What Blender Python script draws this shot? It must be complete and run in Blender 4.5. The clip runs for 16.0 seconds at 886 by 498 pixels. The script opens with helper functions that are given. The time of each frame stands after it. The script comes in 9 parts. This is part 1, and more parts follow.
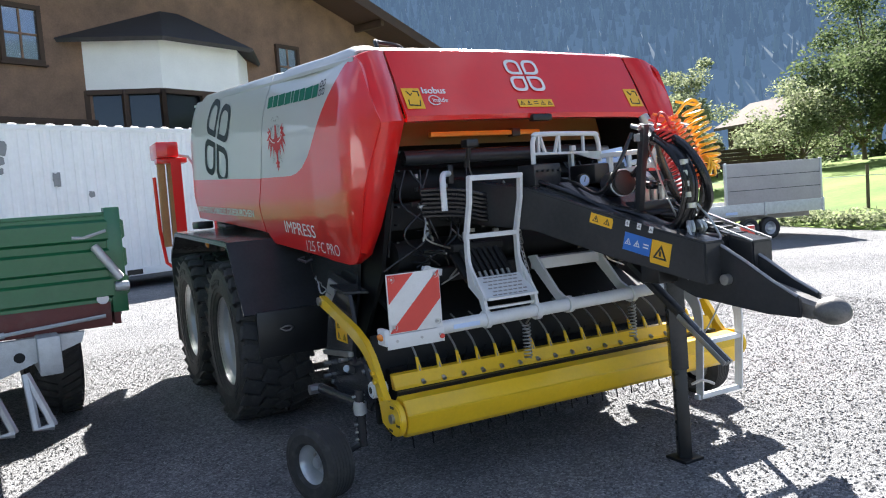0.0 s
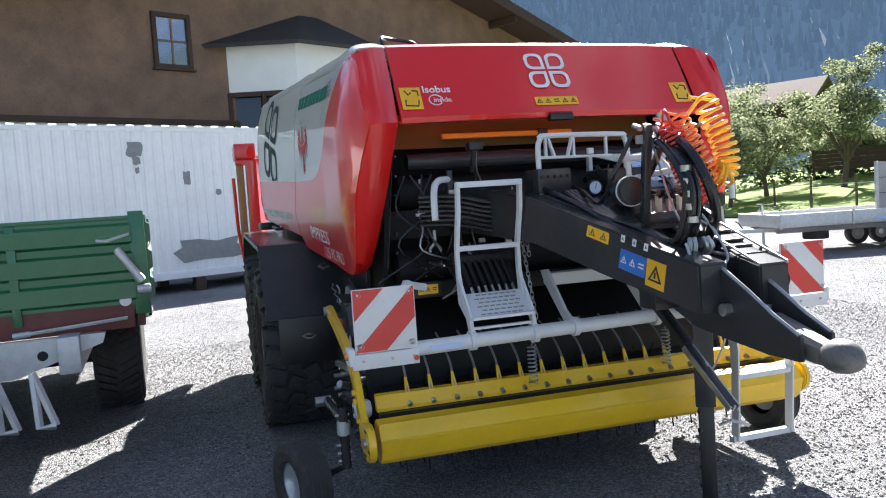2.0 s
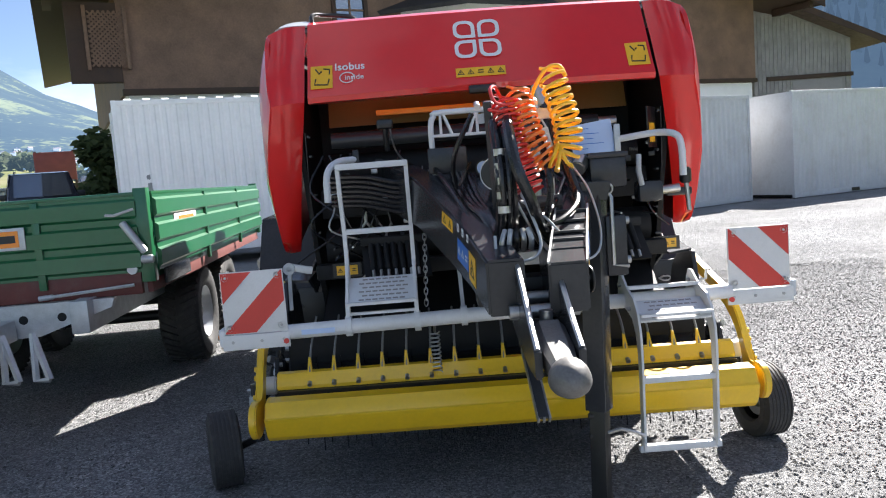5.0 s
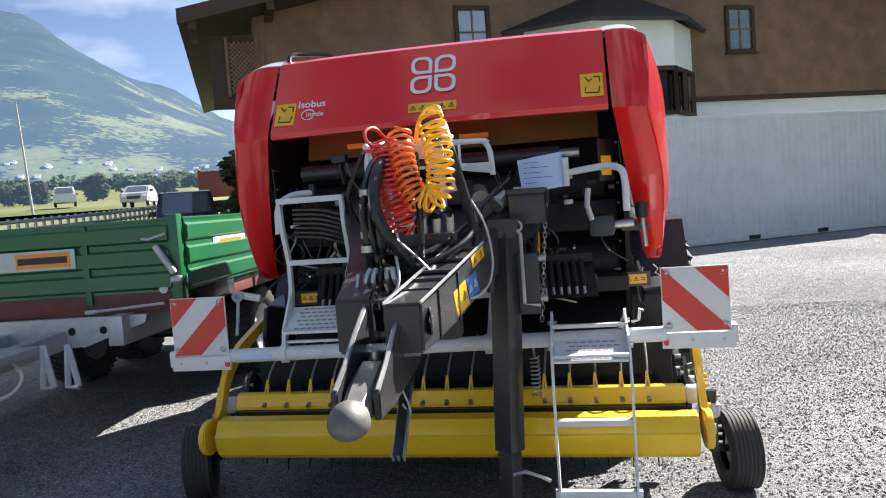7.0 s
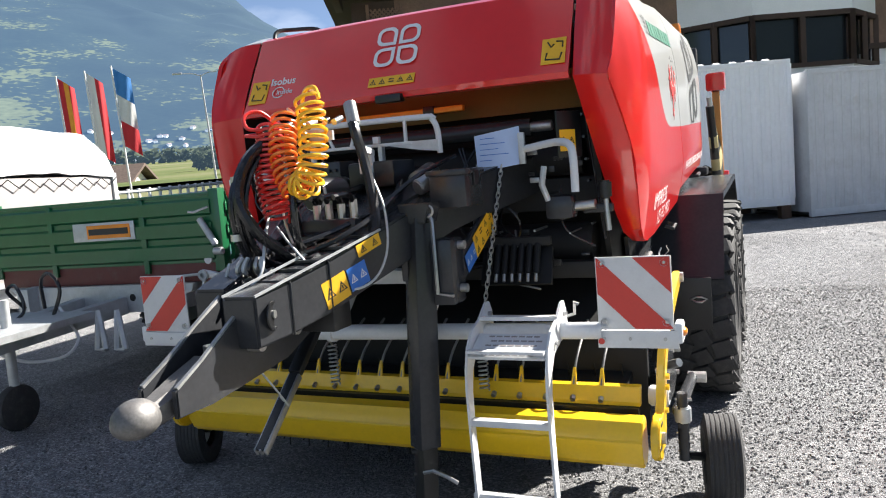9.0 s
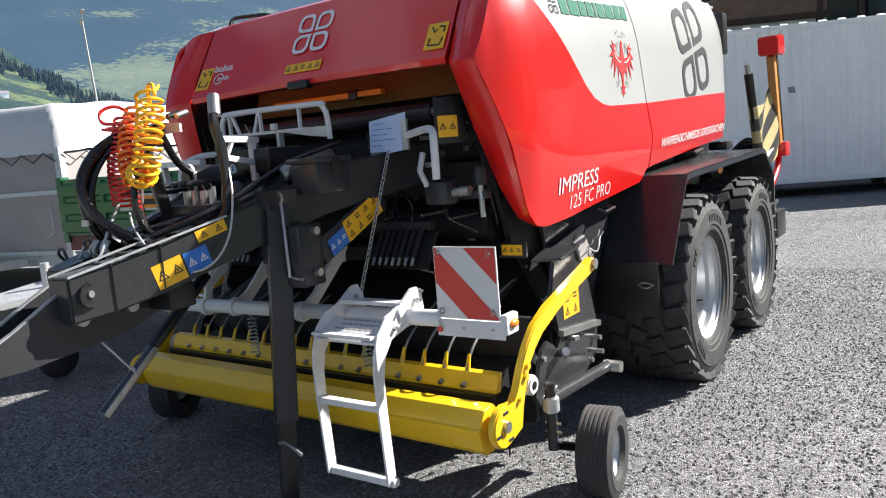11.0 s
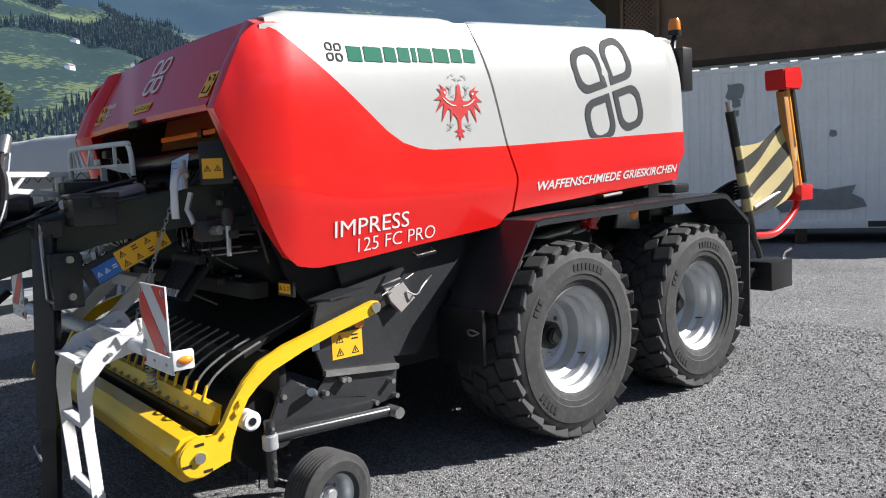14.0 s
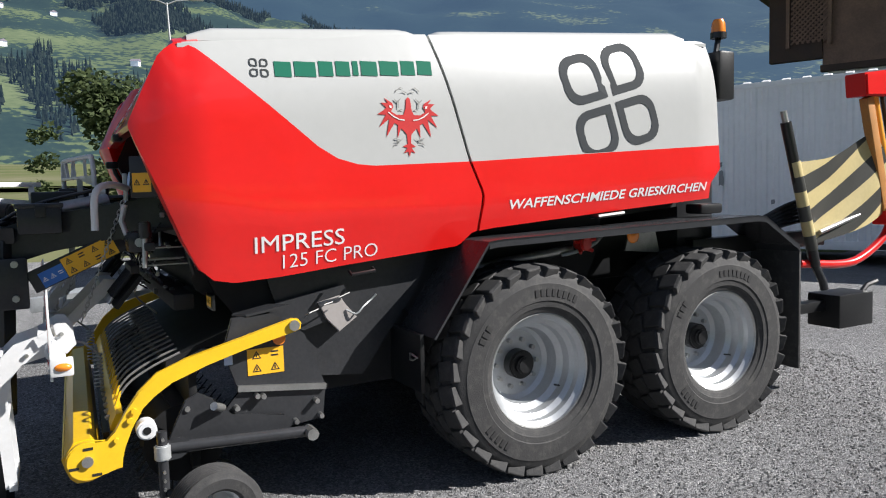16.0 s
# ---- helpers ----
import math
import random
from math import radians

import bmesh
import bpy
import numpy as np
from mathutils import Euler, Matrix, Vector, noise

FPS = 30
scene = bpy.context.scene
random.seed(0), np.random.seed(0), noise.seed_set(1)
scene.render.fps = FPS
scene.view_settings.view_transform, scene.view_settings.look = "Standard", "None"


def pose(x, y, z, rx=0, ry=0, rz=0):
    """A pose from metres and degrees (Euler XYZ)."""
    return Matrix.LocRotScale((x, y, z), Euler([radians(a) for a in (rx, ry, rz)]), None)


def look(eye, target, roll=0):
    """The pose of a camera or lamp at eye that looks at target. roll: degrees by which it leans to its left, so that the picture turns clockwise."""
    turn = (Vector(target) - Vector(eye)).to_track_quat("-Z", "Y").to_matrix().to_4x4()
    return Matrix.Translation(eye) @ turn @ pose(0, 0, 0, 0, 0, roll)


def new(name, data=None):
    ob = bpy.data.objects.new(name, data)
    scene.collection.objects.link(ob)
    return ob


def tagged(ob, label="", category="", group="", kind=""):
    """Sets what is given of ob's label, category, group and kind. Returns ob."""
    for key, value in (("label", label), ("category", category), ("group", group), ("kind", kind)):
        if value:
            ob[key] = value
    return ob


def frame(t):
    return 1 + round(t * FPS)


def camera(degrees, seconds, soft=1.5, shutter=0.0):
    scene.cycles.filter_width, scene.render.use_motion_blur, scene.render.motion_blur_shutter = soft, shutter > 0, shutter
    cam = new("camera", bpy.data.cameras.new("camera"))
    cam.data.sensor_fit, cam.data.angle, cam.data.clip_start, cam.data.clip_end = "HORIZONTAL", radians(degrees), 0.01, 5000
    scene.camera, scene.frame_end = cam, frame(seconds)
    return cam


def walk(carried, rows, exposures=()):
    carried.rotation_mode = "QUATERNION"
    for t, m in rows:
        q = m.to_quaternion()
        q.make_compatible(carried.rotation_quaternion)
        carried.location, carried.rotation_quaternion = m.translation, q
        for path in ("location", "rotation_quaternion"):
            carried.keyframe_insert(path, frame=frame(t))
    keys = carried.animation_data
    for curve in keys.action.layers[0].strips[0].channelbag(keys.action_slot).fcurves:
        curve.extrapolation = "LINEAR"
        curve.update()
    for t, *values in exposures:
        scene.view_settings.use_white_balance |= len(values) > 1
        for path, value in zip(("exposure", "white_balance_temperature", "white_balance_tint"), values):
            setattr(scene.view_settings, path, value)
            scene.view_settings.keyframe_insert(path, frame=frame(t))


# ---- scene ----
cam = camera(61.2, 16.0, soft=1.1)
METRES, EYE, TILT, LEAN, TURN = 9.012, 1.55, 0.0, 0.0, -30.1
ROWS = [
    (0.0, 0.0, 0.0, 0.0, -0.3, -4.13, 4.21),
    (0.5, 0.013, 0.0147, -0.0004, 1.13, -3.8, 4.59),
    (1.0, 0.0321, 0.0297, 0.0006, 3.46, -3.67, 5.36),
    (1.5, 0.062, 0.0324, 0.0007, 7.65, -3.92, 3.93),
    (2.0, 0.0841, 0.0433, 0.0004, 10.98, -3.62, 3.83),
    (2.5, 0.1063, 0.0585, 0.0004, 12.52, -4.33, 4.78),
    (3.0, 0.1411, 0.0643, -0.0003, 15.35, -5.29, 3.8),
    (3.5, 0.1656, 0.0739, -0.0007, 17.25, -5.94, 3.81),
    (4.0, 0.1874, 0.0879, 0.0007, 19.72, -6.07, 4.09),
    (6.5, 0.3187, 0.146, 0.0016, 36.7, -4.53, 4.37),
    (7.0, 0.3361, 0.168, 0.0021, 38.52, -3.62, 4.2),
    (7.5, 0.3576, 0.1893, 0.0021, 43.34, -4.62, 4.12),
    (8.0, 0.3743, 0.2103, 0.0022, 46.66, -5.21, 4.24),
    (8.5, 0.3866, 0.2365, 0.0027, 48.57, -5.29, 4.5),
    (11.0, 0.4826, 0.3705, 0.004, 62.7, -7.55, 4.73),
    (11.5, 0.4932, 0.3995, 0.0056, 62.27, -7.76, 4.46),
    (12.0, 0.5101, 0.4366, 0.0067, 63.44, -7.9, 4.54),
    (12.5, 0.5273, 0.4691, 0.0069, 66.32, -7.43, 4.78),
    (13.0, 0.5428, 0.5077, 0.008, 68.97, -5.82, 4.78),
    (13.5, 0.5585, 0.5412, 0.0074, 73.87, -6.45, 3.6),
    (14.0, 0.5641, 0.5741, 0.0041, 77.02, -5.34, 2.71),
    (14.5, 0.5718, 0.6069, 0.0047, 80.05, -4.82, 1.95),
    (15.0, 0.5751, 0.6401, 0.0054, 84.61, -6.29, 1.8),
    (15.5, 0.5692, 0.6739, 0.0051, 87.34, -5.13, 1.28),
    (16.0, 0.5596, 0.7138, 0.0069, 90.58, -4.54, 1.6),
]
walk(cam, [(t, pose(0, 0, EYE, TILT, LEAN, TURN) @ pose(METRES * x, METRES * y, METRES * z, 90 + pitch, roll, yaw)) for t, x, y, z, yaw, pitch, roll in ROWS],
     [(0.0, 2.28, 6350, 11), (4.0, 2.13, 6400, 11), (7.0, 1.83, 6600, 10), (8.5, 1.75, 6600, 10), (11.0, 1.42, 6500, 10), (13.0, 1.10, 6400, 10), (14.5, 0.92, 6350, 11), (16.0, 0.80, 6350, 11)])

# ---- world, sun, exposure ----
SUN_DIR = Vector((0.58, 0.815, 0.76)).normalized()
world = bpy.data.worlds.new("world")
scene.world = world
world.use_nodes = True
wn, wl = world.node_tree.nodes, world.node_tree.links
wn.clear()
w_out, w_bg, w_sky = wn.new("ShaderNodeOutputWorld"), wn.new("ShaderNodeBackground"), wn.new("ShaderNodeTexSky")
w_sky.sky_type, w_sky.sun_disc = "NISHITA", False
w_sky.sun_elevation, w_sky.sun_rotation = math.asin(SUN_DIR.z), math.atan2(SUN_DIR.x, SUN_DIR.y)
w_sky.air_density, w_sky.dust_density, w_sky.ozone_density = 0.6, 0.5, 1.5
w_tc, w_noise, w_ramp, w_mix = wn.new("ShaderNodeTexCoord"), wn.new("ShaderNodeTexNoise"), wn.new("ShaderNodeValToRGB"), wn.new("ShaderNodeMix")
w_map = wn.new("ShaderNodeMapping")
w_map.inputs["Scale"].default_value = (1.2, 1.2, 3.0)
w_noise.inputs["Scale"].default_value, w_noise.inputs["Detail"].default_value = 2.4, 7
w_ramp.color_ramp.elements[0].position, w_ramp.color_ramp.elements[1].position = 0.50, 0.76
w_mix.data_type = "RGBA"
w_mix.inputs["B"].default_value = (7.4, 8.0, 9.2, 1)
wl.new(w_tc.outputs["Generated"], w_map.inputs["Vector"])
wl.new(w_map.outputs["Vector"], w_noise.inputs["Vector"])
wl.new(w_noise.outputs["Fac"], w_ramp.inputs["Fac"])
wl.new(w_ramp.outputs["Color"], w_mix.inputs["Factor"])
wl.new(w_sky.outputs["Color"], w_mix.inputs["A"])
wl.new(w_mix.outputs["Result"], w_bg.inputs["Color"])
wl.new(w_bg.outputs["Background"], w_out.inputs["Surface"])
w_bg.inputs["Strength"].default_value = 0.05
sun = new("sun", bpy.data.lights.new("sun", "SUN"))
sun.data.energy, sun.data.angle, sun.data.color = 5.0, radians(0.53), (1.0, 0.96, 0.90)
sun.matrix_world = look(SUN_DIR * 50, (0, 0, 0))

# ---- mesh helpers ----


def part(name, bm, material, parent=None, label="", smooth=40, solid=0.0):
    """One mesh object from a bmesh, under a thing or a part."""
    me = bpy.data.meshes.new(name)
    bmesh.ops.recalc_face_normals(bm, faces=bm.faces)
    if solid:
        bmesh.ops.solidify(bm, geom=list(bm.faces), thickness=abs(solid))
        bmesh.ops.recalc_face_normals(bm, faces=bm.faces)
    bm.to_mesh(me)
    bm.free()
    if smooth:
        me.polygons.foreach_set("use_smooth", [True] * len(me.polygons))
        me.set_sharp_from_angle(angle=radians(smooth))
    me.materials.append(material)
    ob = new(name, me)
    if parent is not None:
        ob.parent = parent
    if label:
        ob["label"] = label
    return ob


def thing(name, m, label, category, group="", kind=""):
    ob = new(name)
    ob.matrix_basis = m
    return tagged(ob, label, category, group, kind)


def box(x0, x1, y0, y1, z0, z1, bevel=0.0, bm=None, m=None):
    bm = bm or bmesh.new()
    r = bmesh.ops.create_cube(bm, size=1.0)
    mat_ = Matrix.Translation(((x0 + x1) / 2, (y0 + y1) / 2, (z0 + z1) / 2)) @ Matrix.Diagonal((abs(x1 - x0), abs(y1 - y0), abs(z1 - z0), 1))
    bmesh.ops.transform(bm, matrix=(m @ mat_) if m else mat_, verts=r["verts"])
    if bevel:
        es = list({e for v in r["verts"] for e in v.link_edges})
        bmesh.ops.bevel(bm, geom=es, offset=bevel, segments=2, profile=0.6, affect="EDGES")
    return bm


def along(a, b, up=(0, 0, 1)):
    """A frame at a with its z axis towards b, and the distance."""
    a, b = Vector(a), Vector(b)
    z = (b - a).normalized()
    x = Vector(up).cross(z)
    if x.length < 1e-4:
        x = Vector((1, 0, 0)).cross(z)
    x.normalize()
    y = z.cross(x)
    return Matrix(((x.x, y.x, z.x, a.x), (x.y, y.y, z.y, a.y), (x.z, y.z, z.z, a.z), (0, 0, 0, 1))), (b - a).length


def beam(a, b, w, h, bevel=0.0, bm=None, up=(0, 0, 1)):
    """A bar of w (sideways) by h (upwards) from a to b."""
    m, n = along(a, b, up)
    return box(-w / 2, w / 2, -h / 2, h / 2, 0, n, bevel, bm, m)


def cyl(a, b, r, seg=16, r2=None, bm=None, bevel=0.0):
    bm = bm or bmesh.new()
    m, n = along(a, b)
    k = bmesh.ops.create_cone(bm, cap_ends=True, segments=seg, radius1=r, radius2=r if r2 is None else r2, depth=n)
    bmesh.ops.transform(bm, matrix=m @ Matrix.Translation((0, 0, n / 2)), verts=k["verts"])
    if bevel:
        caps = [f for f in {f for v in k["verts"] for f in v.link_faces} if len(f.verts) > 4]
        bmesh.ops.bevel(bm, geom=list({e for f in caps for e in f.edges}), offset=bevel, segments=2, affect="EDGES")
    return bm


def spline(pts, n=6):
    """Catmull-Rom through the points."""
    p = [Vector(q) for q in pts]
    p = [2 * p[0] - p[1]] + p + [2 * p[-1] - p[-2]]
    out = []
    for i in range(1, len(p) - 2):
        for k in range(n):
            t = k / n
            out.append(0.5 * ((2 * p[i]) + (p[i + 1] - p[i - 1]) * t + (2 * p[i - 1] - 5 * p[i] + 4 * p[i + 1] - p[i + 2]) * t * t
                              + (3 * p[i] - p[i - 1] - 3 * p[i + 1] + p[i + 2]) * t ** 3))
    return out + [p[-2]]


def tube(pts, r, seg=8, bm=None, curve=0):
    """A round bar along the points; curve: steps of smoothing between them."""
    bm = bm or bmesh.new()
    p = spline(pts, curve) if curve else [Vector(q) for q in pts]
    rings, x = [], None
    for i, q in enumerate(p):
        d = (p[min(i + 1, len(p) - 1)] - p[max(i - 1, 0)]).normalized()
        if x is None:
            x = d.orthogonal().normalized()
        x = (x - d * x.dot(d)).normalized()
        y = d.cross(x)
        rings.append([bm.verts.new(q + r * (math.cos(a) * x + math.sin(a) * y)) for a in (2 * math.pi * k / seg for k in range(seg))])
    for a, b in zip(rings, rings[1:]):
        for k in range(seg):
            bm.faces.new((a[k], a[(k + 1) % seg], b[(k + 1) % seg], b[k]))
    bm.faces.new(rings[0][::-1])
    bm.faces.new(rings[-1])
    return bm


def slab(pts, thick, bm=None, bevel=0.0):
    """A plate from a flat polygon, pushed by the vector thick."""
    bm = bm or bmesh.new()
    t = Vector(thick)
    a = [bm.verts.new(p) for p in pts]
    b = [bm.verts.new(Vector(p) + t) for p in pts]
    n = len(a)
    fs = [bm.faces.new(a[::-1]), bm.faces.new(b)] + [bm.faces.new((a[i], a[(i + 1) % n], b[(i + 1) % n], b[i])) for i in range(n)]
    if bevel:
        bmesh.ops.bevel(bm, geom=list({e for f in fs[:2] for e in f.edges}), offset=bevel, segments=2, affect="EDGES")
    return bm


def lathe(prof, a, b, seg=40, bm=None):
    """Turns (radius, height) pairs round the axis from a towards b."""
    bm = bm or bmesh.new()
    m, _ = along(a, b)
    rings = []
    for r, h in prof:
        rings.append([bm.verts.new(m @ Vector((r * math.cos(t), r * math.sin(t), h))) for t in (2 * math.pi * k / seg for k in range(seg))])
    for p, q in zip(rings, rings[1:]):
        for k in range(seg):
            bm.faces.new((p[k], p[(k + 1) % seg], q[(k + 1) % seg], q[k]))
    return bm


def grid(fn, us, vs, bm=None):
    bm = bm or bmesh.new()
    g = [[bm.verts.new(fn(u, v)) for v in vs] for u in us]
    for i in range(len(us) - 1):
        for j in range(len(vs) - 1):
            q = (g[i][j], g[i + 1][j], g[i + 1][j + 1], g[i][j + 1])
            try:
                bm.faces.new(q)
            except ValueError:
                pass
    return bm


def lerp_table(tab, x):
    if x <= tab[0][0]:
        return tab[0][1]
    for (a, p), (b, q) in zip(tab, tab[1:]):
        if x <= b:
            return p + (q - p) * (x - a) / (b - a)
    return tab[-1][1]


def letters(text, size, m, material, parent, name="letter", shear=0.0, bold=0.0, fit=0.0, spacing=1.0):
    """Raised letters as a mesh; m places their baseline's start, x along the line."""
    cu = bpy.data.curves.new("text", "FONT")
    cu.body, cu.size, cu.shear, cu.offset, cu.extrude, cu.resolution_u, cu.space_character = text, size, shear, bold, 0.0012, 3, spacing
    ob = new("text", cu)
    dg = bpy.context.evaluated_depsgraph_get()
    me = bpy.data.meshes.new_from_object(ob.evaluated_get(dg))
    bpy.data.objects.remove(ob)
    width = max(v.co.x for v in me.vertices) - min(v.co.x for v in me.vertices)
    k = fit / width if fit else 1.0
    me.transform(m @ Matrix.Diagonal((k, 1, 1, 1)))
    # one object for each letter
    root = list(range(len(me.vertices)))

    def find(i):
        while root[i] != i:
            root[i] = root[root[i]]
            i = root[i]
        return i
    for e in me.edges:
        root[find(e.vertices[0])] = find(e.vertices[1])
    sets = {}
    for p in me.polygons:
        sets.setdefault(find(p.vertices[0]), []).append(list(p.vertices))
    out = []
    for faces in sets.values():
        ids = sorted({i for f in faces for i in f})
        at = {v: j for j, v in enumerate(ids)}
        one = bpy.data.meshes.new(name)
        one.from_pydata([tuple(me.vertices[i].co) for i in ids], [], [[at[i] for i in f] for f in faces])
        one.materials.append(material)
        out.append(new(name, one))
        out[-1].parent = parent
    return out


# ---- materials ----
def mat(name, col, rough=0.5, metal=0.0, var=0.12, scale=3.0, bump=0.0, bscale=80.0, coat=0.0, dirt=0.0, dirt_col=(0.16, 0.14, 0.11), spec=0.5, glow=None, coat_rough=0.12):
    m = bpy.data.materials.new(name)
    m.use_nodes = True
    nt = m.node_tree
    n, l = nt.nodes, nt.links
    b = n["Principled BSDF"]
    tc = n.new("ShaderNodeTexCoord")
    info = n.new("ShaderNodeObjectInfo")
    add = n.new("ShaderNodeVectorMath")
    l.new(tc.outputs["Object"], add.inputs[0])
    l.new(info.outputs["Random"], add.inputs[1])
    n1, n2 = n.new("ShaderNodeTexNoise"), n.new("ShaderNodeTexNoise")
    for q, s, d in ((n1, scale, 5), (n2, scale * 14, 4)):
        q.inputs["Scale"].default_value, q.inputs["Detail"].default_value = s, d
        l.new(add.outputs["Vector"], q.inputs["Vector"])
    mx = n.new("ShaderNodeMath")
    mx.operation = "MULTIPLY_ADD"
    mx.inputs[1].default_value = 0.6
    l.new(n1.outputs["Fac"], mx.inputs[0])
    half = n.new("ShaderNodeMath")
    half.operation = "MULTIPLY"
    half.inputs[1].default_value = 0.4
    l.new(n2.outputs["Fac"], half.inputs[0])
    l.new(half.outputs[0], mx.inputs[2])
    ramp = n.new("ShaderNodeValToRGB")
    e = ramp.color_ramp.elements
    e[0].position, e[1].position = 0.3, 0.7
    e[0].color = (*[c * (1 - var) for c in col], 1)
    e[1].color = (*[min(1, c * (1 + var)) for c in col], 1)
    l.new(mx.outputs[0], ramp.inputs["Fac"])
    colour = ramp.outputs["Color"]
    if dirt:
        n3, r3, mix = n.new("ShaderNodeTexNoise"), n.new("ShaderNodeValToRGB"), n.new("ShaderNodeMix")
        n3.inputs["Scale"].default_value, n3.inputs["Detail"].default_value, n3.inputs["Roughness"].default_value = scale * 2.3, 9, 0.7
        l.new(add.outputs["Vector"], n3.inputs["Vector"])
        r3.color_ramp.elements[0].position, r3.color_ramp.elements[1].position = 0.5, 0.78
        r3.color_ramp.elements[1].color = (dirt, dirt, dirt, 1)
        l.new(n3.outputs["Fac"], r3.inputs["Fac"])
        mix.data_type = "RGBA"
        l.new(r3.outputs["Color"], mix.inputs["Factor"])
        l.new(colour, mix.inputs["A"])
        mix.inputs["B"].default_value = (*dirt_col, 1)
        colour = mix.outputs["Result"]
    l.new(colour, b.inputs["Base Color"])
    rr = n.new("ShaderNodeMapRange")
    rr.inputs["To Min"].default_value, rr.inputs["To Max"].default_value = max(0.02, rough * 0.8), min(1, rough * 1.25)
    l.new(mx.outputs[0], rr.inputs["Value"])
    l.new(rr.outputs["Result"], b.inputs["Roughness"])
    b.inputs["Metallic"].default_value, b.inputs["Specular IOR Level"].default_value = metal, spec
    b.inputs["Coat Weight"].default_value, b.inputs["Coat Roughness"].default_value = coat, coat_rough
    if bump:
        bp, nb = n.new("ShaderNodeBump"), n.new("ShaderNodeTexNoise")
        nb.inputs["Scale"].default_value, nb.inputs["Detail"].default_value = bscale, 5
        l.new(add.outputs["Vector"], nb.inputs["Vector"])
        bp.inputs["Strength"].default_value, bp.inputs["Distance"].default_value = bump, 0.01
        l.new(nb.outputs["Fac"], bp.inputs["Height"])
        l.new(bp.outputs["Normal"], b.inputs["Normal"])
    if glow:
        b.inputs["Emission Color"].default_value, b.inputs["Emission Strength"].default_value = (*glow[:3], 1), glow[3]
    return m


M_RED = mat("red_gloss_paint", (0.70, 0.012, 0.010), 0.30, var=0.05, scale=1.5, coat=0.75, spec=0.4, coat_rough=0.05)
M_WHITE = mat("white_gloss_paint", (0.45, 0.458, 0.45), 0.36, var=0.03, scale=1.5, coat=0.6, spec=0.4, coat_rough=0.05)
M_BLACK = mat("black_painted_steel", (0.0105, 0.011, 0.012), 0.36, var=0.25, scale=4, bump=0.05, dirt=0.2, dirt_col=(0.04, 0.038, 0.036))
# duller copy of the black paint, puts shade into interior parts
M_MATT = mat("shaded_matt_black", (0.011, 0.0115, 0.0125), 0.6, var=0.25, scale=6, spec=0.3, dirt=0.2, dirt_col=(0.03, 0.028, 0.025))
M_GREY = mat("anthracite_painted_steel", (0.033, 0.0345, 0.038), 0.24, var=0.2, scale=4, bump=0.04, dirt=0.2, dirt_col=(0.06, 0.058, 0.055), coat=0.0, spec=0.35)
M_RUBBER = mat("tyre_rubber", (0.034, 0.034, 0.035), 0.75, var=0.25, scale=8, bump=0.25, bscale=140, dirt=0.5, dirt_col=(0.12, 0.115, 0.105))
M_HOSE = mat("hose_rubber", (0.013, 0.013, 0.014), 0.25, var=0.2, scale=9, bump=0.08, bscale=200)
M_RIM = mat("silver_rim_paint", (0.52, 0.54, 0.56), 0.34, metal=0.55, var=0.08, scale=5, dirt=0.2)
M_YELLOW = mat("yellow_machine_paint", (0.80, 0.50, 0.014), 0.33, var=0.07, scale=4, coat=0.4, dirt=0.18, dirt_col=(0.35, 0.22, 0.03))
M_STEPWHITE = mat("white_powder_coated_steel", (0.66, 0.67, 0.68), 0.42, var=0.06, scale=6, bump=0.05, dirt=0.22, dirt_col=(0.35, 0.33, 0.3))
M_STEEL = mat("bare_steel", (0.45, 0.45, 0.44), 0.35, metal=0.85, var=0.2, scale=12, dirt=0.3)
M_DULL = mat("dull_spring_steel", (0.20, 0.20, 0.195), 0.45, metal=0.2, var=0.25, scale=12, dirt=0.3)
M_ZINC = mat("galvanised_steel", (0.50, 0.52, 0.53), 0.48, metal=0.5, var=0.18, scale=14, bump=0.05, dirt=0.2)
M_STICKER = mat("yellow_sticker", (0.85, 0.46, 0.02), 0.4, var=0.06, scale=8)
M_INK = mat("black_print", (0.02, 0.02, 0.02), 0.5, var=0.1)
M_LETTER = mat("white_lettering", (0.75, 0.75, 0.75), 0.45, var=0.04)
M_GREENINK = mat("green_lettering", (0.008, 0.13, 0.08), 0.65, var=0.05, spec=0.15)
M_DGREY = mat("dark_grey_print", (0.05, 0.055, 0.06), 0.7, var=0.1, spec=0.12)
M_BLUE = mat("blue_sticker", (0.03, 0.16, 0.55), 0.35, var=0.1)
M_BOARDRED = mat("reflective_red", (0.62, 0.05, 0.035), 0.45, var=0.06, scale=9)
M_EAGLE = mat("dark_red_print", (0.48, 0.015, 0.015), 0.5, var=0.15, scale=12)
M_THINGREY = mat("pale_grey_print", (0.26, 0.26, 0.25), 0.5, var=0.2, scale=20)
M_BOARDWHITE = mat("reflective_white", (0.68, 0.68, 0.67), 0.45, var=0.05, scale=9, dirt=0.12)
M_ORANGE = mat("amber_plastic", (0.85, 0.25, 0.02), 0.2, var=0.08, coat=0.6)
M_OCHRE = mat("ochre_panel", (0.17, 0.10, 0.025), 0.5, var=0.1, scale=4)
M_ORANGEBAR = mat("orange_bar", (0.8, 0.33, 0.02), 0.45, var=0.08)
M_COILRED = mat("red_coil_hose", (0.62, 0.025, 0.02), 0.28, var=0.1, coat=0.4)
M_COILORANGE = mat("orange_coil_hose", (0.85, 0.20, 0.02), 0.3, var=0.1, coat=0.4)
M_COILYELLOW = mat("yellow_coil_hose", (0.88, 0.48, 0.02), 0.3, var=0.1, coat=0.4)
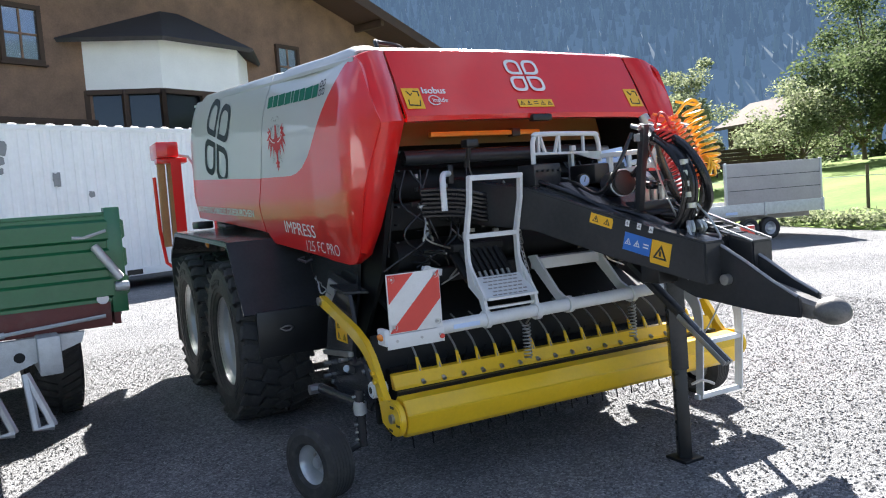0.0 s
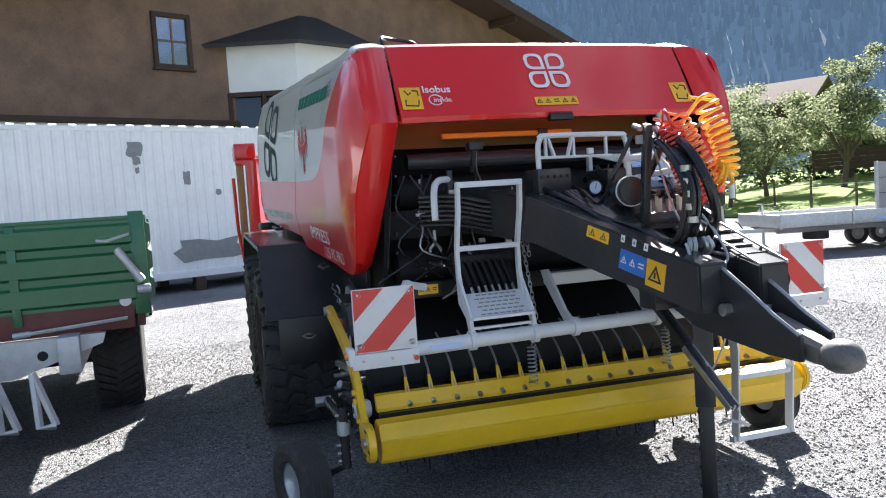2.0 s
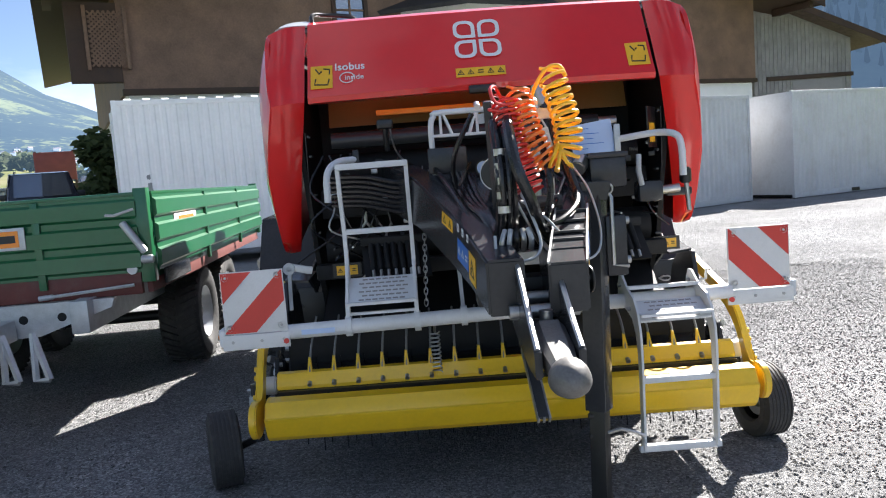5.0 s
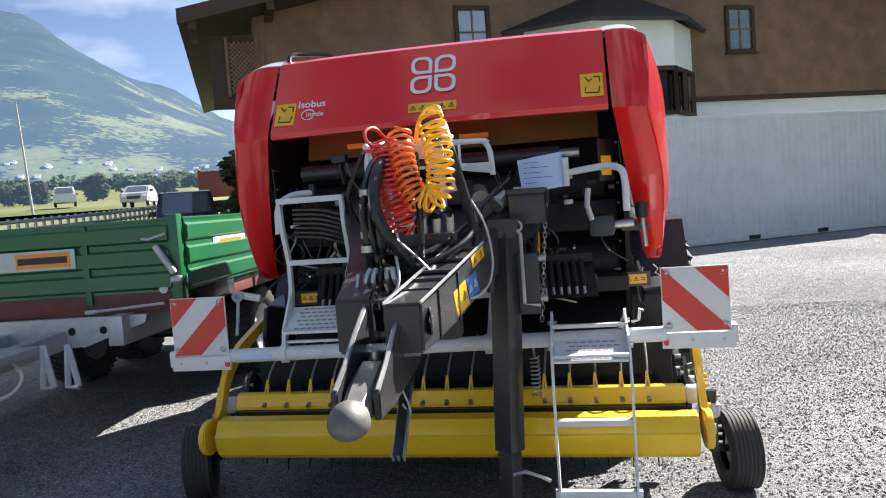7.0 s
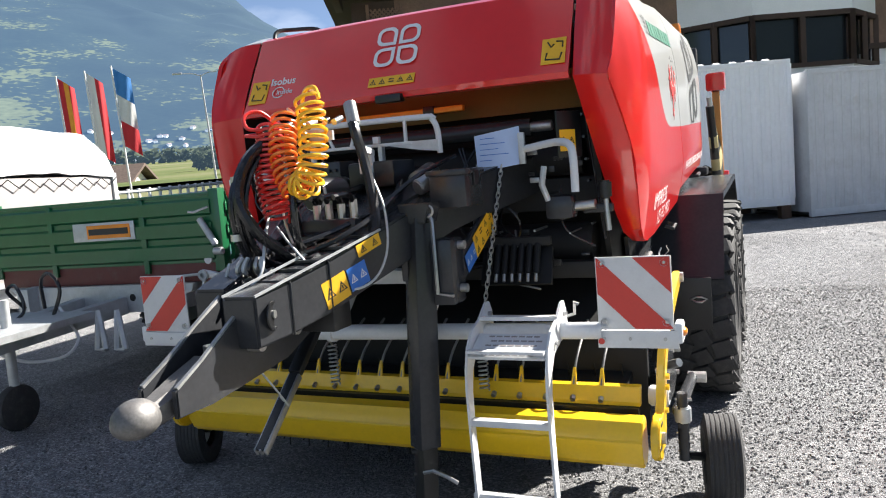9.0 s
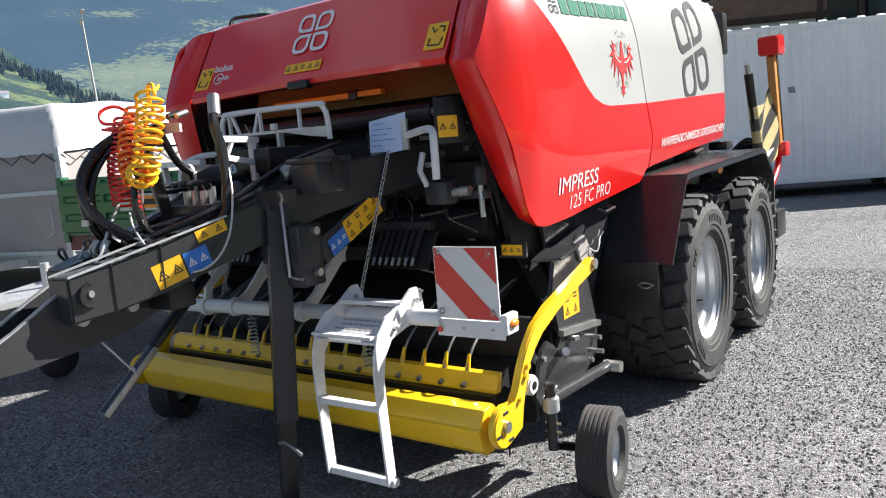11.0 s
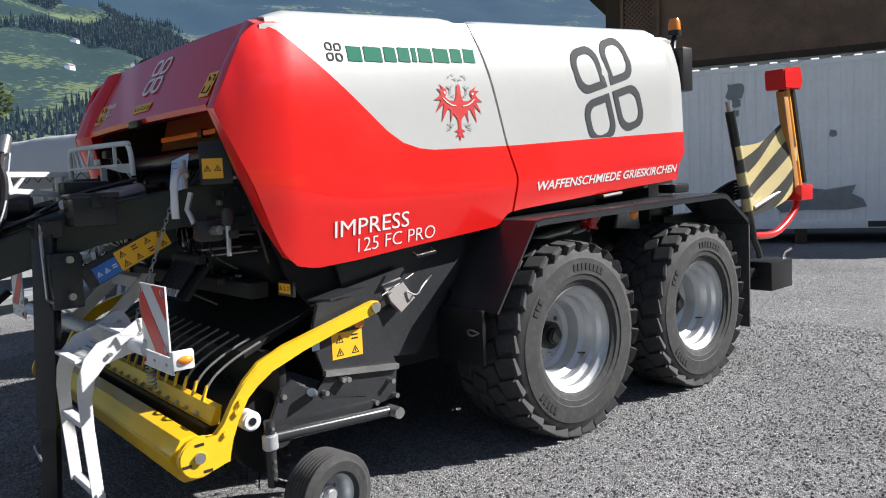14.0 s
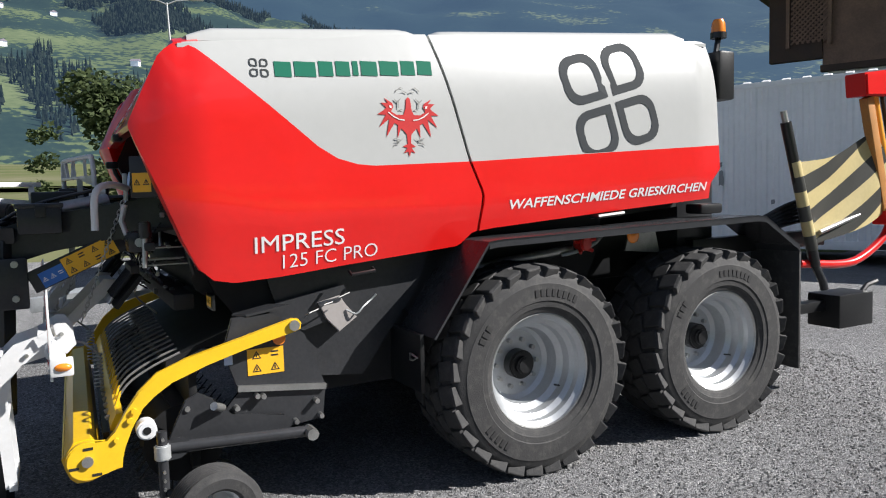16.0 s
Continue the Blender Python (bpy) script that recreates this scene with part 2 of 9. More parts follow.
M_PAPER = mat("white_paper", (0.50, 0.62, 0.84), 0.7, var=0.04)
M_FOIL = mat("black_yellow_film_dark", (0.05, 0.05, 0.045), 0.35, var=0.1)
M_FOILY = mat("black_yellow_film_pale", (0.52, 0.43, 0.21), 0.4, var=0.1)
M_GREEN = mat("green_trailer_paint", (0.008, 0.115, 0.042), 0.33, var=0.12, scale=3, coat=0.3, dirt=0.2, dirt_col=(0.08, 0.16, 0.09))
M_MAROON = mat("red_brown_primer", (0.13, 0.03, 0.025), 0.55, var=0.2, scale=5, dirt=0.3)
M_CONTAINER = mat("white_container_paint", (0.82, 0.83, 0.84), 0.5, var=0.06, scale=0.8, bump=0.05, bscale=30, dirt=0.16, dirt_col=(0.42, 0.40, 0.37))
M_CONTAINER2 = mat("grey_white_container_paint", (0.57, 0.58, 0.595), 0.55, var=0.1, scale=0.9, dirt=0.35, dirt_col=(0.30, 0.26, 0.22))
M_PATCH = mat("grey_flaked_patch", (0.24, 0.25, 0.26), 0.7, var=0.2, scale=8)
M_WOOD = mat("brown_timber_cladding", (0.20, 0.118, 0.076), 0.6, var=0.35, scale=1.3, bump=0.2, bscale=25, dirt=0.35, dirt_col=(0.07, 0.035, 0.02))
M_DARKWOOD = mat("dark_timber", (0.055, 0.03, 0.018), 0.65, var=0.3, scale=3, bump=0.2, bscale=30)
M_PLASTER = mat("white_plaster", (0.84, 0.84, 0.82), 0.85, var=0.05, scale=1.5, bump=0.15, bscale=90)
M_SHINGLE = mat("dark_roof_slate", (0.045, 0.043, 0.045), 0.7, var=0.35, scale=5, bump=0.3, bscale=40)
M_TILE = mat("grey_brown_roof_tiles", (0.13, 0.10, 0.085), 0.9, spec=0.1, var=0.35, scale=5, bump=0.3, bscale=30)
M_GLASS = mat("window_glass", (0.34, 0.36, 0.38), 0.05, metal=0.75, var=0.06, scale=1.0)
M_DARKGLASS = mat("dark_bay_glass", (0.018, 0.02, 0.022), 0.06, var=0.1, scale=1.0)
M_TARP = mat("white_tarpaulin", (0.52, 0.53, 0.54), 0.5, var=0.06, scale=2, bump=0.2, bscale=8)
M_PANELGREY = mat("grey_panel", (0.30, 0.28, 0.27), 0.6, var=0.12, scale=3, bump=0.05)
M_STONE = mat("boulder_stone", (0.30, 0.29, 0.27), 0.85, var=0.35, scale=4, bump=0.7, bscale=14)
M_BARK = mat("bark", (0.10, 0.075, 0.055), 0.9, var=0.35, scale=7, bump=0.6, bscale=25)
M_POLE = mat("lamp_post_zinc", (0.45, 0.46, 0.47), 0.5, metal=0.4, var=0.1)


def leaf_material(name, a, b, glow=None):
    m = bpy.data.materials.new(name)
    m.use_nodes = True
    n, l = m.node_tree.nodes, m.node_tree.links
    p = n["Principled BSDF"]
    g, r = n.new("ShaderNodeNewGeometry"), n.new("ShaderNodeValToRGB")
    r.color_ramp.elements[0].color, r.color_ramp.elements[1].color = (*a, 1), (*b, 1)
    l.new(g.outputs["Random Per Island"], r.inputs["Fac"])
    l.new(r.outputs["Color"], p.inputs["Base Color"])
    p.inputs["Roughness"].default_value = 0.7
    p.inputs["Specular IOR Level"].default_value = 0.15
    p.inputs["Transmission Weight"].default_value = 0.0
    # glow: bluish emission that stands in for distance haze
    if glow:
        p.inputs["Emission Color"].default_value, p.inputs["Emission Strength"].default_value = (*glow[:3], 1), glow[3]
    tr, mixs, out = n.new("ShaderNodeBsdfTranslucent"), n.new("ShaderNodeMixShader"), n["Material Output"]
    l.new(r.outputs["Color"], tr.inputs["Color"])
    mixs.inputs[0].default_value = 0.5
    l.new(p.outputs["BSDF"], mixs.inputs[1])
    l.new(tr.outputs["BSDF"], mixs.inputs[2])
    l.new(mixs.outputs["Shader"], out.inputs["Surface"])
    return m


M_LEAF = leaf_material("apple_leaves", (0.10, 0.13, 0.065), (0.36, 0.39, 0.23))
M_LEAF2 = leaf_material("hedge_leaves", (0.045, 0.07, 0.032), (0.15, 0.19, 0.085))
# far foliage glows faintly blue, haze put into its colour
M_LEAF3 = leaf_material("haze_glow_far_leaves", (0.045, 0.065, 0.045), (0.12, 0.14, 0.085), glow=(0.20, 0.33, 0.50, 0.10))


def gravel_material():
    m = bpy.data.materials.new("grey_gravel")
    m.use_nodes = True
    n, l = m.node_tree.nodes, m.node_tree.links
    b = n["Principled BSDF"]
    geo, vo, vo2, big, mid = n.new("ShaderNodeNewGeometry"), n.new("ShaderNodeTexVoronoi"), n.new("ShaderNodeTexVoronoi"), n.new("ShaderNodeTexNoise"), n.new("ShaderNodeTexNoise")
    for q, s in ((vo, 84.0), (vo2, 190.0), (big, 0.35), (mid, 6.0)):
        q.inputs["Scale"].default_value = s
        l.new(geo.outputs["Position"], q.inputs["Vector"])
    big.inputs["Detail"].default_value = mid.inputs["Detail"].default_value = 6
    bw = n.new("ShaderNodeSeparateColor")
    l.new(vo.outputs["Color"], bw.inputs["Color"])
    ramp = n.new("ShaderNodeValToRGB")
    e = ramp.color_ramp.elements
    e[0].color, e[1].color = (0.145, 0.145, 0.148, 1), (0.41, 0.407, 0.403, 1)
    e.new(0.5).color = (0.216, 0.218, 0.223, 1)
    e.new(0.85).color = (0.31, 0.31, 0.314, 1)
    l.new(bw.outputs["Red"], ramp.inputs["Fac"])
    tone = n.new("ShaderNodeMapRange")
    tone.inputs["From Min"].default_value, tone.inputs["From Max"].default_value = 0.3, 0.7
    tone.inputs["To Min"].default_value, tone.inputs["To Max"].default_value = 0.86, 1.32
    l.new(big.outputs["Fac"], tone.inputs["Value"])
    tone2 = n.new("ShaderNodeMapRange")
    tone2.inputs["To Min"].default_value, tone2.inputs["To Max"].default_value = 0.75, 1.25
    l.new(mid.outputs["Fac"], tone2.inputs["Value"])
    mul = n.new("ShaderNodeMath")
    mul.operation = "MULTIPLY"
    l.new(tone.outputs["Result"], mul.inputs[0])
    l.new(tone2.outputs["Result"], mul.inputs[1])
    sc = n.new("ShaderNodeVectorMath")
    sc.operation = "SCALE"
    l.new(ramp.outputs["Color"], sc.inputs[0])
    l.new(mul.outputs[0], sc.inputs["Scale"])
    l.new(sc.outputs["Vector"], b.inputs["Base Color"])
    b.inputs["Roughness"].default_value = 0.95
    b.inputs["Specular IOR Level"].default_value = 0.08
    b.inputs["Diffuse Roughness"].default_value = 0.1
    h = n.new("ShaderNodeMath")
    h.operation = "ADD"
    l.new(vo.outputs["Distance"], h.inputs[0])
    l.new(vo2.outputs["Distance"], h.inputs[1])
    bp = n.new("ShaderNodeBump")
    bp.invert = True
    bp.inputs["Strength"].default_value, bp.inputs["Distance"].default_value = 0.75, 0.012
    l.new(h.outputs[0], bp.inputs["Height"])
    l.new(bp.outputs["Normal"], b.inputs["Normal"])
    return m


def field_material(name, cols, scale, rough=0.9, bump=0.3, glow=None, alt=None, flat_z=1.0, fine=0.35):
    """Patches of several colours by noise at two scales; glow adds painted haze."""
    m = bpy.data.materials.new(name)
    m.use_nodes = True
    n, l = m.node_tree.nodes, m.node_tree.links
    b = n["Principled BSDF"]
    geo, a, c, mx, ramp = n.new("ShaderNodeNewGeometry"), n.new("ShaderNodeTexNoise"), n.new("ShaderNodeTexNoise"), n.new("ShaderNodeMath"), n.new("ShaderNodeValToRGB")
    for q, s in ((a, scale), (c, scale * 18)):
        q.inputs["Scale"].default_value, q.inputs["Detail"].default_value = s, 6
        mp = n.new("ShaderNodeMapping")
        mp.inputs["Scale"].default_value = (1, 1, flat_z)
        l.new(geo.outputs["Position"], mp.inputs["Vector"])
        l.new(mp.outputs["Vector"], q.inputs["Vector"])
    mx.operation = "MULTIPLY_ADD"
    mx.inputs[1].default_value = fine
    l.new(c.outputs["Fac"], mx.inputs[0])
    sub = n.new("ShaderNodeMath")
    sub.inputs[1].default_value = -fine / 2
    l.new(a.outputs["Fac"], sub.inputs[0])
    l.new(sub.outputs[0], mx.inputs[2])
    e = ramp.color_ramp.elements
    while len(e) < len(cols):
        e.new(0.5)
    for el, (p, col) in zip(e, cols):
        el.position, el.color = p, (*col, 1)
    fac = mx.outputs[0]
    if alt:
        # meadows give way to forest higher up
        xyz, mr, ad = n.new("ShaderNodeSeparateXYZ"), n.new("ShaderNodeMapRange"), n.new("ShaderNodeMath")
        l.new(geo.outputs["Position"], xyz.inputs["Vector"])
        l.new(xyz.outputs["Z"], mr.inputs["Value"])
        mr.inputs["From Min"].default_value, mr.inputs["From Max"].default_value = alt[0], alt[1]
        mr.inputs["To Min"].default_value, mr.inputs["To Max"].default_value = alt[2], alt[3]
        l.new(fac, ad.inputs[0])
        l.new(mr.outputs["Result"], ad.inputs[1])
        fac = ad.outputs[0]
    l.new(fac, ramp.inputs["Fac"])
    l.new(ramp.outputs["Color"], b.inputs["Base Color"])
    b.inputs["Roughness"].default_value = rough
    b.inputs["Specular IOR Level"].default_value = 0.1
    if glow:
        b.inputs["Emission Color"].default_value, b.inputs["Emission Strength"].default_value = (*glow[:3], 1), glow[3]
    bp = n.new("ShaderNodeBump")
    bp.inputs["Strength"].default_value, bp.inputs["Distance"].default_value = bump, 0.2 / scale * 0.05
    l.new(c.outputs["Fac"], bp.inputs["Height"])
    l.new(bp.outputs["Normal"], b.inputs["Normal"])
    return m


M_GRAVEL = gravel_material()
M_GRASS = field_material("meadow_grass", [(0.25, (0.07, 0.12, 0.025)), (0.5, (0.13, 0.20, 0.04)), (0.75, (0.20, 0.26, 0.06))], 0.25)
M_VALLEY = field_material("dry_valley_meadow", [(0.28, (0.06, 0.09, 0.03)), (0.45, (0.11, 0.13, 0.05)), (0.58, (0.15, 0.155, 0.08)), (0.75, (0.20, 0.19, 0.12))], 0.03)
M_ROAD = mat("asphalt", (0.20, 0.20, 0.205), 0.95, spec=0.1, var=0.15, scale=1.0, bump=0.2)
# bluish emission paints distance haze into the valley sides and forest slope
M_HILL = field_material("haze_glow_valley_side", [(0.30, (0.010, 0.020, 0.018)), (0.50, (0.014, 0.026, 0.022)), (0.57, (0.020, 0.033, 0.025)), (0.583, (0.075, 0.09, 0.04)), (0.75, (0.12, 0.14, 0.065))], 0.0046, bump=0.0, glow=(0.17, 0.33, 0.64, 0.135), alt=(150, 520, 0.035, -0.13), flat_z=2.6, fine=0.42)
M_NEARHILL = field_material("haze_glow_meadow_slope", [(0.30, (0.012, 0.026, 0.018)), (0.50, (0.018, 0.034, 0.022)), (0.535, (0.03, 0.05, 0.026)), (0.555, (0.08, 0.105, 0.038)), (0.75, (0.12, 0.145, 0.06))], 0.010, bump=0.0, glow=(0.20, 0.35, 0.62, 0.07), alt=(20, 300, 0.03, -0.04), flat_z=1.8, fine=0.6)
M_HILLTOP = field_material("haze_glow_upper_slope", [(0.3, (0.02, 0.045, 0.06)), (0.55, (0.035, 0.065, 0.075)), (0.75, (0.09, 0.12, 0.11))], 0.004, bump=0.0, glow=(0.20, 0.36, 0.66, 0.34))
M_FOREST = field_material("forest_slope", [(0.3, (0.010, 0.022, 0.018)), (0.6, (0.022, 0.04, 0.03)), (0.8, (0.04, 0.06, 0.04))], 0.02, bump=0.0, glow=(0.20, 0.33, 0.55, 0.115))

# ---- ground and distance ----
def valley_z(x, y):
    """The valley floor rises gently away from the yard on the road's side."""
    d = math.hypot(x - 4, y)
    yaw = math.degrees(math.atan2(4 - x, y))
    f = lerp_table([(19, 0), (26, 1), (130, 1), (150, 0)], yaw)
    return -0.03 + f * lerp_table([(19, 0), (25, 1.08), (3000, 141)], d)


def ground_point(a, d):
    x, y = 4 - math.sin(radians(a)) * d, math.cos(radians(a)) * d
    return (x, y, valley_z(x, y))


tagged(part("ground", grid(ground_point, list(range(0, 363, 3)), [0.01, 12, 19, 22, 25, 32, 45, 80, 160, 400, 1100, 3000]), M_VALLEY, smooth=0),
       "mown green meadow running out to the valley", "meadow", kind="structure")
YARD = [(-16, -16), (26, -16), (22.5, 2), (18.2, 11), (19.5, 15), (22.5, 23), (25, 34), (-4, 34), (-17, 30)]
tagged(part("yard", slab([(x, y, -0.12) for x, y in YARD], (0, 0, 0.12)), M_GRAVEL, smooth=0), "grey crushed gravel yard with loose stones", "gravel yard", kind="structure")


def strip(pts, w, z, h):
    bm = bmesh.new()
    p = [Vector((x, y, z + max(0, valley_z(x, y)))) for x, y in pts]
    L, R = [], []
    for i, q in enumerate(p):
        d = (p[min(i + 1, len(p) - 1)] - p[max(i - 1, 0)]).normalized()
        s = Vector((d.y, -d.x, 0)) * w / 2
        L.append((q - s, q - s + Vector((0, 0, h))))
        R.append((q + s, q + s + Vector((0, 0, h))))
    for (a, b), (c, d) in zip(zip(L, L[1:]), zip(R, R[1:])):
        v = [bm.verts.new(t) for t in (a[1], b[1], d[1], c[1])]
        bm.faces.new(v)
    return bm


tagged(part("road", strip([(-60, -30), (-46, 10), (-36, 30), (-28, 46), (-24.5, 58), (-23.5, 75), (-27, 100), (-45, 150), (-120, 330)], 8, 0.12, 0.0), M_ROAD, smooth=0), "grey asphalt main road along the valley", "road", kind="structure")


def mountain(name, yaw0, yaw1, r0, r1, height, material, label, n=90, k=26, lift=0):
    """A valley side seen over the given yaws; height(yaw, share of the way up)."""
    def fn(a, s):
        yw = radians(a)
        r = r0 + (r1 - r0) * s
        return (-math.sin(yw) * r, math.cos(yw) * r, height(a, s) - 2 + lift * (1 - s))
    return tagged(part(name, grid(fn, [yaw0 + (yaw1 - yaw0) * i / n for i in range(n + 1)], [j / k for j in range(k + 1)]), material, smooth=180), label, "mountain", kind="structure")


def ridge_left(a, s):
    top = lerp_table([(10, 130), (18, 260), (24, 400), (30, 560), (36, 740), (42, 790), (50, 860), (60, 960), (80, 1000), (110, 950), (140, 800)], a)
    wob = noise.fractal((a * 0.09, s * 3.0, 1.7), 1.0, 2.0, 6)
    return top * (s ** 0.85) * (1 + 0.10 * wob * min(1, 4 * s)) + 12 * noise.fractal((a * 0.6, s * 14, 0.3), 1.0, 2.0, 4) * s


def ridge_far(a, s):
    top = lerp_table([(10, 60), (24, 200), (45, 520), (60, 900), (75, 1000), (100, 900), (140, 700)], a)
    return (top + 60 * noise.fractal((a * 0.12, s * 2.0, 5.7), 1.0, 2.0, 5)) * s


def ridge_right(a, s):
    top = lerp_table([(-140, 120), (-95, 190), (-60, 240), (-20, 260), (5, 200), (14, 60)], a)
    return (top + 22 * noise.fractal((a * 0.15, s * 3.0, 9.1), 1.0, 2.0, 5)) * (s ** 0.9)


def ridge_near(a, s):
    top = lerp_table([(44, 4), (50, 60), (58, 190), (66, 300), (80, 380), (95, 380), (150, 330)], a)
    return top * (s ** 0.9) * (1 + 0.12 * noise.fractal((a * 0.12, s * 3.0, 4.4), 1.0, 2.0, 5) * min(1, 4 * s)) + 8 * noise.fractal((a * 0.7, s * 12, 2.3), 1.0, 2.0, 4) * s


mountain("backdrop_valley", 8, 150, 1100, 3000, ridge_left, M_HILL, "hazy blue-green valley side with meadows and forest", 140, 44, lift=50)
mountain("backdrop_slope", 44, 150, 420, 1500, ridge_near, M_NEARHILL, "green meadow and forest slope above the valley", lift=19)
mountain("backdrop_peak", 8, 150, 3000, 4300, ridge_far, M_HILLTOP, "far forested mountain ridge in painted blue haze", n=60, k=12)
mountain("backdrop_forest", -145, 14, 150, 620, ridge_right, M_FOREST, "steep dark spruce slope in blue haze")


def conifers(name, seed, count, yaws, r0, r1, height, lift=0, patchy=False, size=1.0):
    """Many spruces on a slope, in one mesh."""
    rnd = random.Random(seed)
    vs, fs = [], []
    for _ in range(count):
        a, s = rnd.uniform(*yaws), rnd.random() ** 0.8
        yw, r = radians(a), r0 + (r1 - r0) * s
        if patchy and noise.noise((a * 0.16, s * 5.0, 0.4)) + 0.5 * noise.noise((a * 0.5, s * 14.0, 2.4)) < 0.05:
            continue
        base = Vector((-math.sin(yw) * r, math.cos(yw) * r, height(a, s) - 3 + lift * (1 - s)))
        h, w = size * rnd.uniform(11, 24), size * rnd.uniform(2.2, 3.6)
        for lay in range(4):
            z0, z1, ww = h * (0.10 + 0.2 * lay), h * (0.48 + 0.175 * lay), w * (1 - 0.22 * lay)
            k = len(vs)
            t0 = rnd.random() * 6.28
            for q in range(6):
                t = t0 + q * math.pi / 3
                rr = ww * (1.0 if q % 2 else 0.62)
                vs.append((base.x + rr * math.cos(t), base.y + rr * math.sin(t), base.z + z0 + (0.5 if q % 2 else 0)))
            vs.append((base.x, base.y, base.z + min(z1, h)))
            fs += [(k + q, k + (q + 1) % 6, k + 6) for q in range(6)]
    me = bpy.data.meshes.new(name)
    me.from_pydata(vs, [], fs)
    me.materials.append(M_FOREST_TREE)
    return tagged(new(name, me), "dense dark spruce forest on the slope", "forest", kind="stuff")


# haze again painted as bluish emission, on each spruce material
M_FOREST_TREE = leaf_material("haze_glow_spruce", (0.014, 0.025, 0.024), (0.085, 0.115, 0.10), glow=(0.20, 0.33, 0.55, 0.185))
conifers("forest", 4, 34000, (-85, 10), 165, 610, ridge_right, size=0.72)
M_FOREST_TREE = leaf_material("haze_glow_valley_spruce", (0.010, 0.019, 0.015), (0.030, 0.046, 0.030), glow=(0.20, 0.35, 0.60, 0.10))
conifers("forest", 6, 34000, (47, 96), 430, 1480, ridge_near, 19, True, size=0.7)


def scattered_houses():
    rnd = random.Random(12)
    bmw, bmr = bmesh.new(), bmesh.new()
    for i in range(110):
        a = rnd.choice((rnd.uniform(20, 48), rnd.uniform(20, 48), rnd.uniform(45, 70)))
        s = rnd.random() ** 1.5 * 0.05
        r = 1100 + 1900 * s
        z = ridge_left(a, s) - 4 + 50 * (1 - s)
        m = Matrix.Translation((-math.sin(radians(a)) * r, math.cos(radians(a)) * r, z)) @ Matrix.Rotation(rnd.random() * 3, 4, "Z")
        w, d, h = rnd.uniform(5, 8), rnd.uniform(5, 8), rnd.uniform(3, 4.5)
        box(-w / 2, w / 2, -d / 2, d / 2, 0, h, bm=bmw, m=m)
        slab([m @ Vector(p) for p in ((-w * .6, -d * .6, h), (w * .6, -d * .6, h), (0, -d * .6, h + 2.0))], m.to_3x3() @ Vector((0, d * 1.2, 0)), bm=bmr)
    for i in range(16):
        # farmsteads on the meadows of the nearer slope
        a, s = rnd.uniform(52, 92), rnd.uniform(0.02, 0.5)
        r = 420 + 1080 * s
        m = Matrix.Translation((-math.sin(radians(a)) * r, math.cos(radians(a)) * r, ridge_near(a, s) - 3 + 19 * (1 - s))) @ Matrix.Rotation(rnd.random() * 3, 4, "Z")
        w, d, h = rnd.uniform(5, 8), rnd.uniform(4, 6), rnd.uniform(3, 4.5)
        box(-w / 2, w / 2, -d / 2, d / 2, 0, h, bm=bmw, m=m)
        slab([m @ Vector(p) for p in ((-w * .6, -d * .6, h), (w * .6, -d * .6, h), (0, -d * .6, h + 2.0))], m.to_3x3() @ Vector((0, d * 1.2, 0)), bm=bmr)
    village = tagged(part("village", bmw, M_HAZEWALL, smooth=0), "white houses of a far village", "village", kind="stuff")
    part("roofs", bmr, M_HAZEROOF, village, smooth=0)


# haze painted into far walls and roofs as a weak glow
M_HAZEWALL = field_material("haze_glow_white_walls", [(0.3, (0.55, 0.56, 0.57)), (0.7, (0.7, 0.7, 0.7))], 0.02, bump=0.0, glow=(0.36, 0.45, 0.58, 0.3))
M_HAZEROOF = field_material("haze_glow_roofs", [(0.3, (0.14, 0.10, 0.09)), (0.7, (0.24, 0.17, 0.14))], 0.02, bump=0.0, glow=(0.24, 0.34, 0.52, 0.28))
scattered_houses()

# ---- containers ----


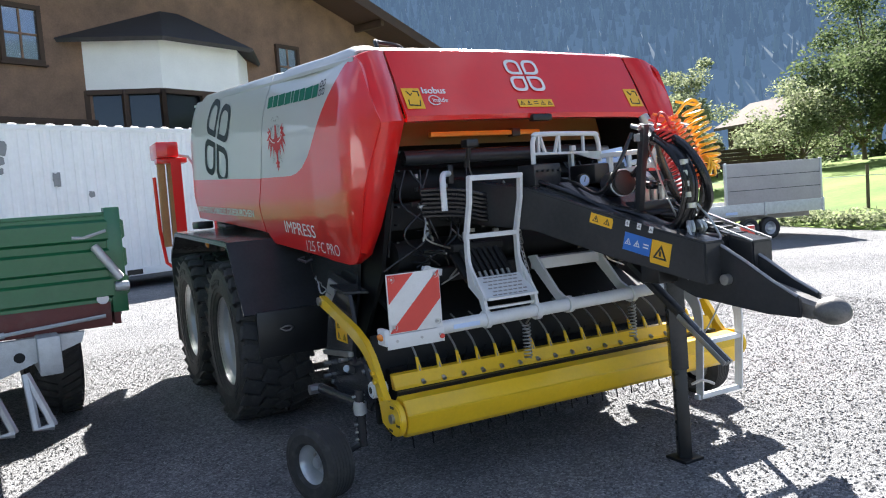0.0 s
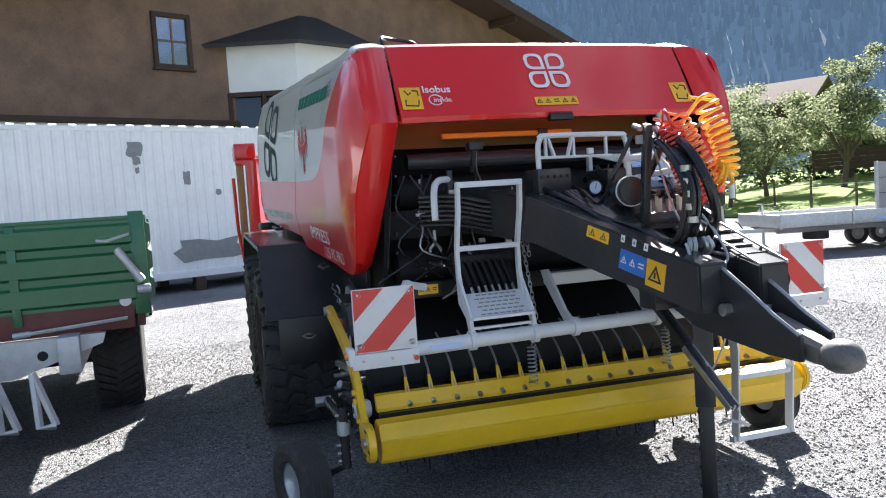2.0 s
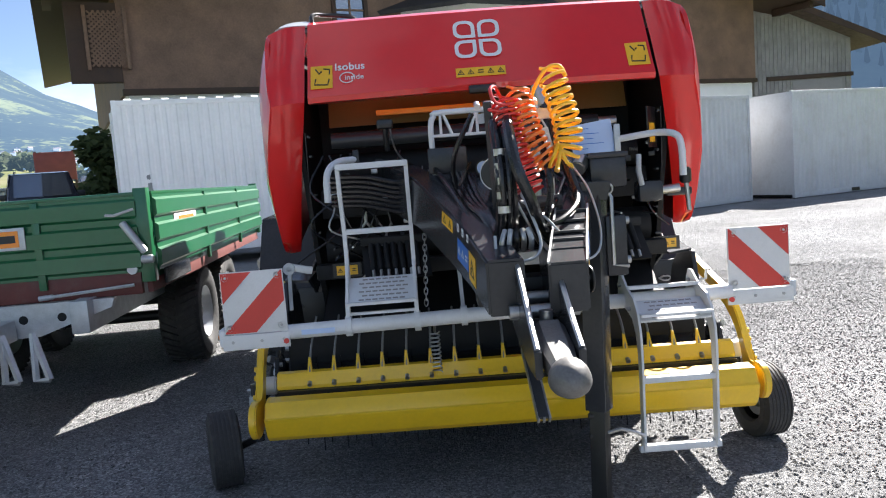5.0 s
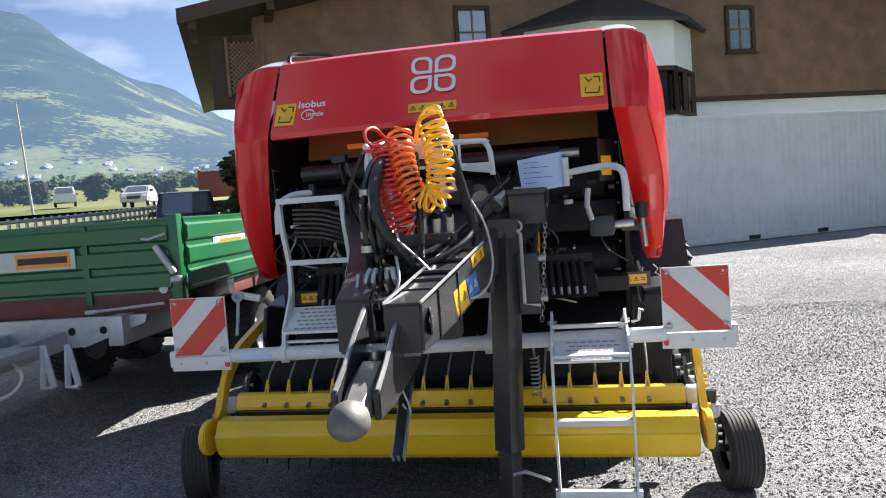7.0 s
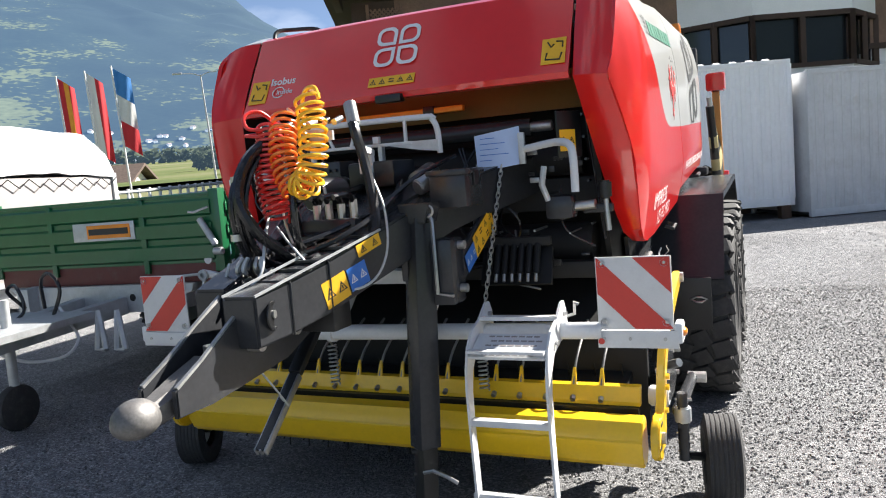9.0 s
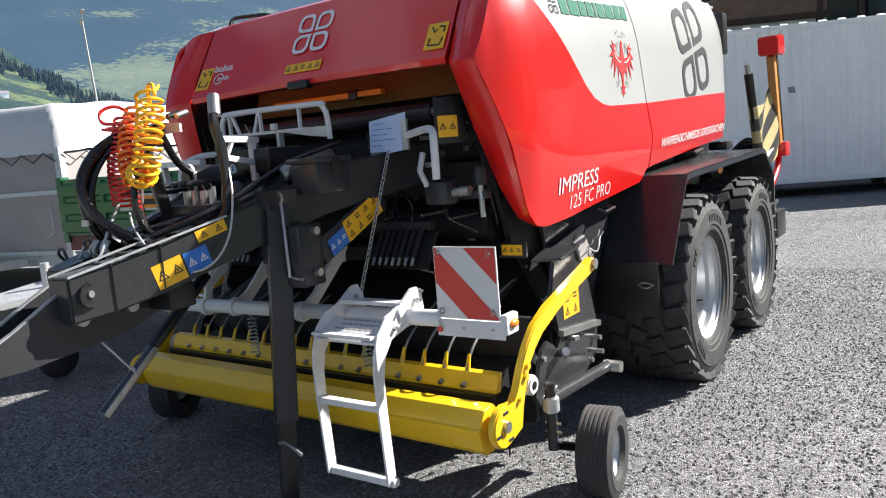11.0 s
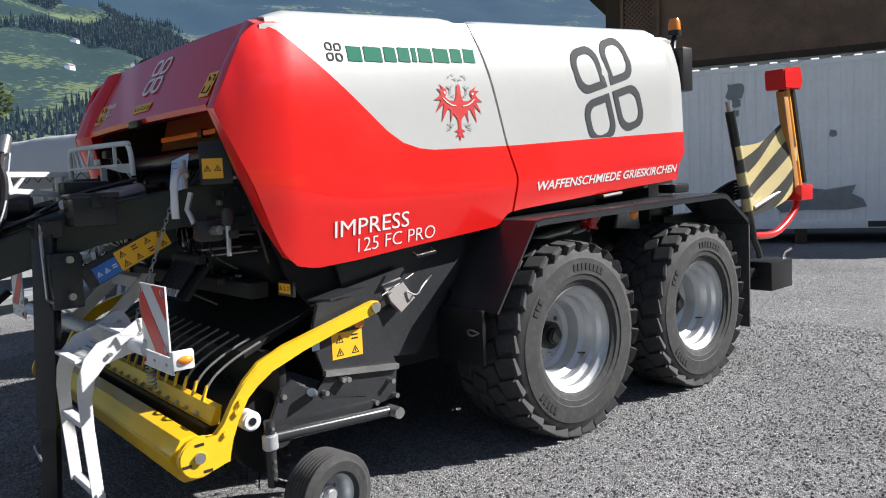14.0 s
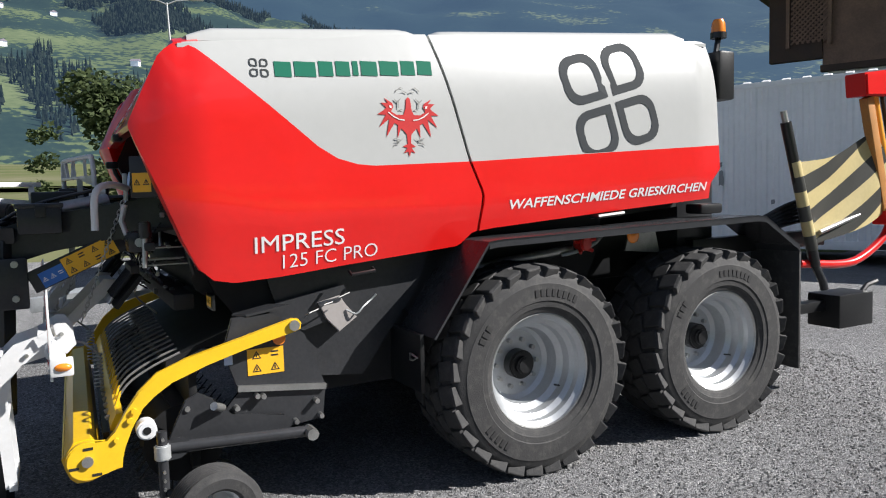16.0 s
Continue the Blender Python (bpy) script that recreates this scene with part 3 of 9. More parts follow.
def container(name, p, q, z0, z1, material, label, patches=(), crests=False):
    """A corrugated steel container whose long face runs from p to q."""
    p, q = Vector((*p, 0)), Vector((*q, 0))
    n = (q - p).length
    m = Matrix.Translation(p) @ Matrix.Rotation(math.atan2(q.y - p.y, q.x - p.x), 4, "Z")
    c = thing(name, m, label, "container", "containers in a row")
    d = 2.44
    # corrugated long walls
    xs, y = [], []
    x = 0.09
    while x < n - 0.12:
        for dx, dy in ((0, 0.0), (0.07, 0.0), (0.105, 0.02), (0.175, 0.02)):
            xs.append(x + dx)
            y.append(dy)
        x += 0.21
    xs, y = xs + [n - 0.05], y + [0.0]
    for side, off in ((0, 0.02), (1, d - 0.02)):
        bm = bmesh.new()
        lo = [bm.verts.new((a, off + (b if not side else -b), z0 + 0.16)) for a, b in zip(xs, y)]
        hi = [bm.verts.new((a, off + (b if not side else -b), z1 - 0.10)) for a, b in zip(xs, y)]
        for i in range(len(lo) - 1):
            bm.faces.new((lo[i], lo[i + 1], hi[i + 1], hi[i]))
        part("side_wall", bm, material, c, smooth=0)
    for x0, x1 in ((0.0, 0.09), (n - 0.09, n)):
        for y0, y1 in ((0.0, 0.09), (d - 0.09, d)):
            part("corner_post", box(x0, x1, y0, y1, z0, z1, 0.008), material, c)
    for y0, y1 in ((0.004, 0.08), (d - 0.08, d - 0.004)):
        part("bottom_rail", box(0.09, n - 0.09, y0, y1, z0, z0 + 0.16, 0.006), material, c)
        part("top_rail", box(0.09, n - 0.09, y0, y1, z1 - 0.10, z1 - 0.004, 0.006), material, c)
    for x0 in (0.02, n - 0.05):
        part("end_wall", box(x0, x0 + 0.03, 0.09, d - 0.09, z0 + 0.1, z1 - 0.05), material, c)
    part("roof_sheet", box(0.05, n - 0.05, 0.05, d - 0.05, z1 - 0.05, z1 - 0.02), material, c)
    part("floor_frame", box(0.05, n - 0.05, 0.1, d - 0.1, z0 + 0.03, z0 + 0.12), M_BLACK, c)
    for k in (0.36, 0.64):
        part("fork_pocket", box(n * k - 0.18, n * k + 0.18, -0.003, 0.02, z0 + 0.02, z0 + 0.13), M_BLACK, c)
    for x0 in (0.05, n / 2 - 0.1, n - 0.3):
        for y0 in (0.02, d - 0.25):
            part("support_block", box(x0, x0 + 0.22, y0, y0 + 0.22, 0, z0, 0.01), M_DARKWOOD, c)
    if crests:
        # the low sloping ends of the roof's pressed ribs
        x = 0.25
        while x < n - 0.3:
            part("roof_rib", slab([(x, 0.0, z1 - 0.002), (x + 0.13, 0.0, z1 - 0.002), (x + 0.13, 0.10, z1 + 0.036), (x, 0.10, z1 + 0.036)], (0, 0.05, -0.02)), material, c, smooth=0)
            x += 0.36
    rnd = random.Random(5)
    for sx, sz, w, h in patches:
        pts = []
        for k in range(14):
            t = 2 * math.pi * k / 14
            g = rnd.uniform(0.75, 1.1)
            pts.append((sx + w / 2 * g * max(-1, min(1, 1.25 * math.cos(t))), 0.012, sz + h / 2 * g * max(-1, min(1, 1.25 * math.sin(t)))))
        part("paint_patch", slab(pts, (0, -0.006, 0)), M_PATCH, c, "flaked grey patch", smooth=0)
    return c


container("shipping_container", (-3.3, 15.1), (5.5, 18.6), 0.30, 3.5, M_CONTAINER, "white corrugated steel container with flaked grey patches",
          [(3.58, 3.02, 0.34, 0.30), (3.6, 2.80, 0.16, 0.20), (4.62, 2.42, 0.17, 0.27), (5.3, 2.1, 0.14, 0.14), (5.0, 0.85, 1.6, 0.5), (3.60, 2.60, 0.09, 0.12), (6.9, 2.2, 0.15, 0.14), (0.55, 1.95, 0.08, 0.10), (0.56, 1.68, 0.10, 0.30), (1.55, 1.2, 0.08, 0.09)], crests=True)
container("shipping_container", (5.8, 18.4), (12.9, 22.2), 0.02, 3.2, M_CONTAINER2, "weathered grey-white corrugated steel container with rust streaks")
container("shipping_container", (14.0, 21.8), (20.9, 24.5), 0.02, 3.22, M_CONTAINER2, "pale grey corrugated steel container beside the lawn")

# ---- house ----
house = thing("house", pose(1, 26, 0, 0, 0, 24), "brown timber-clad alpine house over a white plastered ground floor", "house")


def roof_z(s):
    return 11.6 - (0.245 if s < 7.9 else 0.275) * abs(s - 7.9)


HL, HR, HD = -7.4, 19.4, 17.0
part("wall", slab([(HL, 0, 4.75), (HR, 0, 4.75), (HR, 0, roof_z(HR)), (7.9, 0, 11.6), (HL, 0, roof_z(HL))], (0, 0.3, 0)), M_WOOD, house, "weathered brown timber front", smooth=0)
part("wall", box(HL, HL + 0.3, 0.3, HD, 4.75, roof_z(HL)), M_WOOD, house, smooth=0)
part("wall", box(HR - 0.3, HR, 0.3, HD, 4.75, roof_z(HR)), M_WOOD, house, smooth=0)
part("ground_floor_wall", box(HL + 0.12, HR - 0.12, 0.12, HD, 0, 4.75), M_PLASTER, house, "white plastered ground floor")
part("sill_beam", box(HL - 0.05, HR + 0.05, -0.06, 0.2, 4.62, 4.80, 0.01), M_DARKWOOD, house)
for a, b in ((-9.6, 7.9), (7.9, 21.9)):
    for nm, mt, z0, z1 in (("roof_boarding", M_DARKWOOD, 0.02, 0.16), ("roof", M_TILE, 0.16, 0.34)):
        part(nm, slab([(a, -1.7, roof_z(a) + z0), (b, -1.7, roof_z(b) + z0), (b, -1.7, roof_z(b) + z1), (a, -1.7, roof_z(a) + z1)], (0, HD + 3, 0)), mt, house, smooth=0)
    part("barge_board", slab([(a, -1.78, roof_z(a) - 0.08), (b, -1.78, roof_z(b) - 0.08), (b, -1.78, roof_z(b) + 0.36), (a, -1.78, roof_z(a) + 0.36)], (0, 0.07, 0)), M_DARKWOOD, house, smooth=0)
for s in (-9.2, -6.9, -3, 0.6, 4.2, 11.6, 15.2, 18.8, 21.2):
    part("purlin", box(s - 0.12, s + 0.12, -1.6, 0.4, roof_z(s) - 0.28, roof_z(s) + 0.02, 0.01), M_DARKWOOD, house)


def window(parent, s, z, w, h, d=-0.06, rows=2, cols=2, name="window"):
    """A casement in a brown frame with glazing bars."""
    bm = bmesh.new()
    f = 0.14
    for x0, x1, z0, z1 in ((s - w / 2 - f, s + w / 2 + f, z - h / 2 - f, z - h / 2), (s - w / 2 - f, s + w / 2 + f, z + h / 2, z + h / 2 + f),
                           (s - w / 2 - f, s - w / 2, z - h / 2, z + h / 2), (s + w / 2, s + w / 2 + f, z - h / 2, z + h / 2)):
        box(x0, x1, d - 0.06, d + 0.10, z0, z1, 0.008, bm=bm)
    fr = part(name, bm, M_DARKWOOD, parent, "dark brown casement window")
    part("pane", box(s - w / 2, s + w / 2, d + 0.03, d + 0.05, z - h / 2, z + h / 2), M_GLASS, fr, smooth=0)
    for i in range(1, cols):
        x = s - w / 2 + w * i / cols
        part("glazing_bar", box(x - 0.03, x + 0.03, d, d + 0.028, z - h / 2, z + h / 2), M_WOOD, fr, smooth=0)
    for i in range(1, rows):
        y = z - h / 2 + h * i / rows
        part("glazing_bar", box(s - w / 2, s + w / 2, d - 0.004, d + 0.026, y - 0.03, y + 0.03), M_WOOD, fr, smooth=0)
    part("window_sill", box(s - w / 2 - 0.2, s + w / 2 + 0.2, d - 0.12, d + 0.05, z - h / 2 - f - 0.06, z - h / 2 - f, 0.006), M_DARKWOOD, fr)
    return fr


window(house, -0.05, 7.3, 1.0, 1.5)
window(house, 10.7, 7.3, 1.0, 1.5)
# white bay with its own dark hipped roof
BAY = [(1.85, 0.0), (3.65, -1.5), (6.85, -1.5), (8.55, 0.0)]
part("bay_wall", slab([(x, y, 5.72) for x, y in BAY], (0, 0, 1.6)), M_PLASTER, house, "white plastered bay", smooth=0)
part("bay_wall", slab([(x, y, 0.0) for x, y in BAY], (0, 0, 4.05)), M_PLASTER, house, smooth=0)
part("bay_core", slab([(2.05, 0.0, 4.05), (3.75, -1.3, 4.05), (6.75, -1.3, 4.05), (8.35, 0.0, 4.05)], (0, 0, 1.67)), M_DARKGLASS, house, "dark glazing band", smooth=0)
for (x0, y0), (x1, y1) in zip(BAY, BAY[1:]):
    for k in range(3):
        t = k / 2
        x, y = x0 + (x1 - x0) * t, y0 + (y1 - y0) * t
        part("mullion", box(x - 0.09, x + 0.09, y - 0.02, y + 0.12, 4.05, 5.72, 0.008), M_DARKWOOD, house)
    part("window_head", beam((x0, y0 + 0.04, 5.66), (x1, y1 + 0.04, 5.66), 0.12, 0.16), M_DARKWOOD, house)
    part("window_ledge", beam((x0, y0 + 0.02, 4.1), (x1, y1 + 0.02, 4.1), 0.2, 0.14), M_DARKWOOD, house)
bm = bmesh.new()
ev = [bm.verts.new(p) for p in ((0.9, 0.05, 7.3), (3.4, -2.1, 7.3), (7.1, -2.1, 7.3), (9.3, 0.05, 7.3))]
ap = [bm.verts.new(p) for p in ((4.9, 0.05, 8.75), (5.6, 0.05, 8.75))]
for f in ((ev[0], ev[1], ap[0]), (ev[1], ev[2], ap[1], ap[0]), (ev[2], ev[3], ap[1])):
    bm.faces.new(f)
part("bay_roof", bm, M_SHINGLE, house, "dark slate hipped roof of the bay", smooth=0, solid=-0.14)
# lattice at the corner balcony
for sgn in (1, -1):
    for k in range(-9, 16):
        c = 0.14 * k
        x0, x1 = max(0.0, -c), min(0.95, 1.6 - c)
        if x1 - x0 > 0.08:
            za, zb = (x0 + c, x1 + c) if sgn > 0 else (1.6 - x0 - c, 1.6 - x1 - c)
            part("lattice_slat", beam((-8.2 + x0, -0.14 - 0.012 * sgn, 5.45 + za), (-8.2 + x1, -0.14 - 0.012 * sgn, 5.45 + zb), 0.05, 0.02, up=(0, 1, 0)), M_WOOD, house, smooth=0)
for x in (-8.28, -7.2):
    part("lattice_frame", box(x - 0.05, x + 0.05, -0.2, -0.08, 5.35, 7.2, 0.005), M_WOOD, house)
part("balcony_back", box(-8.8, HL, -0.08, 0.2, 5.0, 7.3), M_DARKWOOD, house)

# ---- green tipping trailer ----
TM = pose(0.592, 5.02, 0, 0, 0, 2.4)
trailer = thing("tipping_trailer", TM, "green tipping trailer with ribbed side boards on a galvanised chassis", "trailer")
TW, TL = 2.36, 4.75


def ribbed(n, z0, z1, ribs=3):
    """The section of a pressed board, as (depth, height) pairs."""
    prof = [(0, z0)]
    h = (z1 - z0) / ribs
    for i in range(ribs):
        b = z0 + i * h
        prof += [(0, b + 0.2 * h), (-0.022, b + 0.3 * h), (-0.022, b + 0.7 * h), (0, b + 0.8 * h)]
    return prof + [(0, z1)]


def board(parent, a, b, z0, z1, ribs=3, label=""):
    a, b = Vector((*a, 0)), Vector((*b, 0))
    d = (b - a).normalized()
    nrm = Vector((d.y, -d.x, 0))
    prof = ribbed(1, z0, z1, ribs)
    bm = grid(lambda s, k: a + (b - a) * s - nrm * prof[int(k)][0] + Vector((0, 0, prof[int(k)][1])), [0, 1], list(range(len(prof))))
    return part("side_board", bm, M_GREEN, parent, label, smooth=0, solid=0.03)


front = board(trailer, (-TW, 0), (-0.06, 0), 1.05, 1.575)
board(trailer, (0, 0.06), (0, TL), 1.05, 1.575)
board(trailer, (-TW, TL), (-TW, 0.06), 1.05, 1.575)
board(trailer, (-0.06, TL), (-TW, TL), 1.05, 1.575)
for x, y in ((-0.05, 0.0), (-TW, 0.0), (-0.05, TL), (-TW, TL)):
    part("corner_post", box(x - 0.02, x + 0.07, y - 0.04, y + 0.05, 0.98, 1.625, 0.008), M_GREEN, trailer)
for x in (-0.72, -1.68):
    part("stanchion", box(x - 0.025, x + 0.025, -0.05, -0.02, 0.98, 1.575, 0.005), M_GREEN, trailer)
for y in (1.6, 3.2):
    part("stanchion", box(0.02, 0.05, y - 0.025, y + 0.025, 0.98, 1.575, 0.005), M_GREEN, trailer)
part("top_rim", box(-TW, -0.04, -0.03, 0.03, 1.575, 1.60, 0.006), M_GREEN, trailer)
part("top_rim", box(-0.03, 0.03, 0.05, TL - 0.05, 1.575, 1.60, 0.006), M_GREEN, trailer)
part("bed", box(-TW + 0.02, -0.02, 0.0, TL, 0.98, 1.06, 0.01), M_GREEN, trailer)
part("bed_skirt", box(-TW + 0.05, -0.08, -0.02, 0.03, 0.90, 1.06, 0.006), M_MAROON, trailer, "red-brown primed bed frame")
part("bed_skirt", box(-0.06, -0.02, 0.03, TL, 0.90, 1.0, 0.006), M_MAROON, trailer)
part("lock_tube", cyl((-0.15, -0.07, 1.40), (-0.015, -0.08, 1.19), 0.026, 12, bevel=0.006), M_ZINC, trailer)
part("lock_lever", tube([(-0.26, -0.05, 1.455), (-0.20, -0.06, 1.45), (-0.07, -0.05, 1.485)], 0.010, 6), M_ZINC, trailer)
part("hinge_bolt", cyl((-0.05, -0.06, 1.14), (0.03, -0.06, 1.14), 0.03, 12, bevel=0.006), M_ZINC, trailer)
part("reflector", cyl((-0.125, -0.02, 1.075), (-0.125, -0.05, 1.075), 0.035, 14), M_BOARDWHITE, trailer)
part("sticker", box(-0.24, -0.10, -0.045, -0.035, 1.15, 1.18), M_STICKER, trailer, smooth=0)
part("tie_rod", tube([(-0.75, -0.06, 0.93), (-0.12, -0.06, 0.97)], 0.012, 6), M_ZINC, trailer)
part("tie_rod_nut", cyl((-0.75, -0.06, 0.93), (-0.66, -0.06, 0.936), 0.018, 8), M_ZINC, trailer)
sign = part("name_plate", box(-1.42, -0.79, -0.062, -0.05, 1.27, 1.42, 0.004), M_ZINC, trailer, "silver name plate with orange bars")
part("bar", box(-1.27, -0.83, -0.066, -0.0625, 1.29, 1.40), M_ORANGE, sign, smooth=0)
part("bar", box(-1.25, -0.85, -0.069, -0.0665, 1.32, 1.37), M_INK, sign, smooth=0)
sign2 = part("name_plate", box(0.028, 0.036, 0.55, 1.25, 1.30, 1.42, 0.003), M_BOARDWHITE, trailer, "pale name plate with orange bar")
part("bar", box(0.037, 0.040, 0.68, 1.15, 1.325, 1.395), M_ORANGE, sign2, smooth=0)
for x in (-0.45, -TW + 0.45):
    part("chassis_rail", beam((x, -0.2, 0.80), (x, TL - 0.2, 0.80), 0.12, 0.22, 0.01), M_ZINC, trailer)
part("chassis_front", slab([(-0.25, -0.1, 0.90), (-TW + 0.2, -0.1, 0.90), (-TW + 0.6, -0.1, 0.66), (-0.75, -0.1, 0.68), (-0.27, -0.1, 0.84)], (0, 0.06, 0)), M_ZINC, trailer, "galvanised front cross member", smooth=0)
for x, y in ((-0.6, -0.103), (-0.85, -0.103)):
    part("bolt_hole", cyl((x, y, 0.80), (x, y + 0.01, 0.80), 0.03, 12), M_MATT, trailer)
for x0 in (-0.95, -1.4):
    part("drawbar", beam((x0, -0.1, 0.74), (-1.18, -1.9, 0.62), 0.10, 0.14, 0.01), M_ZINC, trailer)
part("drawbar_plate", slab([(-1.62, -0.55, 0.78), (-0.80, -0.55, 0.78), (-1.0, -1.6, 0.72), (-1.36, -1.6, 0.72)], (0, 0, -0.05)), M_ZINC, trailer, smooth=0)
for x in (-0.78, -0.60):
    bm = tube([(x, -0.55, 0.78), (x + 0.10, -0.62, 0.50)], 0.022, 6)
    tube([(x, -0.55, 0.78), (x + 0.02, -0.62, 0.50), (x + 0.10, -0.62, 0.50)], 0.022, 6, bm)
    part("wheel_chock_bracket", bm, M_ZINC, trailer)
part("supply_hose", tube([(-1.2, -0.5, 0.80), (-1.0, -0.62, 0.72), (-0.85, -0.7, 0.60), (-0.95, -0.75, 0.48), (-1.25, -0.8, 0.45), (-1.5, -0.9, 0.55)], 0.012, 6, curve=6), M_STEPWHITE, trailer)
part("brake_hose", tube([(-1.35, -0.5, 0.80), (-1.3, -0.55, 1.02), (-1.15, -0.6, 1.08), (-1.05, -0.62, 0.95), (-1.15, -0.65, 0.70)], 0.014, 6, curve=6), M_HOSE, trailer)
part("brake_hose", tube([(-1.55, -0.5, 0.80), (-1.6, -0.6, 0.95), (-1.45, -0.65, 1.0), (-1.35, -0.7, 0.8), (-1.6, -0.8, 0.66)], 0.014, 6, curve=6), M_HOSE, trailer)
part("jack_wheel", lathe([(0.0, -0.05), (0.10, -0.05), (0.16, -0.035), (0.17, 0.0), (0.16, 0.035), (0.10, 0.05), (0.0, 0.05)], (-1.18, -1.0, 0.17), (-1.08, -1.0, 0.17), 24), M_RUBBER, trailer)
part("jack_tube", cyl((-1.18, -1.0, 0.17), (-1.18, -1.0, 0.95), 0.035, 12), M_ZINC, trailer)


def tyre_profile(r, w, rim):
    """Half-round shoulder tyre section as (radius, height along the axle)."""
    return [(rim, -w * 0.36), (rim + 0.03, -w * 0.44), ((r + rim) / 2, -w * 0.5), (r * 0.93, -w * 0.47), (r * 0.985, -w * 0.40), (r, -w * 0.28), (r, 0), (r, w * 0.28),
            (r * 0.985, w * 0.40), (r * 0.93, w * 0.47), ((r + rim) / 2, w * 0.5), (rim + 0.03, w * 0.44), (rim, w * 0.36)]


def trailer_wheel(parent, x, y, r, w):
    prof = [(0.02, w * 0.20), (0.10, w * 0.20), (0.12, w * 0.05), (r * 0.42, w * 0.02), (r * 0.50, w * 0.30), (r * 0.55, w * 0.42)]
    wh = part("wheel", lathe(prof, (x, y, r), (x + 1, y, r), 32), M_RIM, parent, smooth=50)
    part("tyre", lathe(tyre_profile(r, w, r * 0.55), (x, y, r), (x + 1, y, r), 48), M_RUBBER, wh, smooth=30)
    bm = bmesh.new()
    for k in range(40):
        a = 2 * math.pi * k / 40
        for sg in (1, -1):
            m = Matrix.Translation((x, y, r)) @ Matrix.Rotation(a + sg * 0.04, 4, "X") @ Matrix.Translation((sg * w * 0.24, 0, r + 0.006)) @ Matrix.Rotation(sg * 0.45, 4, "Z")
            box(-w * 0.2, w * 0.2, -0.016, 0.016, -0.02, 0.014, bm=bm, m=m)
    tagged(part("tread", bm, M_RUBBER, wh, smooth=30), kind="stuff")
    part("hub", cyl((x, y, r), (x + w * 0.28, y, r), 0.07, 16, bevel=0.01), M_BLACK, wh)


for y in (1.95, 3.05):
    trailer_wheel(trailer, -0.28, y, 0.44, 0.38)
    trailer_wheel(trailer, -TW + 0.28, y, 0.44, 0.38)
    part("axle", cyl((-TW + 0.3, y, 0.44), (-0.3, y, 0.44), 0.05, 10), M_BLACK, trailer)
part("mudguard", box(0.0, 0.02, 0.25, 0.95, 0.93, 1.06, 0.004), M_GREY, trailer)

# ---- covered trailer ----
cov = thing("covered_trailer", pose(-4.4, 6.5, 0, 0, 0, 12), "grey panelled trailer under a sagging white tarpaulin", "trailer")
CW, CL = 5.4, 3.2
for a, b in (((-CW, 0), (0, 0)), ((0, 0), (0, CL)), ((-CW, CL), (-CW, 0)), ((0, CL), (-CW, CL))):
    x0, x1, y0, y1 = min(a[0], b[0]), max(a[0], b[0]), min(a[1], b[1]), max(a[1], b[1])
    part("panel", box(x0 - 0.015, x1 + 0.015, y0 - 0.015, y1 + 0.015, 0.62, 2.0, 0.004), M_PANELGREY, cov)
for x, y in ((0, 0), (-CW, 0), (0, CL), (-CW, CL)):
    part("corner_post", box(x - 0.05, x + 0.05, y - 0.05, y + 0.05, 0.5, 2.05, 0.006), M_ZINC, cov)
for z in (0.62, 1.45):
    part("frame_rail", box(-CW, 0.03, -0.05, -0.018, z - 0.03, z + 0.03, 0.004), M_ZINC, cov)
    part("frame_rail", box(0.018, 0.05, 0, CL, z - 0.03, z + 0.03, 0.004), M_ZINC, cov)
bm = bmesh.new()
def tarp(s, t):
    u, v = -CW - 0.05 + (CW + 0.1) * s, -0.05 + (CL + 0.1) * t
    e = min(s, 1 - s) * CW
    f = min(t, 1 - t) * CL
    z = 1.98 + 0.68 * min(1, min(e, f) / 0.28) ** 0.5 + 0.08 * math.sin(math.pi * t)
    return (u, v, z - 0.05 * math.sin(9 * s) ** 2 * math.sin(7 * t) ** 2 + 0.02 * noise.noise((3 * u, 3 * v, 0)))
part("tarpaulin", grid(tarp, [i / 60 for i in range(61)], [i / 40 for i in range(41)]), M_TARP, cov, "sagging white tarpaulin", smooth=60, solid=0.02)
part("tarp_cord", tube([(-CW + 0.2 * k, -0.075, 1.98 - (0.12 if k % 2 else 0)) for k in range(28)], 0.008, 5), M_HOSE, cov)
part("tarp_cord", tube([(0.075, 0.2 * k, 1.98 - (0.12 if k % 2 else 0)) for k in range(17)], 0.008, 5), M_HOSE, cov)
part("chassis", box(-CW + 0.1, -0.1, 0.1, CL - 0.1, 0.42, 0.6, 0.01), M_ZINC, cov)
for y in (1.6, 2.3):
    for x in (-0.15, -CW + 0.15):
        part("tyre", lathe(tyre_profile(0.30, 0.2, 0.17), (x, y, 0.3), (x + 1, y, 0.3), 28), M_RUBBER, cov)
for x in (-0.9, -1.9):
    part("drawbar", beam((x, 0, 0.5), (-1.4, -1.7, 0.48), 0.08, 0.12), M_ZINC, cov)
part("latch", tube([(-0.25, -0.06, 1.25), (-0.2, -0.08, 1.2), (-0.2, -0.08, 0.9), (-0.3, -0.08, 0.85)], 0.012, 6), M_ZINC, cov)

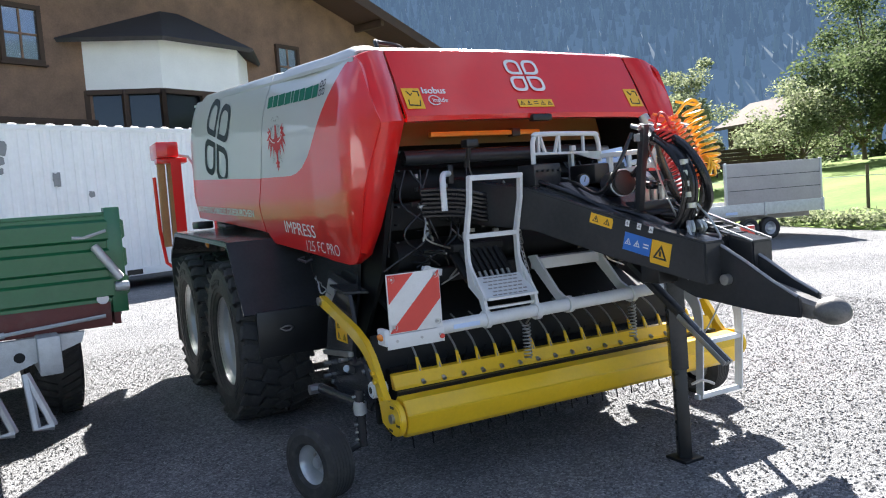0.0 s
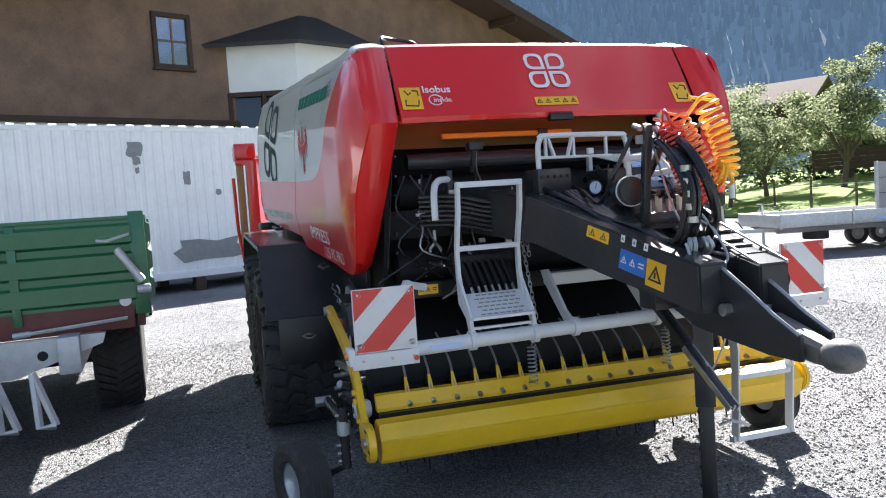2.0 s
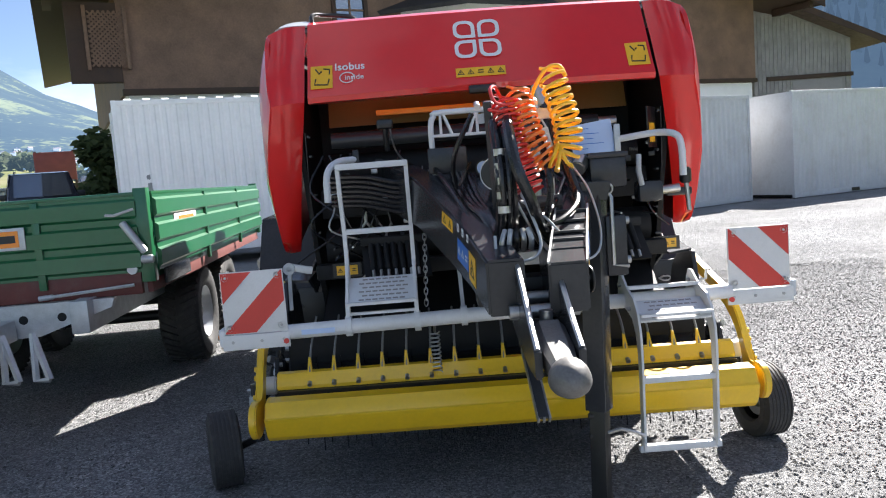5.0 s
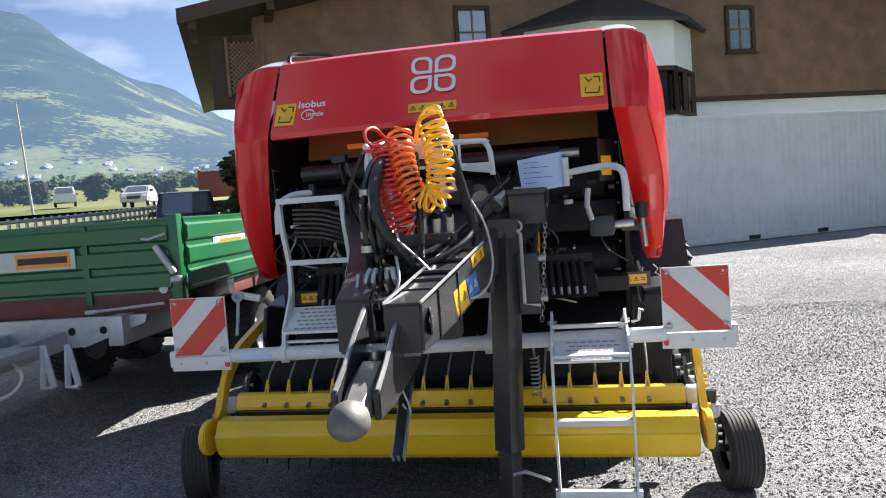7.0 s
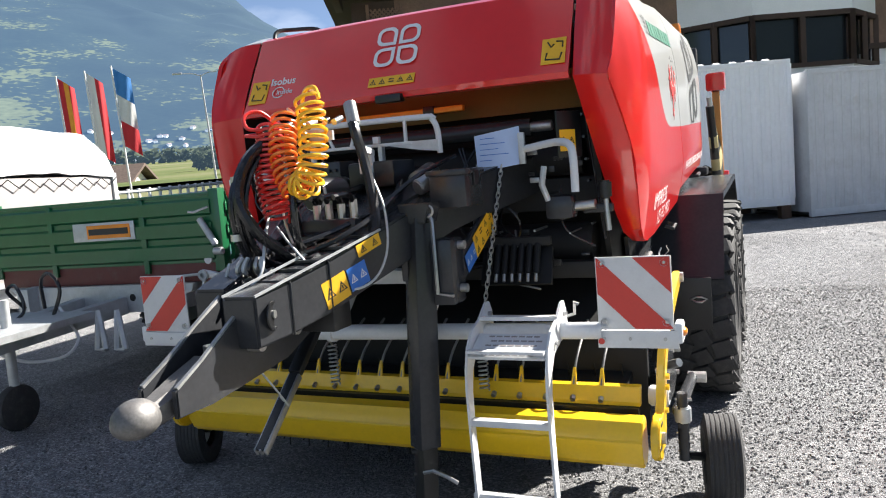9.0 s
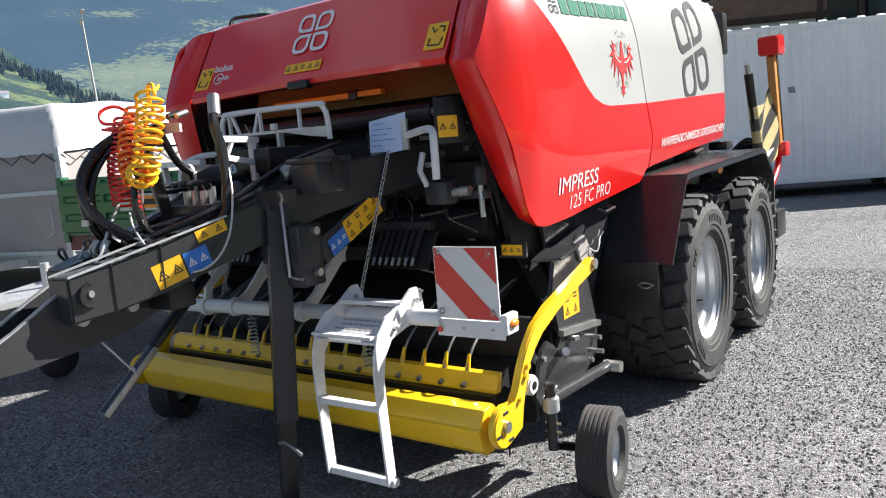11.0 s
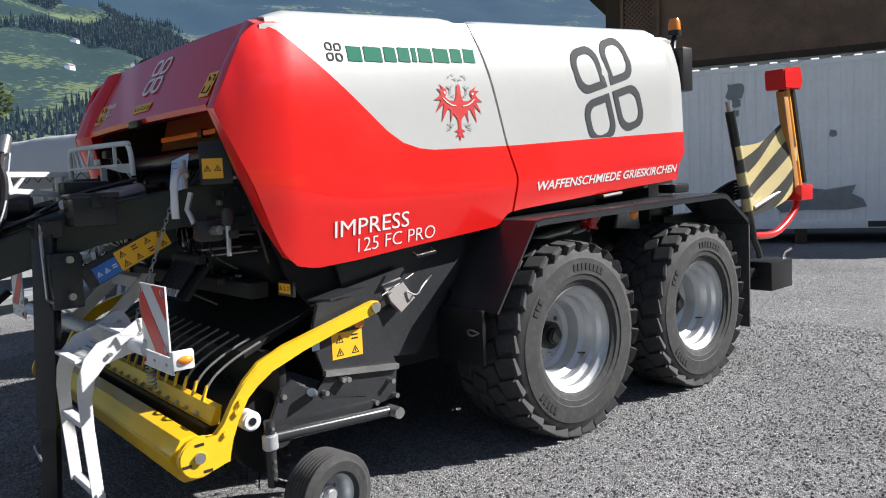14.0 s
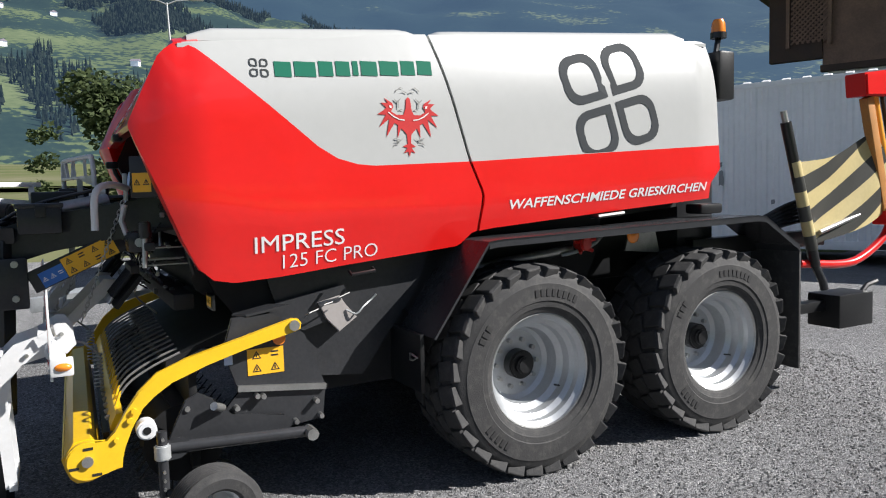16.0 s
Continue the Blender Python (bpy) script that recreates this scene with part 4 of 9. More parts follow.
# ---- boulder ----
bm = bmesh.new()
bmesh.ops.create_icosphere(bm, subdivisions=4, radius=1)
for v in bm.verts:
    c = v.co.copy()
    v.co = Vector((c.x * 0.30, c.y * 0.25, c.z * 0.24)) * (1 + 0.28 * noise.fractal(c * 1.4, 1.0, 2.0, 4))
    v.co.z += 0.17
boulder = tagged(part("boulder", bm, M_STONE, smooth=50), "rough grey boulder lying on the gravel", "boulder")
boulder.location = (-0.04, 13.2, 0)

# ---- round baler ----
baler = thing("round_baler", pose(2.797, 3.6, 0, 0, 0, -1.7), "red and white round baler on black tandem wheels with yellow pick-up", "round baler")

LOW = [(-0.075, 1.945), (-0.045, 1.86), (0.075, 1.56), (0.135, 1.40), (0.195, 1.27), (0.265, 1.205), (0.37, 1.185), (0.6, 1.20), (1.52, 1.295), (1.60, 1.372), (1.72, 1.385), (3.58, 1.505), (3.66, 1.70)]
TOP = [(-0.075, 1.955), (0.0, 2.12), (0.075, 2.28), (0.145, 2.335), (1.45, 2.45), (3.60, 2.56), (3.66, 2.555)]
LINE = [(0.17, 2.34), (0.24, 2.31), (0.56, 2.045), (0.80, 1.845), (0.90, 1.785), (1.0, 1.755), (1.09, 1.746), (1.66, 1.765), (3.66, 1.86)]
SEAM = [(1.38, 1.72), (1.58, 1.75), (1.766, 1.668), (2.235, 1.525), (2.45, 1.46)]


def shell_u(v, w):
    """Half-width of the side at a height: upright, rounding in at the top, tucked under the crease."""
    top = lerp_table(TOP, v)
    u = 1.168
    a = max(0.0, (w - (top - 0.42)) / 0.42)
    u -= 0.085 * a ** 2.2 * max(0.15, min(1.0, (v + 0.075) / 0.25))
    crease = lerp_table([(0.0, 1.60), (0.6, 1.50), (1.6, 1.52), (3.6, 1.66)], v)
    if w < crease:
        u -= 0.16 * (crease - w)
    front = max(0.0, 0.27 - v) / 0.345
    return u - 0.105 * front ** 1.7


def span(a, b, n):
    return [a + (b - a) * i / n for i in range(n + 1)]


def side_panel(sd, lo, hi, q0, q1, rear, n, k, red):
    def fn(q, s):
        a, b = lo(q), hi(q)
        w = a + (b - a) * s
        qs = 1.62
        shift = lerp_table(SEAM, w) - qs
        if not rear:
            v = q + shift * max(0, (q - 0.9) / (qs - 0.9)) if q > 0.9 else q
        else:
            v = q + (shift + 0.018) * max(0, 1 - (q - qs) / 1.2)
        bend = 0.0
        if rear and q > 3.4:
            bend = 0.03 * ((q - 3.4) / 0.26) ** 2
        return (sd * (shell_u(q, w) - bend), v - (0.07 * max(0, (w - 1.70)) ** 1.0 if rear and q > 3.5 else 0) - (0.10 * max(0, 1.70 - w) / 0.2 if rear and q > 3.6 else 0), w)
    return grid(fn, span(q0, q1, n), span(0, 1, k))


low = lambda q: lerp_table(LOW, q)
top = lambda q: lerp_table(TOP, q)
mid = lambda q: min(top(q), lerp_table(LINE, q)) if q > 0.17 else top(q)
for sd in (1, -1):
    p = part("front_side_cover", side_panel(sd, low, mid, -0.072, 1.62, False, 60, 14, True), M_RED, baler, "glossy red front side cover", smooth=35, solid=0.02 * sd)
    part("white_field", side_panel(sd, mid, top, 0.18, 1.62, False, 44, 8, False), M_WHITE, p, "white upper field of the cover", smooth=50, solid=0.02 * sd)
    p2 = part("rear_side_cover", side_panel(sd, low, mid, 1.62, 3.66, True, 40, 10, True), M_RED, baler, "glossy red rear side cover", smooth=35, solid=0.02 * sd)
    part("white_field", side_panel(sd, mid, top, 1.62, 3.66, True, 40, 10, False), M_WHITE, p2, "white upper field of the cover", smooth=50, solid=0.02 * sd)
    # faceted front corner between hood and side
    inner = [(0.885, 0.30, 2.40), (0.885, 0.20, 2.378), (0.887, 0.08, 2.17), (0.89, -0.025, 1.965), (0.945, 0.06, 1.66), (0.99, 0.16, 1.40), (1.02, 0.26, 1.24), (1.045, 0.36, 1.19)]
    outer = [(shell_u(v, w) - 0.004, v, w) for v, w in ((0.26, 2.345), (0.145, 2.335), (0.0, 2.12), (-0.072, 1.95), (0.039, 1.65), (0.135, 1.40), (0.20, 1.262), (0.36, 1.186))]
    def corner(i, t):
        a, b = Vector(inner[int(i)]), Vector(outer[int(i)])
        c = a.lerp(b, t)
        c.y -= 0.020 * math.sin(math.pi * t)
        c.z += 0.012 * math.sin(math.pi * t) * (1 if i < 3 else 0)
        return (sd * c.x, c.y, c.z)
    part("corner_cover", grid(corner, list(range(8)), span(0, 1, 6)), M_RED, baler, "red corner of the front cover", smooth=35, solid=0.015 * sd)
    # white cover strips along the top
    for a, b, w0, w1 in ((0.21, 1.44, 2.425, 2.505), (1.49, 3.42, 2.500, 2.625)):
        def lid(v, t):
            f = (v - a) / (b - a)
            e = min(1.0, (v - a) / 0.10, (b - v) / 0.08)
            z = w0 + (w1 - w0) * f
            ang = math.pi * t
            return (sd * (0.93 - 0.12 * math.cos(ang)), v, z - 0.075 + 0.075 * max(0.0, math.sin(ang)) ** 0.45 * max(0.25, e) ** 0.5)
        part("top_strip", grid(lid, span(a, b, 20), span(0, 1, 10)), M_WHITE, baler, "white top cover strip", smooth=50, solid=0.012 * sd)
    part("top_edge", slab([(sd * 1.085, 0.16, 2.33), (sd * 1.085, 3.58, 2.545), (sd * 0.80, 3.5, 2.55), (sd * 0.80, 0.25, 2.385)], (0, 0, -0.02)), M_WHITE, baler, smooth=0)


def hood(u, t):
    pts = [(0.42, 2.43), (0.26, 2.408), (0.205, 2.385), (0.185, 2.35), (0.10, 2.205), (0.02, 2.06), (-0.028, 1.985), (-0.02, 1.958), (0.03, 1.955)]
    v, w = pts[int(t)]
    bulge = 0.012 * (1 - (u / 0.87) ** 2)
    return (u, v - bulge, w + bulge * 0.6)


part("front_hood", grid(hood, span(-0.872, 0.872, 16), list(range(9))), M_RED, baler, "glossy red front hood", smooth=25, solid=0.02)
part("hood_handle", box(-0.07, 0.07, -0.065, -0.01, 1.945, 1.985, 0.012), M_BLACK, baler)
part("top_cover", grid(lambda u, v: (u, v, lerp_table(TOP, v) + 0.05 - 0.03 * (u / 0.8) ** 2 - 0.05), span(-0.82, 0.82, 8), span(0.40, 3.5, 8)), M_GREY, baler, smooth=60, solid=0.03)
part("top_handle", tube([(-0.86, 0.30, 2.40), (-0.86, 0.34, 2.46), (-0.80, 0.42, 2.475), (-0.66, 0.44, 2.46), (-0.62, 0.44, 2.41)], 0.012, 8, curve=5), M_BLACK, baler)
part("tailgate", box(-1.17, 0.98, 3.42, 3.80, 0.95, 2.44, 0.10), M_GREY, baler)
part("tail_lamp_bar", box(-1.0, 1.0, 3.56, 3.66, 2.30, 2.42, 0.02), M_BLACK, baler)

# bale chamber, floor and frames in the dark
part("chamber", cyl((-0.98, 1.95, 1.45), (0.98, 1.95, 1.45), 0.80, 40), M_MATT, baler)
for sd in (1, -1):
    part("frame_side", slab([(sd * 0.93, 0.20, 2.25), (sd * 0.93, 0.02, 1.85), (sd * 0.93, 0.30, 1.12), (sd * 0.93, 0.75, 0.55), (sd * 0.93, 1.25, 0.55), (sd * 0.93, 1.60, 1.30), (sd * 0.93, 3.45, 1.45), (sd * 0.93, 3.45, 2.40)],
                              (sd * 0.025, 0, 0)), M_MATT, baler, smooth=0)
    part("frame_skirt", slab([(sd * 0.97, 0.55, 1.19), (sd * 0.97, 1.50, 1.29), (sd * 0.97, 1.40, 1.05), (sd * 0.97, 1.06, 0.61), (sd * 0.97, 0.80, 0.64), (sd * 0.97, 0.62, 0.95)], (sd * 0.02, 0, 0)), M_GREY, baler, smooth=0)
    part("chassis_rail", box(sd * 0.62 - 0.06, sd * 0.62 + 0.06, 0.6, 4.0, 0.78, 0.96, 0.01), M_MATT, baler)
part("cross_member", box(-0.9, 0.9, 0.30, 0.42, 1.36, 1.52, 0.012), M_MATT, baler)
part("cross_member", box(-0.93, 0.93, 0.10, 0.20, 1.05, 1.13, 0.012), M_MATT, baler)
part("feed_floor", slab([(-0.92, 0.05, 0.80), (0.92, 0.05, 0.80), (0.92, 0.65, 1.05), (-0.92, 0.65, 1.05)], (0, 0, -0.03)), M_MATT, baler, smooth=0)
part("back_shield", box(-0.92, 0.92, 0.70, 0.73, 0.45, 2.3), M_MATT, baler, smooth=0)

# ---- decals of the baler ----


def conform(bm, sd, proud=0.0022):
    """Lays a flat (v, w) drawing on the side cover."""
    for x in bm.verts:
        v, w, h = x.co
        x.co = (sd * (shell_u(v, w) + proud + h), v, w)
    return bm


def flat(polys, h=0.0012):
    """Flat polygons in (v, w), with a little thickness."""
    bm = bmesh.new()
    for poly in polys:
        slab([(a, b, 0) for a, b in poly], (0, 0, h), bm)
    return bm


def petal_ring(cx, cy, size, ox, oy, rot=0.0, width=0.17, bm=None, shear=0.0):
    """One petal: a square ring with three round corners and a sharp one towards (ox, oy)."""
    bm = bm or bmesh.new()
    def outline(s, r):
        pts = []
        for sx, sy in ((1, 1), (-1, 1), (-1, -1), (1, -1)):
            rr = 0.04 * s if (sx, sy) == (ox, oy) else r
            a0 = {(1, 1): 0, (-1, 1): 90, (-1, -1): 180, (1, -1): 270}[(sx, sy)]
            for k in range(6):
                a = radians(a0 + 18 * k)
                pts.append((sx * (s - rr) + rr * math.cos(a), sy * (s - rr) + rr * math.sin(a)))
        return pts
    s = size / 2
    c, sn = math.cos(rot), math.sin(rot)
    rings = []
    for o in (outline(s, s * 0.72), outline(s * (1 - 2 * width), s * 0.5)):
        rings.append([(cx + (x + shear * y) * c - y * sn, cy + (x + shear * y) * sn + y * c) for x, y in o])
    a = [bm.verts.new((*p, 0.0012)) for p in rings[0]]
    b = [bm.verts.new((*p, 0.0012)) for p in rings[1]]
    n = len(a)
    for i in range(n):
        bm.faces.new((a[i], a[(i + 1) % n], b[(i + 1) % n], b[i]))
    return bm


def four_petals(cx, cy, size, gap, rot=0.0, shear=0.0):
    """Four petals round a centre, one bmesh each."""
    out = []
    for sx, sy in ((1, 1), (-1, 1), (-1, -1), (1, -1)):
        x, y = sx * (size / 2 + gap / 2), sy * (size / 2 + gap / 2)
        x += shear * y
        c, s = math.cos(rot), math.sin(rot)
        out.append(petal_ring(cx + x * c - y * s, cy + x * s + y * c, size, -sx, -sy, rot, shear=shear))
    return out


EAGLE = [(0, 335), (9, 345), (12, 385), (22, 412), (50, 412), (72, 398), (62, 378), (66, 362), (98, 342), (84, 362), (112, 362), (92, 382), (100, 392), (128, 412), (94, 413),
         (122, 466), (80, 430), (94, 508), (60, 448), (46, 455), (48, 512), (34, 470), (22, 480), (9, 498), (7, 536), (28, 548), (9, 554), (24, 576), (6, 570), (0, 592)]


def crest(cx, cy, pts, mirror):
    """Places a drawing of the emblem, in its own small units, on the cover."""
    return [(cx + (-1 if mirror else 1) * 0.00140 * x, cy - 0.00122 * (y - 450)) for x, y in pts]


def eagle(cx, cy):
    """A plain heraldic shape: body, tail and feather blades."""
    return flat([crest(cx, cy, EAGLE, False) + crest(cx, cy, EAGLE[-2:0:-1], True)])


def on_side(sd, v, w, slope):
    """A frame on the side cover, x along the reading direction."""
    d = Vector((0, math.cos(slope), math.sin(slope))) if sd > 0 else Vector((0, -math.cos(slope), -math.sin(slope)))
    n = Vector((sd, 0, 0))
    up = n.cross(d)
    u = sd * (shell_u(v, w) + 0.002)
    return Matrix(((d.x, up.x, n.x, u), (d.y, up.y, n.y, v), (d.z, up.z, n.z, w), (0, 0, 0, 1)))


def side_letters(text, size, v0, w0, v1, w1, sd, bold=0.0, shear=0.0):
    """Letters along a line of the side cover, laid on its surface."""
    slope = math.atan2(w1 - w0, v1 - v0)
    n = math.hypot(v1 - v0, w1 - w0)
    m = on_side(sd, *((v0, w0) if sd > 0 else (v1, w1)), slope)
    base = sd * (shell_u(v0, w0) + 0.002)
    for ob in letters(text, size, m, M_LETTER, baler, bold=bold, shear=shear, fit=n):
        fine = bmesh.new()
        fine.from_mesh(ob.data)
        for _ in range(2):
            # short edges, so that the letter follows the bulge of the cover
            bmesh.ops.subdivide_edges(fine, edges=[e for e in fine.edges if e.calc_length() > 0.03], cuts=1)
            bmesh.ops.triangulate(fine, faces=[f for f in fine.faces if len(f.verts) > 3])
        fine.to_mesh(ob.data)
        fine.free()
        for x in ob.data.vertices:
            u, v, w = x.co
            x.co.x = sd * (shell_u(v, w) + 0.0036) + (u - base) * 0.2


for sd in (1, -1):
    side_letters("IMPRESS", 0.118, *((0.453, 1.323, 0.917, 1.347) if sd > 0 else (0.83, 1.338, 1.33, 1.378)), sd, shear=0.03)
    side_letters("125 FC PRO", 0.102, *((0.580, 1.238, 1.092, 1.272) if sd > 0 else (0.50, 1.232, 1.03, 1.258)), sd, bold=-0.001, shear=0.06)
    side_letters("WAFFENSCHMIEDE GRIESKIRCHEN", 0.078, 1.92, 1.487, 3.50, 1.560, sd, bold=0.0012, shear=0.2)
    for bm in four_petals(0.525, 2.226, 0.040, 0.012):
        part("emblem_petal", conform(bm, sd), M_DGREY, baler, smooth=0)
    x, wds = 0.60, (0.085, 0.11, 0.075, 0.075, 0.03, 0.09, 0.105, 0.08, 0.085)
    for wd in wds:
        k = 2.186 + 0.055 * (x - 0.60)
        cols = [x + wd * i / 3 for i in range(4)]
        part("name_bar", conform(flat([[(a, k), (b, k), (b, k + 0.076), (a, k + 0.076)] for a, b in zip(cols, cols[1:])]), sd), M_GREENINK, baler, "green name bar", smooth=0)
        x += wd + 0.0155
    em = part("emblem", conform(eagle(1.303, 1.965), sd), M_EAGLE, baler, "red heraldic emblem", smooth=0)
    for g in (False, True):
        for pts, mt in (([(18, 437), (40, 434), (66, 421), (86, 402), (83, 400), (62, 417), (40, 429), (18, 432)], M_BOARDWHITE), ([(70, 374), (80, 372), (78, 383), (70, 384)], M_BOARDWHITE),
                        ([(14, 300), (30, 292), (46, 304), (50, 316), (43, 306), (29, 296)], M_THINGREY), ([(4, 316), (16, 310), (28, 315), (16, 314), (5, 321)], M_THINGREY),
                        ([(28, 338), (44, 352), (45, 384), (41, 384), (40, 356)], M_THINGREY), ([(18, 394), (30, 386), (42, 393), (30, 391)], M_THINGREY), ([(44, 356), (58, 344), (56, 352), (46, 362)], M_THINGREY),
                        ([(24, 510), (40, 524), (66, 530), (40, 529)], M_THINGREY), ([(34, 520), (62, 512), (64, 515), (38, 524)], M_THINGREY), ([(40, 536), (62, 538), (66, 546), (60, 542)], M_THINGREY)):
            part("emblem_line", conform(flat([crest(1.303, 1.965, pts, g)]), sd, 0.0045), mt, em, smooth=0)
    for bm in four_petals(2.69, 2.135, 0.300, 0.042, rot=0.26, shear=-0.06):
        for x in bm.verts:
            x.co.y = max(x.co.y, lerp_table(LINE, x.co.x) + 0.006)
        part("emblem_petal", conform(bm, sd), M_DGREY, baler, "large dark grey petal emblem", smooth=0)


def hood_frame(u, w):
    """A frame on the hood's slope, x along u."""
    v = lerp_table([(1.985, -0.028), (2.06, 0.02), (2.205, 0.10), (2.35, 0.185)], w) - 0.012 * (1 - (u / 0.87) ** 2)
    s = Vector((0, 0.085, 0.145)).normalized()
    n = Vector((1, 0, 0)).cross(s)
    p = Vector((u, v, w + 0.0072 * (1 - (u / 0.87) ** 2))) + n * 0.004
    return Matrix(((1, s.x, n.x, p.x), (0, s.y, n.y, p.y), (0, s.z, n.z, p.z), (0, 0, 0, 1)))


def sticker(m, w, h, parent, icons=2, material=None, label="yellow warning sticker", rows=1):
    """A thin sticker with triangle pictograms and bars."""
    st = part("warning_sticker", box(-w / 2, w / 2, -h / 2, h / 2, 0, 0.0015, m=m), material or M_STICKER, parent, label, smooth=0)
    cell, high = w / icons, h / rows
    ink = M_LETTER if material is M_BLUE else M_INK
    for i, k in [(i, k) for i in range(icons) for k in range(rows)]:
        cx, cy, r = -w / 2 + cell * (i + 0.5), -h / 2 + high * (k + 0.5), min(cell, high) * 0.36
        if (i + k) % 3 < 2:
            tri_ = [(cx - r, cy - r * 0.75), (cx + r, cy - r * 0.75), (cx, cy + r)]
            part("pictogram", slab([m @ Vector((x, y, 0.0018)) for x, y in tri_], m.to_3x3() @ Vector((0, 0, 0.0006)), bevel=0), ink, st, smooth=0)
            part("pictogram", slab([m @ Vector((cx + (x - cx) * 0.62, cy + (y - cy) * 0.6 - r * 0.08, 0.0026)) for x, y in tri_], m.to_3x3() @ Vector((0, 0, 0.0005))), material or M_STICKER, st, smooth=0)
            part("pictogram", box(cx - r * 0.16, cx + r * 0.12, cy - r * 0.4, cy + r * 0.25, 0.0032, 0.0038, m=m), ink, st, smooth=0)
        else:
            for y in (-0.5, 0.3):
                part("pictogram", box(cx - r * 0.8, cx + r * 0.8, cy + y * r, cy + y * r + r * 0.35, 0.0018, 0.0026, m=m), ink, st, smooth=0)
    return st


for bm in four_petals(0, 0, 0.112, 0.014):
    bm.transform(hood_frame(0.0, 2.225))
    part("emblem_petal", bm, M_LETTER, baler, "white petal emblem", smooth=0)
for u in (-0.80, 0.80):
    m = hood_frame(u, 2.085)
    st = part("warning_sticker", box(-0.055, 0.055, -0.07, 0.07, 0, 0.0015, m=m), M_STICKER, baler, "yellow warning sticker", smooth=0)
    part("pictogram", tube([m @ Vector(p) for p in ((-0.03, -0.01, 0.002), (-0.035, -0.045, 0.002), (0.03, -0.05, 0.002), (0.038, -0.015, 0.002))], 0.004, 5), M_INK, st)
    part("pictogram", tube([m @ Vector(p) for p in ((-0.03, 0.05, 0.002), (-0.012, 0.02, 0.002), (0.0, 0.035, 0.002))], 0.004, 5), M_INK, st)
    part("pictogram", tube([m @ Vector(p) for p in ((0.01, 0.05, 0.002), (0.04, 0.045, 0.002), (0.04, 0.015, 0.002))], 0.004, 5), M_INK, st)
sticker(hood_frame(0.0, 2.045), 0.25, 0.055, baler, 5)
letters("Isobus", 0.062, hood_frame(-0.735, 2.115), M_LETTER, baler, fit=0.15, bold=0.0008)
letters("inside", 0.042, hood_frame(-0.685, 2.062), M_LETTER, baler, fit=0.095)
m = hood_frame(-0.672, 2.072)
part("letter_ring", tube([m @ Vector((0.036 * math.cos(t), 0.032 * math.sin(t), 0.001)) for t in [k * math.pi / 10 for k in range(19)]], 0.003, 5), M_LETTER, baler)

# ---- wheels, fenders ----
M_MOULD = mat("moulded_rubber_lettering", (0.022, 0.022, 0.023), 0.65, var=0.2, scale=9)


